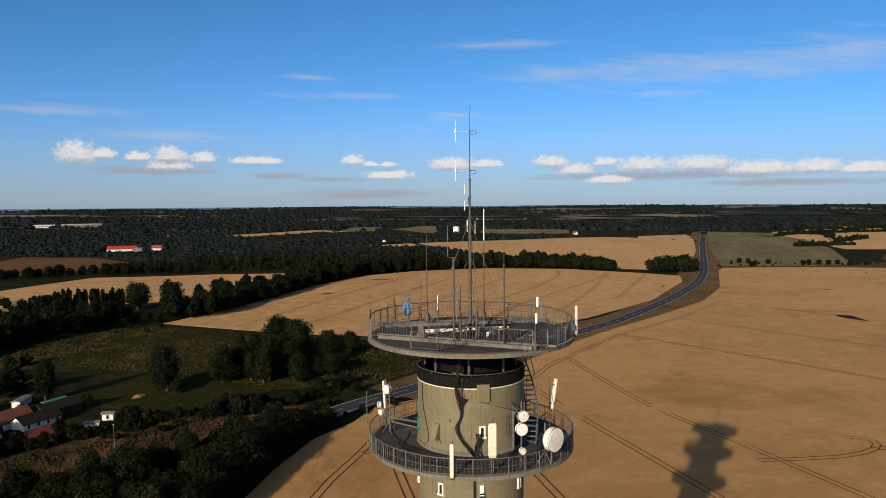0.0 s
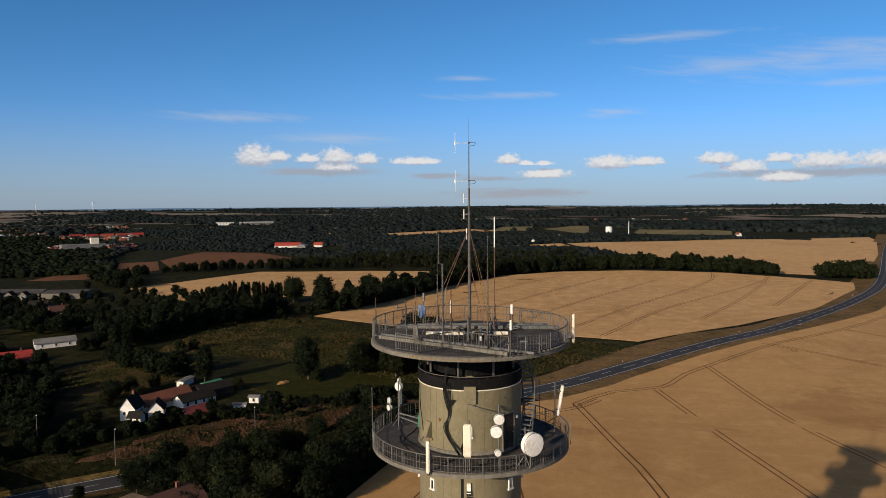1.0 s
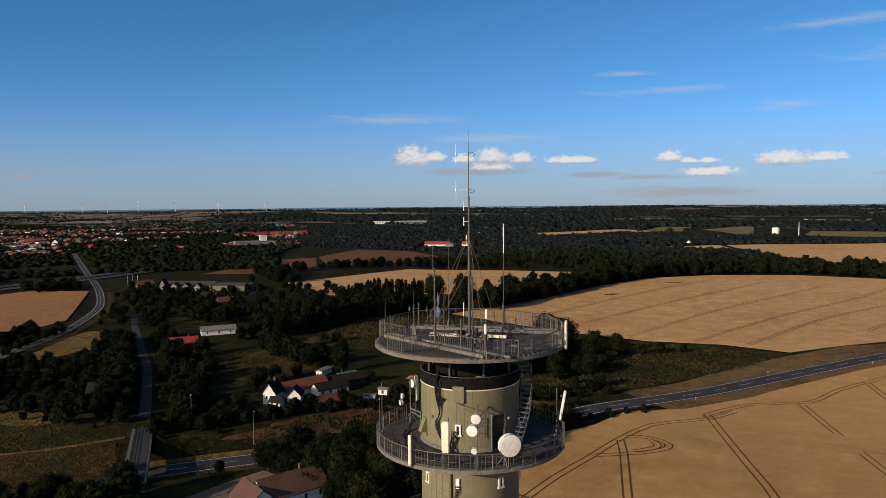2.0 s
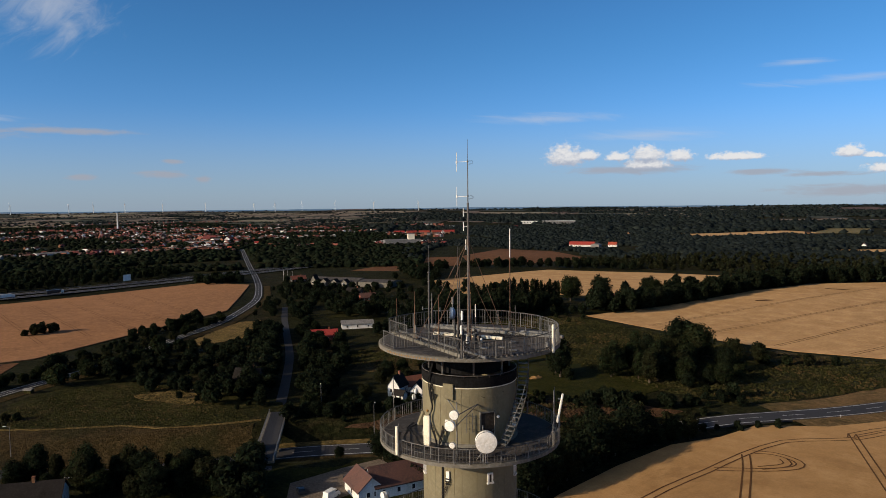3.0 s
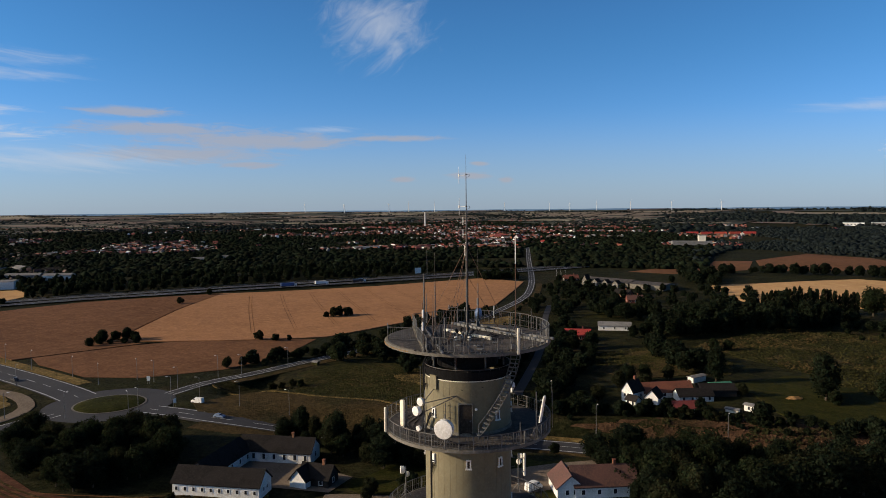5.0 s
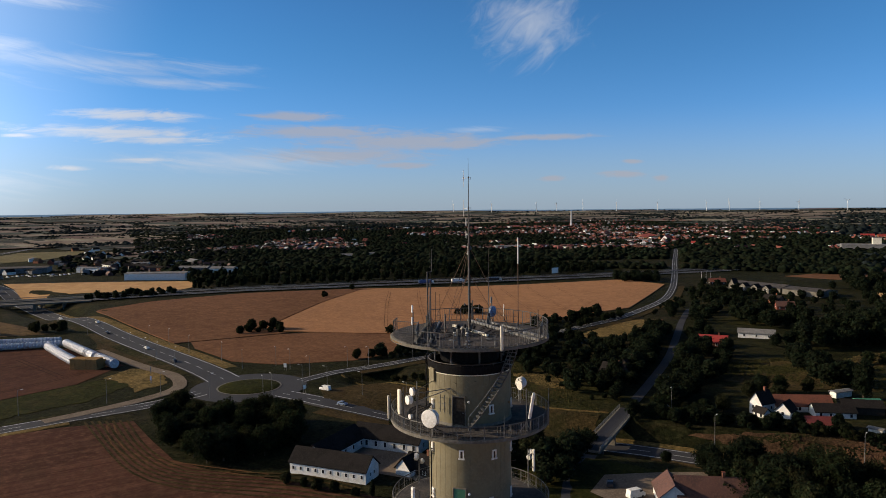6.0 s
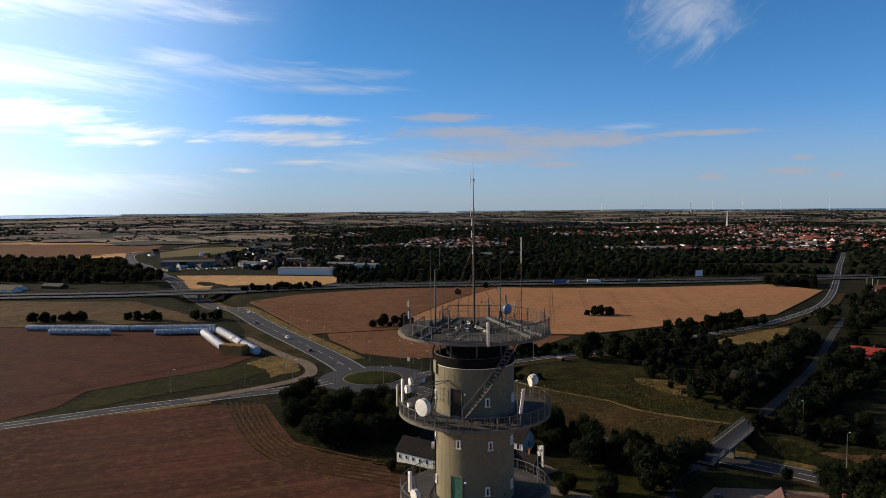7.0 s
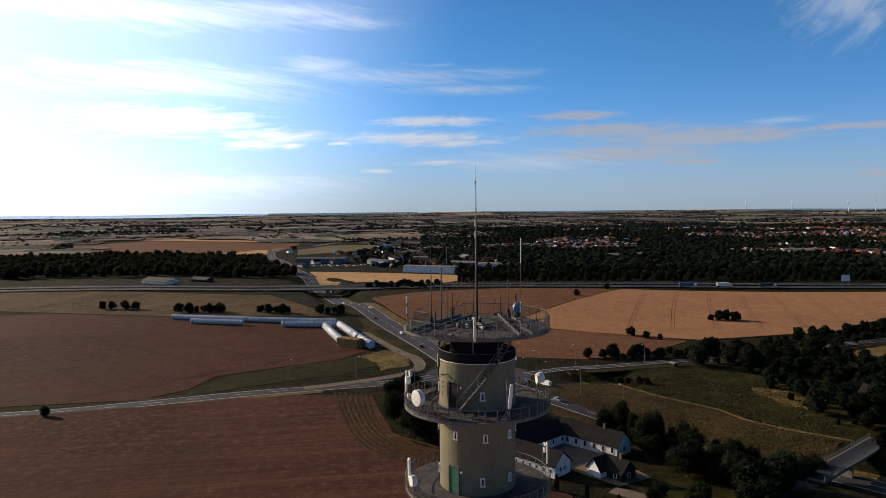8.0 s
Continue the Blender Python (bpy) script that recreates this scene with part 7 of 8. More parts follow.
for z in (65.18, 63.03):
    bm = bmesh.new()
    bar(bm, (0, 0, z), dip * 0.78 + Vector((0, 0, z)), 0.013, 6)
    bar(bm, dip * 0.78 + Vector((0, 0, z - 0.6)), dip * 0.78 + Vector((0, 0, z + 0.6)), 0.016, 6)
    bar(bm, dip * 0.78 + Vector((0, 0, z - 0.09)), dip * 0.78 + Vector((0, 0, z + 0.09)), 0.05, 8)
    part("dipole_aerial", bm, M["white"], mast, "white dipole aerial on a thin arm")
    cable("cable_loop", [tuple(-dip * q + Vector((0, 0, z + h))) for q, h in ((0.03, 0.02), (0.3, 0.04), (0.38, -0.06), (0.28, -0.14), (0.05, -0.16))], 0.012, "cable", mast)
side = Vector((math.cos(radians(200)), math.sin(radians(200)), 0))
for z in (62.05, 61.15):
    bm = bmesh.new()
    bar(bm, side * 0.05 + Vector((0, 0, z)), side * 0.3 + Vector((0, 0, z)), 0.014, 6)
    bar(bm, side * 0.3 + Vector((0, 0, z - 0.27)), side * 0.3 + Vector((0, 0, z + 0.27)), 0.028, 8)
    part("stub_aerial", bm, M["white"], mast, "short white folded aerial")
bm = bmesh.new()
bar(bm, side * 0.15 + Vector((0, 0, 59.7)), side * 0.15 + Vector((0, 0, 60.35)), 0.035, 8)
part("stub_aerial", bm, M["white"], mast)
for zt, foot in ((60.35, (2.1, -2.6)), (60.35, (-2.4, -2.2)), (60.35, (0.6, 3.1)), (58.4, (1.6, -2.4)), (58.4, (-1.9, -1.6)), (58.4, (0.4, 2.5)), (60.35, (-2.4, -0.3))):
    bm = bmesh.new()
    bar(bm, (0, 0, zt), (*foot, 54.2), 0.015, 4)
    part("guy_wire", bm, M["rust"], mast, "thin rust coloured guy wire")


def whip(x, y, top, r=0.03, white=0.0, tripod=False, foot=54.12, thin=None, material="mast", label="slim whip antenna on the platform"):
    """An upright pole or whip on the deck; white: length of a pale upper part; thin: height from which it is a thin rod."""
    mid = top - white if white else (thin or top)
    bm = bmesh.new()
    bar(bm, (x, y, foot), (x, y, mid), r, 8)
    if not white and thin:
        bar(bm, (x, y, mid), (x, y, top), 0.012, 6, 0.008)
    for z in np.arange(foot + 0.5, mid, 0.55):
        bar(bm, (x, y, z - 0.02), (x, y, z + 0.02), r * 1.5, 8)
    ob = part("antenna_pole", bm, M[material], tower, label)
    if white:
        bm = bmesh.new()
        bar(bm, (x, y, mid), (x, y, top), r * 1.25, 8)
        part("radome", bm, M["white"], ob, "white upper tube")
    if tripod:
        bm = bmesh.new()
        for k in range(3):
            a = radians(120 * k + 20)
            bar(bm, (x, y, foot + 0.75), (x + 0.33 * math.cos(a), y + 0.33 * math.sin(a), foot), 0.02, 5)
        part("tripod", bm, M["galv"], ob)
    cable("feeder", [(x + r + 0.02, y, foot + 1.4), (x + r + 0.03, y + 0.02, foot + 0.5), (x + 0.2, y + 0.12, foot + 0.06), (x * 0.5, y * 0.5, foot + 0.05)], 0.016, "cable", ob)
    return ob


whip(1.65, -3.33, 60.13, 0.035, thin=58.2)
whip(-2.64, -2.12, 57.17, 0.03, thin=56.3, material="rust", label="rust brown whip antenna")
whip(0.89, 3.4, 60.92, 0.028, white=1.9, tripod=True, material="rust", label="tall antenna pole with a white upper tube")
pole = whip(-0.9, -2.84, 58.53, 0.05, label="stout pole with a side arm and a thin whip")
bm = bmesh.new()
bar(bm, (-0.9, -2.84, 58.5), (-1.2, -2.43, 58.5), 0.014, 6)
bar(bm, (-1.2, -2.43, 58.5), (-1.2, -2.43, 60.12), 0.018, 6, 0.01)
part("side_whip", bm, M["galv"], pole)
bm = bmesh.new()
bar(bm, (-0.9, -2.84, 56.8), (-0.75, -2.75, 56.8), 0.014, 6)
bar(bm, (-0.75, -2.75, 55.2), (-0.75, -2.75, 57.2), 0.022, 6)
part("side_whip", bm, M["galv"], pole)
whip(-2.5, 2.4, 59.95, 0.032, tripod=True, thin=57.4)
whip(-0.55, -2.35, 57.1, 0.024, material="rust", label="rust brown whip antenna")
whip(-1.9, 3.4, 55.75, 0.026, white=0.9, label="short pale whip antenna")
whip(0.3, -1.9, 55.6, 0.055, label="short stout cable post")
whip(2.2, 2.0, 55.2, 0.026, label="short thin post")
whip(0.1, 5.3, 55.6, 0.024, label="short thin post on the rim")
p_e = whip(-4.37, 1.73, 55.83, 0.045, label="short pole with two side arms")
bm = bmesh.new()
bar(bm, (-4.37, 1.73, 55.45), (-4.75, 1.2, 55.45), 0.018, 6)
bar(bm, (-4.37, 1.73, 55.3), (-3.95, 2.1, 55.3), 0.018, 6)
bar(bm, (-4.75, 1.2, 55.36), (-4.75, 1.2, 55.6), 0.05, 8)
bar(bm, (-3.95, 2.1, 55.2), (-3.95, 2.1, 55.5), 0.03, 8)
part("side_arm", bm, M["galv"], p_e)
whip(-5.5, -0.6, 56.3, 0.016, material="rust", label="thin rod on the rim")
whip(1.75, -3.0, 55.35, 0.06, label="short stout cable post")
# pale sector panel stack on the near rim
stack = whip(3.07, -4.91, 56.3, 0.035, label="pole with two small white panel antennas")
for z, h2, o in ((55.7, 0.52, 0.0), (56.5, 0.5, 0.05)):
    bm = bmesh.new()
    block(bm, (3.1 + o, -4.98, z), (0.12, 0.1, h2), Matrix.Rotation(radians(0.1), 3, "X"), 0.03)
    part("panel_antenna", bm, M["white"], stack, "small white panel antenna")
bm = bmesh.new()
bar(bm, (3.07, -4.91, 54.9), (2.3, -4.2, 54.15), 0.02, 5)
bar(bm, (3.07, -4.91, 54.9), (3.9, -3.7, 54.15), 0.02, 5)
bar(bm, (3.07, -4.91, 55.2), (1.8, -4.1, 54.15), 0.016, 5)
part("brace", bm, M["rail"], stack)
# equipment clutter in the middle of the deck
for k in range(9):
    a = radians(30 + 40 * k)
    x, y = 0.9 + 0.55 * math.cos(a), -0.9 + 0.5 * math.sin(a)
    bm = bmesh.new()
    block(bm, (x, y, 54.26 + 0.05 * (k % 3)), (0.2, 0.14 + 0.05 * (k % 2), 0.26 + 0.1 * (k % 3)), Matrix.Rotation(a, 3, "Z"), 0.02)
    part("junction_box", bm, M["rail" if k % 3 else "white"], tower)
for k in range(12):
    r = random.Random(k)
    x, y = r.uniform(-1.6, 2.4), r.uniform(-2.6, 2.2)
    cable("deck_cable", [(x, y, 54.16), (x + r.uniform(-0.6, 0.6), y + r.uniform(-0.4, 0.4), 54.3 + r.uniform(0, 0.25)), (x + r.uniform(-1.2, 1.2), y + r.uniform(-0.9, 0.9), 54.2), (x + r.uniform(-1.8, 1.8), y + r.uniform(-1.2, 1.2), 54.15)], 0.02, "cable", tower)
for k, (x, y) in enumerate(((3.3, -1.2), (2.6, -2.1), (4.3, -1.6), (3.0, 0.4))):
    bm = bmesh.new()
    block(bm, (x, y, 54.16), (0.42, 0.3, 0.05), Matrix.Rotation(radians(20 * k), 3, "Z"), 0.01)
    part("deck_plate", bm, M["galv"], tower, "flat pale metal plate on the deck")


def drum(az, r, z, face, radius, depth, material="white", rim=True, tilt=0.0, name="dish_antenna", label="round white microwave dish antenna", back=0.6, at=None):
    """A round dish: flat skin, short drum with a rolled rim, and a tapered back."""
    c = at if at is not None else on(az, r, z)
    bm = bmesh.new()
    prof = [(0.001, depth * 0.5 + 0.02), (radius * 0.7, depth * 0.5 + 0.015), (radius * 0.97, depth * 0.5), (radius, depth * 0.44), (radius, -depth * 0.25), (radius * 0.97, -depth * 0.3), (radius * back, -depth * 0.62), (0.1, -depth * 0.72), (0.001, -depth * 0.72)]
    n = 36
    rings = [[bm.verts.new((q * math.cos(2 * math.pi * k / n), q * math.sin(2 * math.pi * k / n), h)) for k in range(n)] for q, h in prof]
    for lo, hi in zip(rings, rings[1:]):
        for k in range(n):
            bm.faces.new((lo[k], lo[(k + 1) % n], hi[(k + 1) % n], hi[k]))
    bmesh.ops.recalc_face_normals(bm, faces=bm.faces[:])
    m = Matrix.Translation(c) @ Matrix.Rotation(radians(face), 4, "Z") @ Matrix.Rotation(radians(90 - tilt), 4, "Y")
    bm.transform(m)
    for f in bm.faces:
        f.smooth = False
    ob = part(name, bm, M[material], tower, label)
    if rim:
        bm = bmesh.new()
        ringp = [m @ Vector((radius * 1.01 * math.cos(2 * math.pi * k / 36), radius * 1.01 * math.sin(2 * math.pi * k / 36), depth * 0.42)) for k in range(37)]
        for a, b in zip(ringp, ringp[1:]):
            bar(bm, a, b, 0.018, 5)
        part("rim", bm, M["galv"], ob)
    return ob


def post(az, r, lo, hi, rad=0.04, base=True, label="galvanised antenna post"):
    bm = bmesh.new()
    bar(bm, on(az, r, lo), on(az, r, hi), rad, 8)
    if base:
        c = on(az, r, lo)
        for k in range(3):
            a = radians(120 * k + az)
            bar(bm, c + Vector((0, 0, 0.6)), c + Vector((0.42 * math.cos(a), 0.42 * math.sin(a), 0)), 0.022, 5)
    return part("antenna_post", bm, M["galv"], tower, label)


def panel(az, r, z0, z1, wide, deep, face, material="cream", lean=0.0, label="tall cream sector panel antenna"):
    """A sector panel: rounded box with end caps and brackets, leaning outwards by lean metres at the top."""
    c0, c1 = on(az, r, z0), on(az, r + lean, z1)
    d = c1 - c0
    m = Matrix.Translation((c0 + c1) / 2) @ Matrix.Rotation(radians(face), 4, "Z") @ Matrix.Rotation(math.atan2(lean, z1 - z0), 4, "Y")
    bm = bmesh.new()
    block(bm, (0, 0, 0), (deep, wide, d.length), None, min(wide, deep) * 0.28)
    for s in (-1, 1):
        block(bm, (0, 0, s * (d.length / 2 + 0.02)), (deep * 0.8, wide * 0.85, 0.05), None, 0.01)
    bm.transform(m)
    ob = part("panel_antenna", bm, M[material], tower, label)
    bm = bmesh.new()
    for s in (-0.32, 0.32):
        block(bm, (-deep / 2 - 0.09, 0, s * d.length), (0.18, 0.09, 0.07), None, 0.01)
    bm.transform(m)
    part("bracket", bm, M["galv"], ob)
    for k in range(2):
        p = m @ Vector((-deep * 0.2, (k - 0.5) * wide * 0.5, -d.length / 2))
        cable("feeder", [tuple(p), tuple(p + Vector((0, 0, -0.12))), tuple(on(az, r - 0.25, z0 - 0.2)), tuple(on(az + 4 + 3 * k, r - 0.7, max(48.18 if z0 > 46 and z0 < 53 else z0 - 0.3, z0 - 0.7)))], 0.014, "cable", ob)
    return ob


# antennas of the upper balcony
FL = 48.14
post(-46, 5.3, FL, 50.2)
drum(-45, 5.72, 49.42, -47, 0.60, 0.46, back=0.75)
post(-62, 5.15, FL, 51.5, 0.035, False)
drum(-63, 5.45, 50.85, -72, 0.27, 0.2)
drum(-65, 5.6, 50.28, -74, 0.30, 0.3, back=0.8)
drum(-64, 5.55, 49.16, -68, 0.17, 0.2, back=0.8)
for a, b in (((-80, R, 50.95), (-62, 5.15, 50.9)), ((-45, R, 50.75), (-62, 5.15, 50.7)), ((-45, R, 50.72), (-62, 5.15, 50.15))):
    bm = bmesh.new()
    bar(bm, on(*a), on(*b), 0.028, 6)
    part("strut", bm, M["galv"], tower, "steel strut from the wall to a post")
post(-79, 5.25, FL, 50.8, 0.035, False)
panel(-80, 5.5, 49.02, 50.62, 0.42, 0.17, -80)
panel(-100, 5.86, 48.15, 49.72, 0.2, 0.15, -100)
post(-100, 5.72, 47.95, 49.9, 0.03, False)
post(27, 5.28, FL, 51.0, 0.035)
panel(28, 5.5, 49.05, 50.75, 0.26, 0.14, 30, "white", 0.32, "white sector panel antenna leaning outwards")
post(168, 4.75, FL, 51.0, 0.04)
panel(152, 5.72, 49.1, 50.65, 0.26, 0.14, 155, "white", 0.1, "tall white sector panel antenna")
post(155, 5.5, FL, 50.9, 0.035)
drum(160, 5.15, 50.45, -120, 0.27, 0.26)
drum(170, 5.3, 49.75, 200, 0.2, 0.2)
drum(174, 5.1, 49.45, 230, 0.18, 0.2)
bm = bmesh.new()
for a, b in (((168, 4.75, 49.0), (178, 2.95, 49.0)), ((168, 4.75, 49.0), (155, 5.5, 49.0)), ((165, 4.9, 48.7), (-178, 3.0, 48.75))):
    bar(bm, on(*a), on(*b), 0.05, 6)
part("support_frame", bm, M["galv"], tower, "white steel support frame for antennas")
post(115, 5.2, FL, 49.9, 0.05)
drum(115, 5.45, 49.55, 125, 0.42, 0.42, back=0.85)
drum(112, 5.1, 49.45, -75, 0.36, 0.18)
for az, top in ((-172, 51.0), (52, 50.6), (4, 49.6)):
    bm = bmesh.new()
    bar(bm, on(az, RD + 0.1, 48.0), on(az, RD + 0.1, top), 0.022, 6)
    part("rim_rod", bm, M["galv"], tower, "thin rod antenna on the rim")
# antennas of the lower balcony
panel(-61, 5.7, 43.0, 44.4, 0.3, 0.2, -60, "white", 0.0, "white sector panel antenna")
post(-58, 5.4, 41.74, 44.2)
drum(-54, 5.7, 42.95, -58, 0.42, 0.4)
drum(-150, 5.6, 43.7, -110, 0.28, 0.3)
post(-150, 5.3, 41.74, 44.0)
drum(-156, 5.6, 43.2, -120, 0.2, 0.22)
post(105, 5.3, 41.74, 44.6)
drum(104, 5.5, 44.4, -60, 0.18, 0.2)
drum(106, 5.5, 43.9, -60, 0.2, 0.2)
panel(101, 5.55, 43.0, 44.6, 0.22, 0.14, 100, "white", 0.0, "slim white panel antenna")

# top platform rim: large pale panel and the blue dish
panel(2, 5.9, 53.95, 55.5, 0.2, 0.14, 2)
bm = bmesh.new()
bar(bm, on(2, 5.66, 53.9), on(2, 5.66, 55.5), 0.03, 8)
block(bm, on(-1, 5.7, 54.4), (0.18, 0.2, 0.3), Matrix.Rotation(radians(2), 3, "Z"), 0.02)
part("panel_mount", bm, M["galv"], tower, "steel mount with a small box")
drum(0, 0, 0, 215, 0.42, 0.3, "blue", at=Vector((-3.7, 3.15, 54.98)), label="blue and white dish antenna on a short post")
bm = bmesh.new()
bar(bm, (-3.6, 3.05, 54.1), (-3.6, 3.05, 56.1), 0.035, 8)
block(bm, (-3.55, 3.0, 55.9), (0.13, 0.13, 0.5), None, 0.02)
part("dish_post", bm, M["galv"], tower)


# openings of the shaft
def shaft_window(az, z, green=False):
    c = on(az, R + 0.02, z)
    return window_part(tower, c.x, c.y, c.z, 0.34, 0.66, az + 90, "green_tin" if green else "white")


for az, z in ((-79.5, 49.4), (-30, 46.2), (15, 46.1), (11, 49.27), (-123, 46.2), (10.5, 42.8), (58, 46.1), (100, 46.1), (-168, 46.2), (145, 46.2), (-30, 40.0), (15, 39.4), (58, 42.8), (62, 49.2), (-79.5, 43.0), (-123, 40.0)):
    shaft_window(az, z)
shaft_window(-163, 49.25, True)


def shaft_door(az, z0, material):
    """A steel door leaf in a frame that follows the wall."""
    m = Matrix.Translation(on(az, R - 0.01, z0 + 1.04)) @ Matrix.Rotation(radians(az), 4, "Z")
    bm = bmesh.new()
    block(bm, (0, 0, 0), (0.1, 0.82, 2.02), None, 0.01)
    bm.transform(m)
    leaf = part("door", bm, M[material], tower, "dark steel door to the balcony")
    bm = bmesh.new()
    for mid, size in (((0.02, 0.45, 0), (0.14, 0.07, 2.12)), ((0.02, -0.45, 0), (0.14, 0.07, 2.12)), ((0.02, 0, 1.05), (0.14, 0.96, 0.08))):
        block(bm, mid, size, None, 0.008)
    bm.transform(m)
    part("door_frame", bm, M["concrete"], leaf)
    bm = bmesh.new()
    block(bm, (0.09, 0.3, -0.05), (0.06, 0.12, 0.04), None, 0.01)
    bm.transform(m)
    part("handle", bm, M["galv"], leaf)
    lamp_at = on(az + 13, R + 0.09, z0 + 1.75)
    bm = bmesh.new()
    bmesh.ops.create_uvsphere(bm, u_segments=12, v_segments=8, radius=0.09, matrix=Matrix.Translation(lamp_at))
    bar(bm, on(az + 13, R - 0.02, z0 + 1.75), lamp_at, 0.03, 6)
    part("wall_lamp", bm, M["white"], tower, "small white bulkhead lamp")


shaft_door(-33, 48.14, "darkwood")
shaft_door(-33, 41.74, "green_tin")
shaft_door(-33, 35.4, "green_tin")
# wall cabinet, vent hood, lamp, skirting, boxes
bm = bmesh.new()
block(bm, on(-78.5, R + 0.06, 51.47), (0.16, 0.66, 0.92), Matrix.Rotation(radians(-78.5), 3, "Z"), 0.012)
part("wall_cabinet", bm, M["tower"], tower, "khaki steel cabinet high on the wall")
bm = bmesh.new()
m = Matrix.Translation(on(-128, R, 49.3)) @ Matrix.Rotation(radians(-128), 4, "Z")
v = [bm.verts.new(m @ Vector(p)) for p in ((0, -0.2, -0.4), (0, 0.2, -0.4), (0, 0.2, 0.4), (0, -0.2, 0.4), (0.42, -0.2, -0.4), (0.42, 0.2, -0.4), (0.1, 0.2, 0.4), (0.1, -0.2, 0.4))]
for q in ((4, 5, 6, 7), (0, 4, 7, 3), (1, 2, 6, 5), (3, 7, 6, 2), (0, 1, 5, 4), (0, 3, 2, 1)):
    bm.faces.new([v[i] for i in q])
bmesh.ops.recalc_face_normals(bm, faces=bm.faces[:])
part("vent_hood", bm, M["tower"], tower, "sloping khaki vent hood on the wall")
for az, z in ((-113, 49.95), (-124, 48.75), (40, 42.3), (48, 49.4)):
    bm = bmesh.new()
    bmesh.ops.create_uvsphere(bm, u_segments=12, v_segments=8, radius=0.08, matrix=Matrix.Translation(on(az, R + 0.05, z)))
    part("wall_lamp", bm, M["straw"], tower, "small round wall fitting")
part("skirting", lathe(bmesh.new(), [(R - 0.02, 48.1), (R + 0.1, 48.1), (R + 0.05, 48.3), (R - 0.02, 48.34)], 60), M["concrete"], tower, "stained concrete fillet at the foot of the wall")
bm = bmesh.new()
block(bm, on(-80, R + 0.06, 46.3), (0.12, 0.22, 0.62), Matrix.Rotation(radians(-80), 3, "Z"), 0.012)
box_ = part("terminal_box", bm, M["white"], tower, "grey terminal box with cable glands")
for k in range(3):
    bm = bmesh.new()
    block(bm, on(-80, R + 0.14, 46.15 - 0.15 * k), (0.08, 0.26, 0.07), Matrix.Rotation(radians(-80), 3, "Z"), 0.01)
    part("gland", bm, M["cable"], box_)
    cable("lead", [tuple(on(-80 + k - 1, R + 0.12, 46.0 - 0.1 * k)), tuple(on(-83, R + 0.1, 45.6 - 0.15 * k)), tuple(on(-87, R + 0.06, 45.3 - 0.2 * k))], 0.018, "cable", box_)
# aerial frames on the wall
bm = bmesh.new()
for az in (-57, -51):
    bar(bm, on(az, R + 0.3, 49.1), on(az, R + 0.3, 50.3), 0.022, 6)
for z in (49.3, 49.7, 50.1):
    bar(bm, on(-60, R + 0.3, z), on(-48, R + 0.3, z), 0.014, 5)
    bar(bm, on(-54, R - 0.02, z), on(-54, R + 0.3, z), 0.016, 5)
part("wall_aerial", bm, M["rail"], tower, "dark dipole frame on the wall")
for az, z0, z1 in ((-68, 51.6, 50.4), (-66, 51.8, 51.1), (-40, 50.9, 51.3)):
    bm = bmesh.new()
    bar(bm, on(-74, R + 0.05, z0), on(az + 30, R + 0.06, z1), 0.012, 5)
    part("wall_cable", bm, M["cable"], tower)
# the thick cable bundle down the wall
route = [(-103, 2.6, 53.5), (-103, 3.05, 52.5), (-105, 3.07, 51.7), (-101, 3.12, 51.0), (-100, 3.08, 50.3), (-104, 3.08, 49.7), (-100, 3.1, 49.1), (-93, 3.25, 48.6), (-86, 3.6, 48.2)]
for k in range(7):
    r = random.Random(40 + k)
    o = (k - 3) * 0.6
    cable("feeder_cable", [tuple(on(a + o * (1.0 if 1 < i < 4 else 0.45) + r.uniform(-0.8, 0.8), q + r.uniform(0, 0.09), z)) for i, (a, q, z) in enumerate(route)], 0.022, "cable", tower, "black feeder cable")
for k in range(4):
    r = random.Random(60 + k)
    cable("feeder_cable", [tuple(on(-86 + 2 * k, 3.05, 49.35)), tuple(on(-85 + k, 3.25, 49.0)), tuple(on(-86 + r.uniform(-2, 2), 3.3, 48.6)), tuple(on(-84, 3.7, 48.2))], 0.03, "cable", tower)
    cable("feeder_cable", [tuple(on(-102 + k, 3.0, 52.25)), tuple(on(-102.5 + 1.3 * k, 3.12, 51.6)), tuple(on(-104 + 2 * k, 3.12, 51.0)), tuple(on(-100, 3.1, 50.75)), tuple(on(-97 + k, 3.1, 51.2))], 0.022, "cable", tower)
for k in range(5):
    cable("floor_cable", [tuple(on(a, 3.7 + 0.25 * k + 0.2 * math.sin(a / 9 + k), 48.17)) for a in range(-86, -200 + 18 * k, -14)], 0.022, "cable", tower)
    cable("floor_cable", [tuple(on(a, 4.3 + 0.2 * k + 0.15 * math.sin(a / 7 + k), 48.17)) for a in range(-84, -40 + 8 * k, 10)], 0.022, "cable", tower)
for k in range(3):
    cable("down_cable", [tuple(on(-88 + 0.8 * k, R + 0.04, z)) for z in (47.9, 46, 44, 42, 40)], 0.03, "cable", tower)
cable("wall_lead", [tuple(on(a, R + 0.03, z)) for a, z in ((-152, 51.6), (-150, 50.4), (-143, 49.4), (-140, 48.7), (-146, 48.4))], 0.02, "cable", tower)
# rungs up the shaded side
for k in range(14):
    z = 42.4 + 0.62 * k
    if 47.6 < z < 48.5:
        continue
    bm = bmesh.new()
    bar(bm, on(66, R - 0.02, z), on(66, R + 0.3, z), 0.018, 5)
    bar(bm, on(66, R + 0.3, z), on(70, R + 0.3, z), 0.018, 5)
    part("rung", bm, M["rail"], tower)

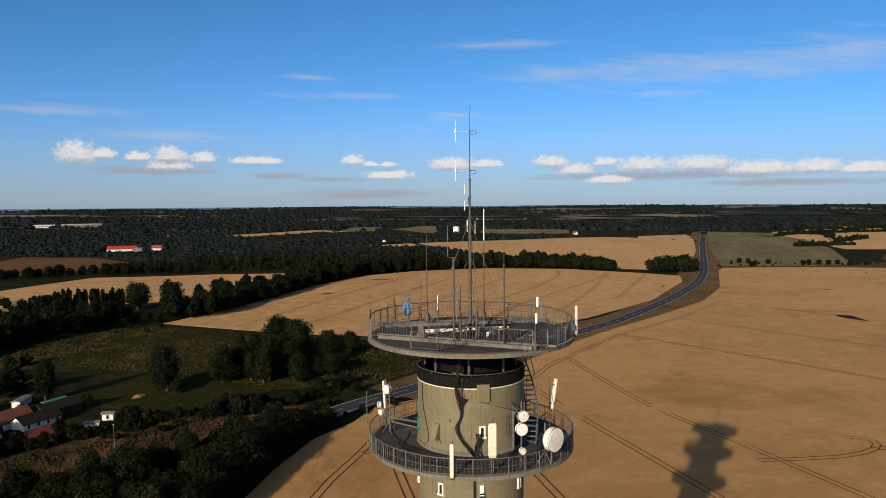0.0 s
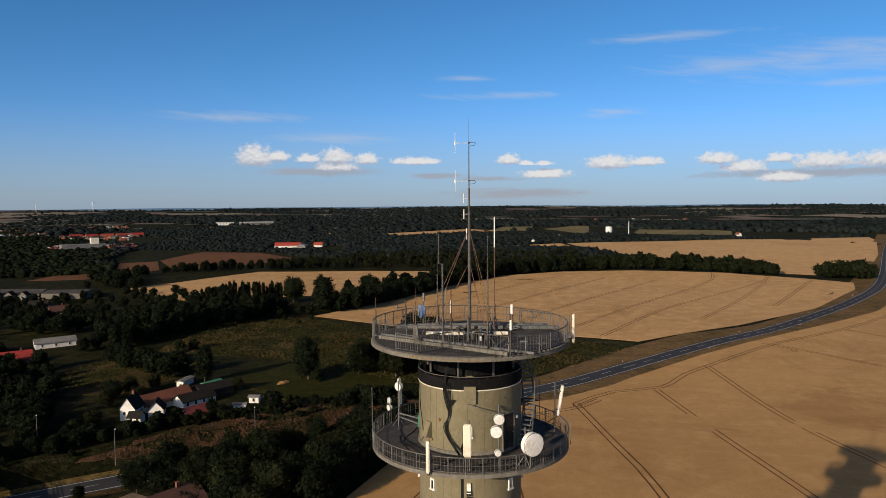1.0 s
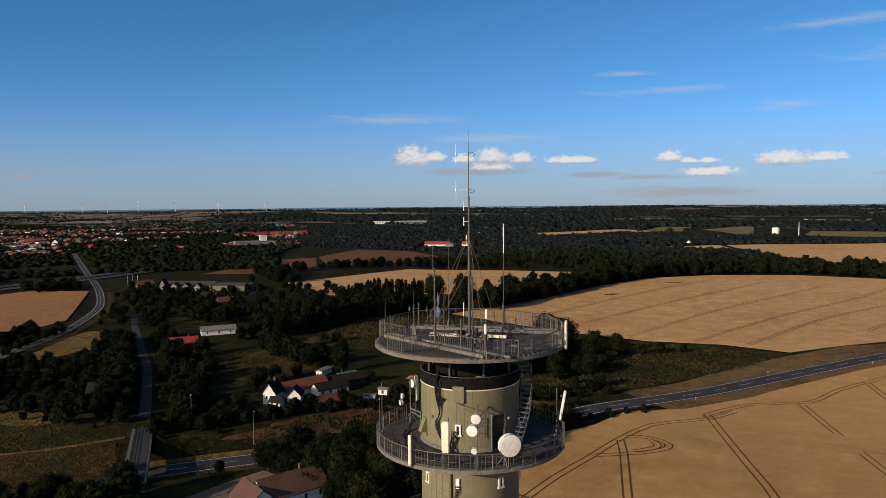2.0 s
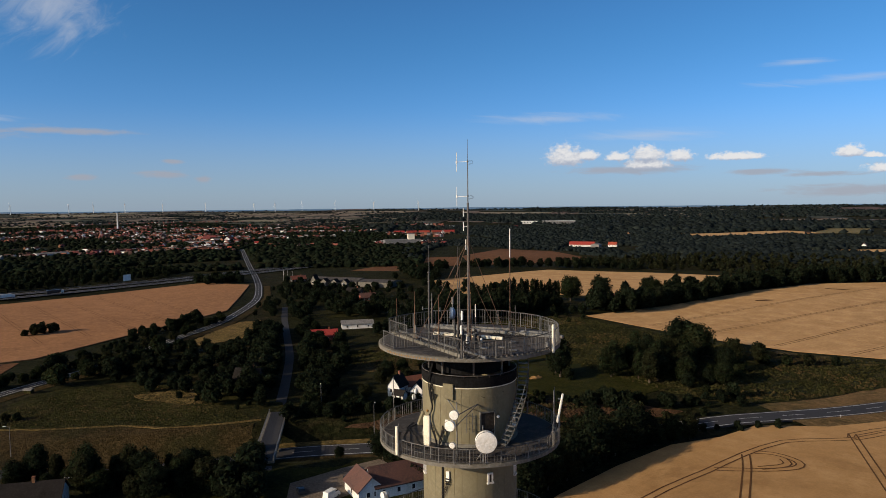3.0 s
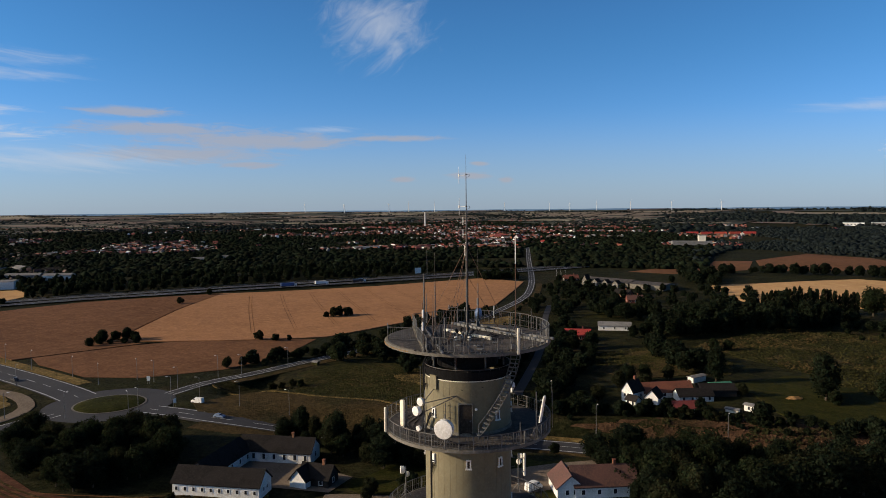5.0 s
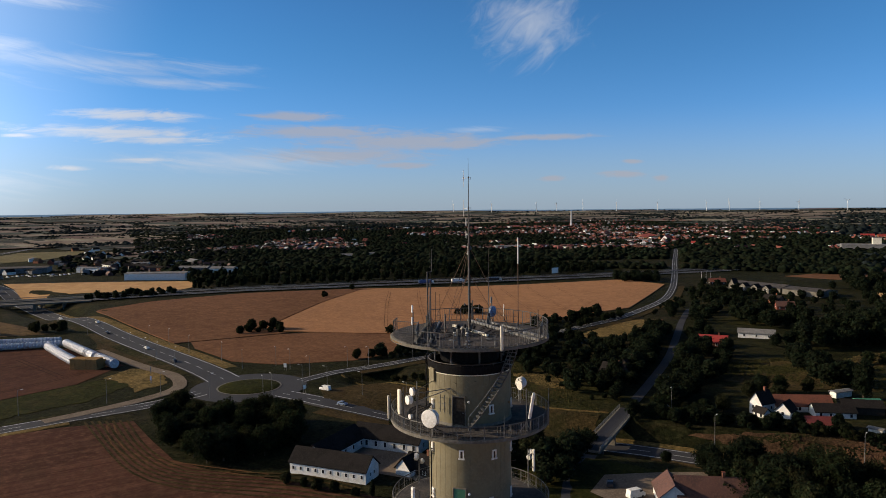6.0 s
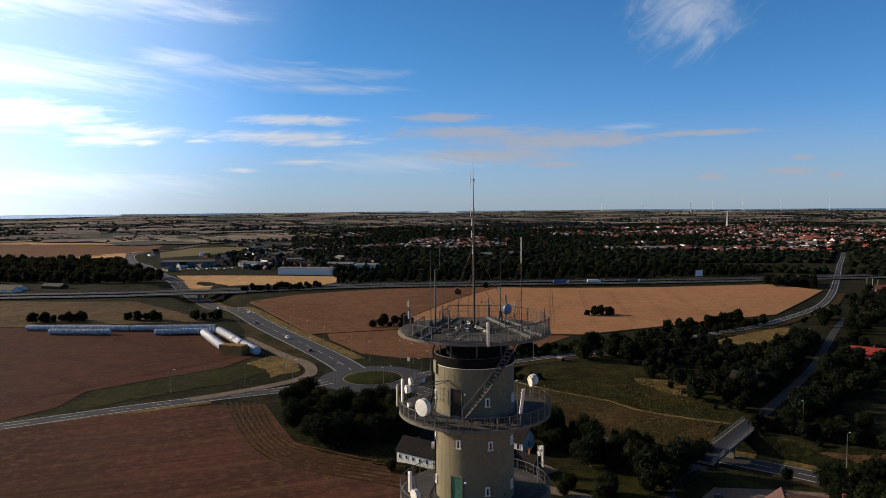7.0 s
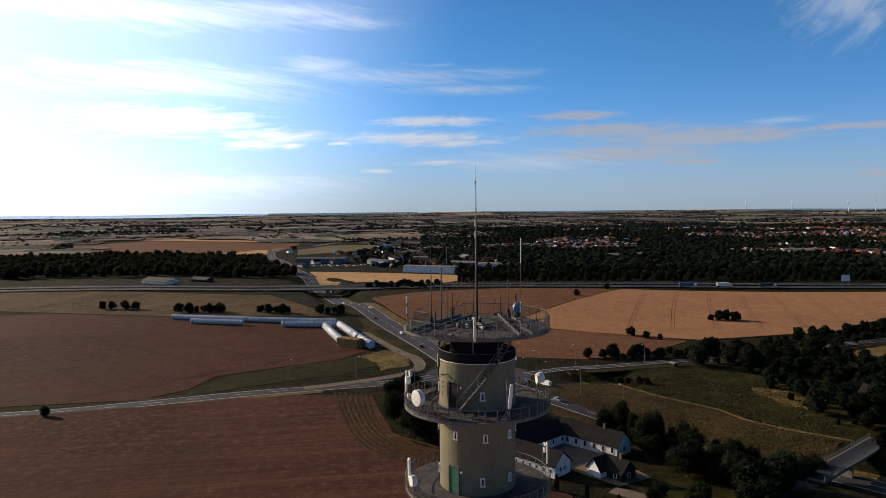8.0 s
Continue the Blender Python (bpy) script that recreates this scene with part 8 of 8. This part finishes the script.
# stair from the balcony to the top platform
for q in (3.08, 3.72):
    stair = cable("stair_stringer", [tuple(on(-20 + 3 * i, q, 48.15 + 0.236 * i)) for i in range(25)], 0.045, "rail", tower, "curved steel stair along the wall")
for i in range(24):
    az, z = -18.5 + 3 * i, 48.3 + 0.236 * i
    bm = bmesh.new()
    block(bm, on(az, 3.4, z), (0.62, 0.22, 0.035), Matrix.Rotation(radians(az), 3, "Z"), 0.006)
    part("tread", bm, M["galv"], stair)
bm = bmesh.new()
for i in range(24):
    bar(bm, on(-20 + 3 * i, 3.74, 49.05 + 0.236 * i), on(-17 + 3 * i, 3.74, 49.286 + 0.236 * i), 0.022, 6)
    if i % 4 == 0:
        bar(bm, on(-20 + 3 * i, 3.74, 48.15 + 0.236 * i), on(-20 + 3 * i, 3.74, 49.05 + 0.236 * i), 0.018, 6)
part("stair_rail", bm, M["galv"], stair, "pale stair handrail")
# foot of the tower
tagged(part("tower_pad", lathe(bmesh.new(), [(2.8, 0.4), (9, 0.4), (9, 0.62), (2.8, 0.62)], 40), M["gravel"]), "round gravel pad at the foot of the tower", "pad", kind="structure")

# ---- bridges ----
def parapet(bm, a, b, z, high=1.0):
    a, b = Vector((*a, z)), Vector((*b, z))
    n = max(2, int((b - a).length / 2))
    for q in (0.45, 0.75, high):
        bar(bm, a + Vector((0, 0, q)), b + Vector((0, 0, q)), 0.05, 5)
    for i in range(n + 1):
        p = a.lerp(b, i / n)
        bar(bm, p, p + Vector((0, 0, high)), 0.06, 5)


lane_bridge = hollow("lane_bridge", (0, 0, 0))
tagged(lane_bridge, "narrow concrete bridge carrying the lane over the road", "bridge")
A, B = Vector((-113.5, 70.5, 0.35)), Vector((-143.5, 99.5, 0.35))
d = (B - A).normalized()
s = Vector((-d.y, d.x, 0))
bm = bmesh.new()
beam(bm, A - Vector((0, 0, 0.35)), B - Vector((0, 0, 0.35)), 5.4, 0.75)
part("deck", bm, M["concrete"], lane_bridge, "concrete bridge deck")
bm = bmesh.new()
beam(bm, A + Vector((0, 0, 0.06)), B + Vector((0, 0, 0.06)), 4.2, 0.06)
part("carriageway", bm, M["asphalt"], lane_bridge, "worn grey asphalt surface")
for k in (-1, 1):
    bm = bmesh.new()
    parapet(bm, (A + s * 2.55 * k)[:2], (B + s * 2.55 * k)[:2], 0.35, 1.05)
    part("parapet", bm, M["galv"], lane_bridge, "steel bridge parapet")
for t in (0.12, 0.42, 0.72):
    p = A.lerp(B, t)
    bm = bmesh.new()
    block(bm, (p.x, p.y, -2.3), (0.6, 4.4, 4.3), Matrix.Rotation(math.atan2(d.y, d.x), 3, "Z"), 0.05)
    part("pier", bm, M["concrete"], lane_bridge)

overpass = hollow("motorway_bridge", (0, 0, 0))
tagged(overpass, "low concrete motorway bridge over the wide road", "bridge")
for x in (3, -16):
    bm = bmesh.new()
    beam(bm, (-497 + x, -112, 0.35), (-488 + x, -184, 0.35), 12.5, 0.9)
    part("deck", bm, M["concrete"], overpass)
    for k in (-1, 1):
        bm = bmesh.new()
        parapet(bm, (-497 + x + 6.1 * k, -112), (-488 + x + 6.1 * k, -184), 0.9, 1.0)
        part("parapet", bm, M["galv"], overpass)
    for y in (-128, -146, -166):
        for k in (-1, 0, 1):
            bm = bmesh.new()
            bar(bm, (-492.5 + x + 4 * k, y, -5), (-492.5 + x + 4 * k, y, 0.2), 0.5, 10)
            part("pier", bm, M["concrete"], overpass)

# crash barriers of the motorway
for off in (10.5, -6.5, -23):
    line = curve_through([(x + off, y) for x, y in MOTOR], 10)
    bm = bmesh.new()
    for a, b in zip(line, line[1:]):
        za, zb = h1(*a) + 1.45, h1(*b) + 1.45
        if abs(a[1] + 148) < 40:
            za = zb = 1.7
        bar(bm, (*a, za), (*b, zb), 0.14, 4)
        bar(bm, (*a, za - 0.8), (*a, za), 0.06, 4)
    tagged(part("crash_barrier", bm, M["galv"]), "long galvanised crash barrier beside the motorway", "barrier")


# ---- wrapped bales ----
def bale_row(points, radius, label, wrap="wrap"):
    """A tube of wrapped round bales lying end to end; every bale a piece of its own."""
    line = curve_through(points, 1.45)
    ob = hollow("bale_row", (*line[0], h1(*line[0])))
    base = Vector((*line[0], h1(*line[0])))
    d = (line[-1] - line[0]) / np.linalg.norm(line[-1] - line[0])
    meshes = []
    for k in range(4):
        r = random.Random(k)
        bm = bmesh.new()
        n = 12
        prof = [(0.01, -0.72), (radius * 0.86, -0.7), (radius * 0.99, -0.5), (radius * r.uniform(1.0, 1.05), 0.0), (radius * 0.98, 0.5), (radius * 0.86, 0.7), (0.01, 0.72)]
        rings = [[bm.verts.new((h, q * math.cos(2 * math.pi * j / n), q * math.sin(2 * math.pi * j / n) * r.uniform(0.96, 1.02))) for j in range(n)] for q, h in prof]
        for lo, hi in zip(rings, rings[1:]):
            for j in range(n):
                bm.faces.new((lo[j], lo[(j + 1) % n], hi[(j + 1) % n], hi[j]))
        bmesh.ops.recalc_face_normals(bm, faces=bm.faces[:])
        me = bpy.data.meshes.new("bale")
        bm.to_mesh(me)
        bm.free()
        me.materials.append(M[wrap])
        meshes.append(me)
    for i, p in enumerate(line):
        o = new("bale", meshes[(i * 7) % 4])
        o.parent = ob
        o.matrix_basis = pose(p[0] - base.x, p[1] - base.y, radius * 0.95 + 0.1, 0, 0, math.degrees(math.atan2(d[1], d[0])) + (i * 37 % 7 - 3) * 0.6)
    return tagged(ob, label, "bales")


bale_row([(-333, -194), (-325, -140)], 1.5, "long row of white wrapped round bales on bare ground")
bale_row([(-325, -138), (-322, -96)], 1.5, "row of white wrapped round bales on bare ground")
bale_row([(-319, -176), (-315, -146)], 1.5, "row of white wrapped round bales before a longer row")
bale_row([(-312, -122), (-313, -94)], 1.5, "row of white wrapped round bales before a longer row")
bale_row([(-306, -97), (-286, -88), (-267, -79)], 1.9, "large white wrapped bale tube leading to a straw stack")
bale_row([(-312, -91), (-286, -78), (-276, -73)], 1.9, "large white wrapped bale tube behind a straw stack")
bale_row([(-273, -71), (-258, -63)], 1.9, "white wrapped bale tube beside a straw stack")
stack_ = hollow("straw_stack", (-261, -73, h1(-261, -73)), 65)
tagged(stack_, "stack of square brown straw bales beside wrapped bales", "straw stack")
bm = bmesh.new()
block(bm, (0, 0, 0), (2.3, 1.15, 0.84), None, 0.06)
sme = bpy.data.meshes.new("straw_bale")
bm.to_mesh(sme)
bm.free()
sme.materials.append(M["straw"])
for i in range(5):
    for j in range(5):
        for k in range(5 if j < 4 else 4):
            o = new("straw_bale", sme)
            o.parent = stack_
            o.matrix_basis = pose(-4.7 + 2.35 * i + (k % 2) * 0.1, -2.5 + 1.2 * j, 0.5 + 0.85 * k, 0, 0, (i * 3 + j * 5 + k) % 5 - 2)


# ---- street lamps, signs, posts ----
def street_lamp(x, y, turn, high=8.0):
    ob = hollow("street_lamp", (x, y, h1(x, y)), turn)
    bm = bmesh.new()
    bar(bm, (0, 0, -0.4), (0, 0, 1.2), 0.13, 8)
    bar(bm, (0, 0, 1.2), (0, 0, high), 0.085, 8, 0.055)
    bar(bm, (0, 0, high - 0.02), (0.9, 0, high + 0.12), 0.04, 6)
    part("pole", bm, M["galv"], ob)
    bm = bmesh.new()
    block(bm, (1.2, 0, high + 0.12), (0.75, 0.26, 0.13), None, 0.04)
    part("lamp_head", bm, M["white"], ob)
    return tagged(ob, "grey steel street lamp beside the road", "street lamp", "street lamps round the junction")


LAMPS = [(-207, -41), (-202, -57), (-196, -81), (-240, -14), (-258, -22), (-253, -40), (-267, -48), (-199, -25), (-193, -5), (-241, -1), (-234, 4), (-218, 10), (-198, 14), (-230, 26), (-227, 34), (-185, 24), (-231, 53), (-204, 6), (-171, 36), (-190, -8), (-280, -36), (-302, -46), (-316, -56), (-296, -62), (-280, -54), (-330, -78), (-345, -88)]
first = None
for i, (x, y) in enumerate(LAMPS):
    turn = math.degrees(math.atan2(RBT[1] - y, RBT[0] - x))
    if first is None:
        first = street_lamp(x, y, turn)
    else:
        copy_thing(first, pose(x, y, h1(x, y), 0, 0, turn))
for x, y, turn in ((-136, 110, -45), (-108, 104, 120), (-84, 128, 120)):
    copy_thing(first, pose(x, y, max(-0.3, h1(x, y)), 0, 0, turn))


def road_sign(x, y, turn, wide, high, lift, material="white"):
    ob = hollow("road_sign", (x, y, h1(x, y)), turn)
    for k in (-0.35, 0.35):
        bm = bmesh.new()
        bar(bm, (k * wide, 0, -0.3), (k * wide, 0, lift + high), 0.06, 6)
        part("post", bm, M["galv"], ob)
    bm = bmesh.new()
    block(bm, (0, -0.08, lift + high / 2), (wide, 0.06, high), None, 0.02)
    part("board", bm, M[material], ob)
    return tagged(ob, "plain rectangular road sign on two posts", "road sign")


road_sign(-529, 258, 100, 7, 5, 3, "white")
road_sign(-226, -46, 30, 1.2, 1.6, 1.2, "lorry_blue")
road_sign(-232, 2, 60, 1.2, 1.6, 1.2, "white")
road_sign(-196, 6, 120, 1.2, 1.4, 1.2, "white")
road_sign(-243, -48, 200, 1.0, 1.4, 1.2, "lorry_blue")
for i in range(14):
    bm = bmesh.new()
    bar(bm, (0, 0, -0.2), (0, 0, 1.0), 0.07, 6)
    bar(bm, (0, 0, 0.7), (0, 0, 0.9), 0.075, 6)
    p = MAIN[40 + i * 7] if 40 + i * 7 < len(MAIN) else MAIN[-1]
    o = part("delineator_post", bm, M["white"])
    side_ = 5.3 if i % 2 else -5.3
    t = MAIN[min(len(MAIN) - 1, 41 + i * 7)] - p
    t = t / np.linalg.norm(t)
    o.location = (p[0] - t[1] * side_, p[1] + t[0] * side_, h1(p[0], p[1]))
    tagged(o, "white roadside marker post beside the asphalt", "marker post", "marker posts of the main road")
hut = house("utility_hut", -230, 64, 30, 2.4, 1.6, 1.2, 1.5, "meadow", "greyroof", "small olive green utility hut beside the scrub", 0, 0, False, category="hut")


# ---- vehicles ----
def vehicle(name, x, y, turn, L, W, H, paint, label, cab=0.0, category="car", z=None):
    """A vehicle facing +x: shaped body, windows, four or six wheels with rims, lights."""
    ob = hollow(name, (x, y, (h1(x, y) + 0.16) if z is None else z), turn)
    if cab:
        bm = bmesh.new()
        block(bm, (-cab / 2, 0, H / 2 + 0.55), (L - cab - 0.4, W, H - 1.1), None, 0.06)
        part("trailer_box", bm, M[paint], ob)
        bm = bmesh.new()
        block(bm, (L / 2 - cab / 2, 0, 1.75), (cab, W * 0.96, 2.5), None, 0.2)
        part("cab", bm, M["white"], ob)
        bm = bmesh.new()
        block(bm, (L / 2 - 0.02, 0, 2.2), (0.08, W * 0.8, 0.8), None, 0.03)
        part("windscreen", bm, M["window"], ob)
        bm = bmesh.new()
        block(bm, (-0.4, 0, 0.85), (L - 1.2, W * 0.5, 0.3), None, 0.03)
        part("chassis", bm, M["tyre"], ob)
        axles, wr = (L / 2 - 1.3, -L / 2 + 1.2, -L / 2 + 2.5, -L / 2 + 3.8), 0.5
    else:
        bm = bmesh.new()
        van = H > 1.8
        pts = [(-L / 2, 0.3), (L / 2 - 0.1, 0.3), (L / 2, 0.55), (L / 2 - 0.1, 0.85 if not van else 1.1), (L * (0.24 if not van else 0.33), 0.98 if not van else 1.25), (L * (0.08 if not van else 0.2), H - 0.06), (0, H), (-L * (0.28 if not van else 0.46), H), (-L * (0.44 if not van else 0.495), 1.0 if not van else 1.2), (-L / 2, 0.9)]
        sides = []
        for s in (-1, 1):
            sides.append([bm.verts.new((px, s * W / 2 * (1.0 if pz < 1.05 else 0.88), pz)) for px, pz in pts])
        bm.faces.new(sides[0])
        bm.faces.new(sides[1][::-1])
        for i in range(len(pts)):
            j = (i + 1) % len(pts)
            bm.faces.new((sides[0][i], sides[1][i], sides[1][j], sides[0][j]))
        bmesh.ops.recalc_face_normals(bm, faces=bm.faces[:])
        part("body", bm, M[paint], ob)
        for s in (-1, 1):
            bm = bmesh.new()
            block(bm, (L * (0.0 if not van else 0.2), s * W / 2 * 0.93, H * 0.76), (L * (0.46 if not van else 0.18), 0.05, H * 0.2), None, 0.02)
            part("side_window", bm, M["window"], ob)
        bm = bmesh.new()
        block(bm, (L * (0.17 if not van else 0.275), 0, (H + 1.0) / 2 + 0.05), (0.06, W * 0.78, H * 0.36), Matrix.Rotation(radians(-52 if not van else -35), 3, "Y"), 0.02)
        part("windscreen", bm, M["window"], ob)
        axles, wr = (L * 0.3, -L * 0.3), 0.32
    for ax in axles:
        for s in (-1, 1):
            bm = bmesh.new()
            bar(bm, (ax, s * (W / 2 - 0.2), wr), (ax, s * (W / 2 + 0.01), wr), wr, 14)
            wheel = part("wheel", bm, M["tyre"], ob)
            bm = bmesh.new()
            bar(bm, (ax, s * (W / 2 + 0.005), wr), (ax, s * (W / 2 + 0.02), wr), wr * 0.6, 10)
            part("rim", bm, M["galv"], wheel)
    ob.scale = (0.8, 0.8, 0.8)
    for s in (-1, 1):
        bm = bmesh.new()
        block(bm, (L / 2 - 0.03, s * W * 0.36, 0.72 if not cab else 1.0), (0.08, 0.3, 0.14), None, 0.02)
        part("headlight", bm, M["white"], ob)
    return tagged(ob, label, category)


vehicle("white_van", -196, 13, 222, 5.2, 1.95, 2.15, "white", "white delivery van on the roundabout approach", category="van", z=0.25)
vehicle("dark_car", -176, 16, 42, 4.3, 1.75, 1.45, "blue", "pale blue car on the main road", z=h1(-176, 16) + 0.13)
vehicle("dark_car", -262, -41, 208, 4.4, 1.8, 1.45, "carpaint_dark", "dark car on the wide asphalt road")
vehicle("dark_car", -345, -79, 28, 4.4, 1.8, 1.45, "carpaint_dark", "dark car on the wide asphalt road")
vehicle("pale_car", -384, -90, 208, 4.4, 1.8, 1.5, "white", "pale car on the wide asphalt road")
vehicle("pale_car", -420, -116, 28, 4.4, 1.8, 1.5, "white", "white car before the motorway bridge")
vehicle("pale_car", -296, -55, 28, 4.4, 1.8, 1.5, "white", "white car on the wide asphalt road")
vehicle("parked_van", -84.5, 66, 100, 5.4, 2.0, 2.4, "white", "white van parked on the gravel", category="van")
vehicle("parked_car", -88.5, 76, 20, 4.6, 1.85, 1.6, "carpaint_dark", "black car parked on the gravel")
vehicle("parked_car", -92, 64, 150, 4.3, 1.8, 1.45, "carpaint_dark", "dark car parked beside the lane")
vehicle("parked_car", -118, 23, 50, 4.3, 1.8, 1.45, "carpaint_dark", "dark car parked in the manor yard")
vehicle("lorry", -506, 133, 92, 16, 2.55, 4.0, "lorry_blue", "blue articulated lorry on the motorway", 2.4, "lorry", 1.0)
vehicle("lorry", -506, 160, 92, 14, 2.55, 4.0, "white", "white lorry on the motorway", 2.4, "lorry", 1.0)
vehicle("lorry", -506, 192, 92, 15, 2.55, 3.6, "carpaint_dark", "dark lorry on the motorway", 2.4, "lorry", 1.0)
for i in range(18):
    vehicle("showroom_car", -712 - 4 * (i % 6), -222 + 3.1 * i, 40, 4.3, 1.8, 1.45, ("white", "carpaint_dark", "white", "lorry_blue")[i % 4], "car parked in rows before a showroom")

# white event tent and flag poles near the grey hall
for i in range(3):
    bm = bmesh.new()
    bar(bm, (-436 + 3 * i, 342 + 2 * i, -0.2), (-436 + 3 * i, 342 + 2 * i, 9), 0.09, 6)
    tagged(part("flag_pole", bm, M["white"]), "white flag pole beside the grey hall", "flag pole")
# the sea on the horizon
v, f = [], []
for i in range(25):
    a = radians(200 + 1.6 * i)
    for q in (4250, 4940):
        v.append((q * math.cos(a), q * math.sin(a), 0.0))
v = np.array(v)
v[:, 2] = height(v[:, 0], v[:, 1]) + np.where(np.arange(len(v)) % 2, 7, 7)
f = [(2 * i, 2 * i + 2, 2 * i + 3, 2 * i + 1) for i in range(24)]
tagged(mesh("sea", v, f, M["water"]), "pale strip of sea on the horizon", "sea", kind="structure")
v, f = disc(545, 1880, 0.1, 75, h1(545, 1880) + 1.5, 24, 0.5, 0.5)
tagged(mesh("lake", v, f, M["water"]), "small blue lake between woods", "lake", kind="structure")

# glowing blue band behind the last fields, standing in for distance haze
m = bpy.data.materials.new("haze_glow")
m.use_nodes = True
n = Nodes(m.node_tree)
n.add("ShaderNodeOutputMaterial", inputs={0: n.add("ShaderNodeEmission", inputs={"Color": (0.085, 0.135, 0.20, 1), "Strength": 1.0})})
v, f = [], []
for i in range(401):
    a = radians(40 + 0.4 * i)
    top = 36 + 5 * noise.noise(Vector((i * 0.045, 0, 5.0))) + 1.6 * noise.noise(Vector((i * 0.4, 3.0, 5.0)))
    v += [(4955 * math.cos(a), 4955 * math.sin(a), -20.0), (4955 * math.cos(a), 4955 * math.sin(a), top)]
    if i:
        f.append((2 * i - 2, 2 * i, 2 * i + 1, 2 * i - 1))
tagged(mesh("backdrop", v, f, m), "glowing blue hill band on the horizon for distance haze", "hills", kind="structure")

# a low heap of sand on the garden lawn
bm = bmesh.new()
bmesh.ops.create_uvsphere(bm, u_segments=22, v_segments=10, radius=1.0)
for q in bm.verts:
    k = noise.noise(q.co * 2.3)
    q.co = (q.co.x * (2.6 + k), q.co.y * (1.3 + 0.4 * k), max(-0.1, q.co.z) * (0.7 + 0.5 * k))
heap = part("sand_heap", bm, M["straw"])
heap.matrix_basis = pose(-101, 179, h1(-101, 179) + 0.2, 0, 0, 65)
tagged(heap, "low uneven heap of pale sand on a lawn", "sand heap")
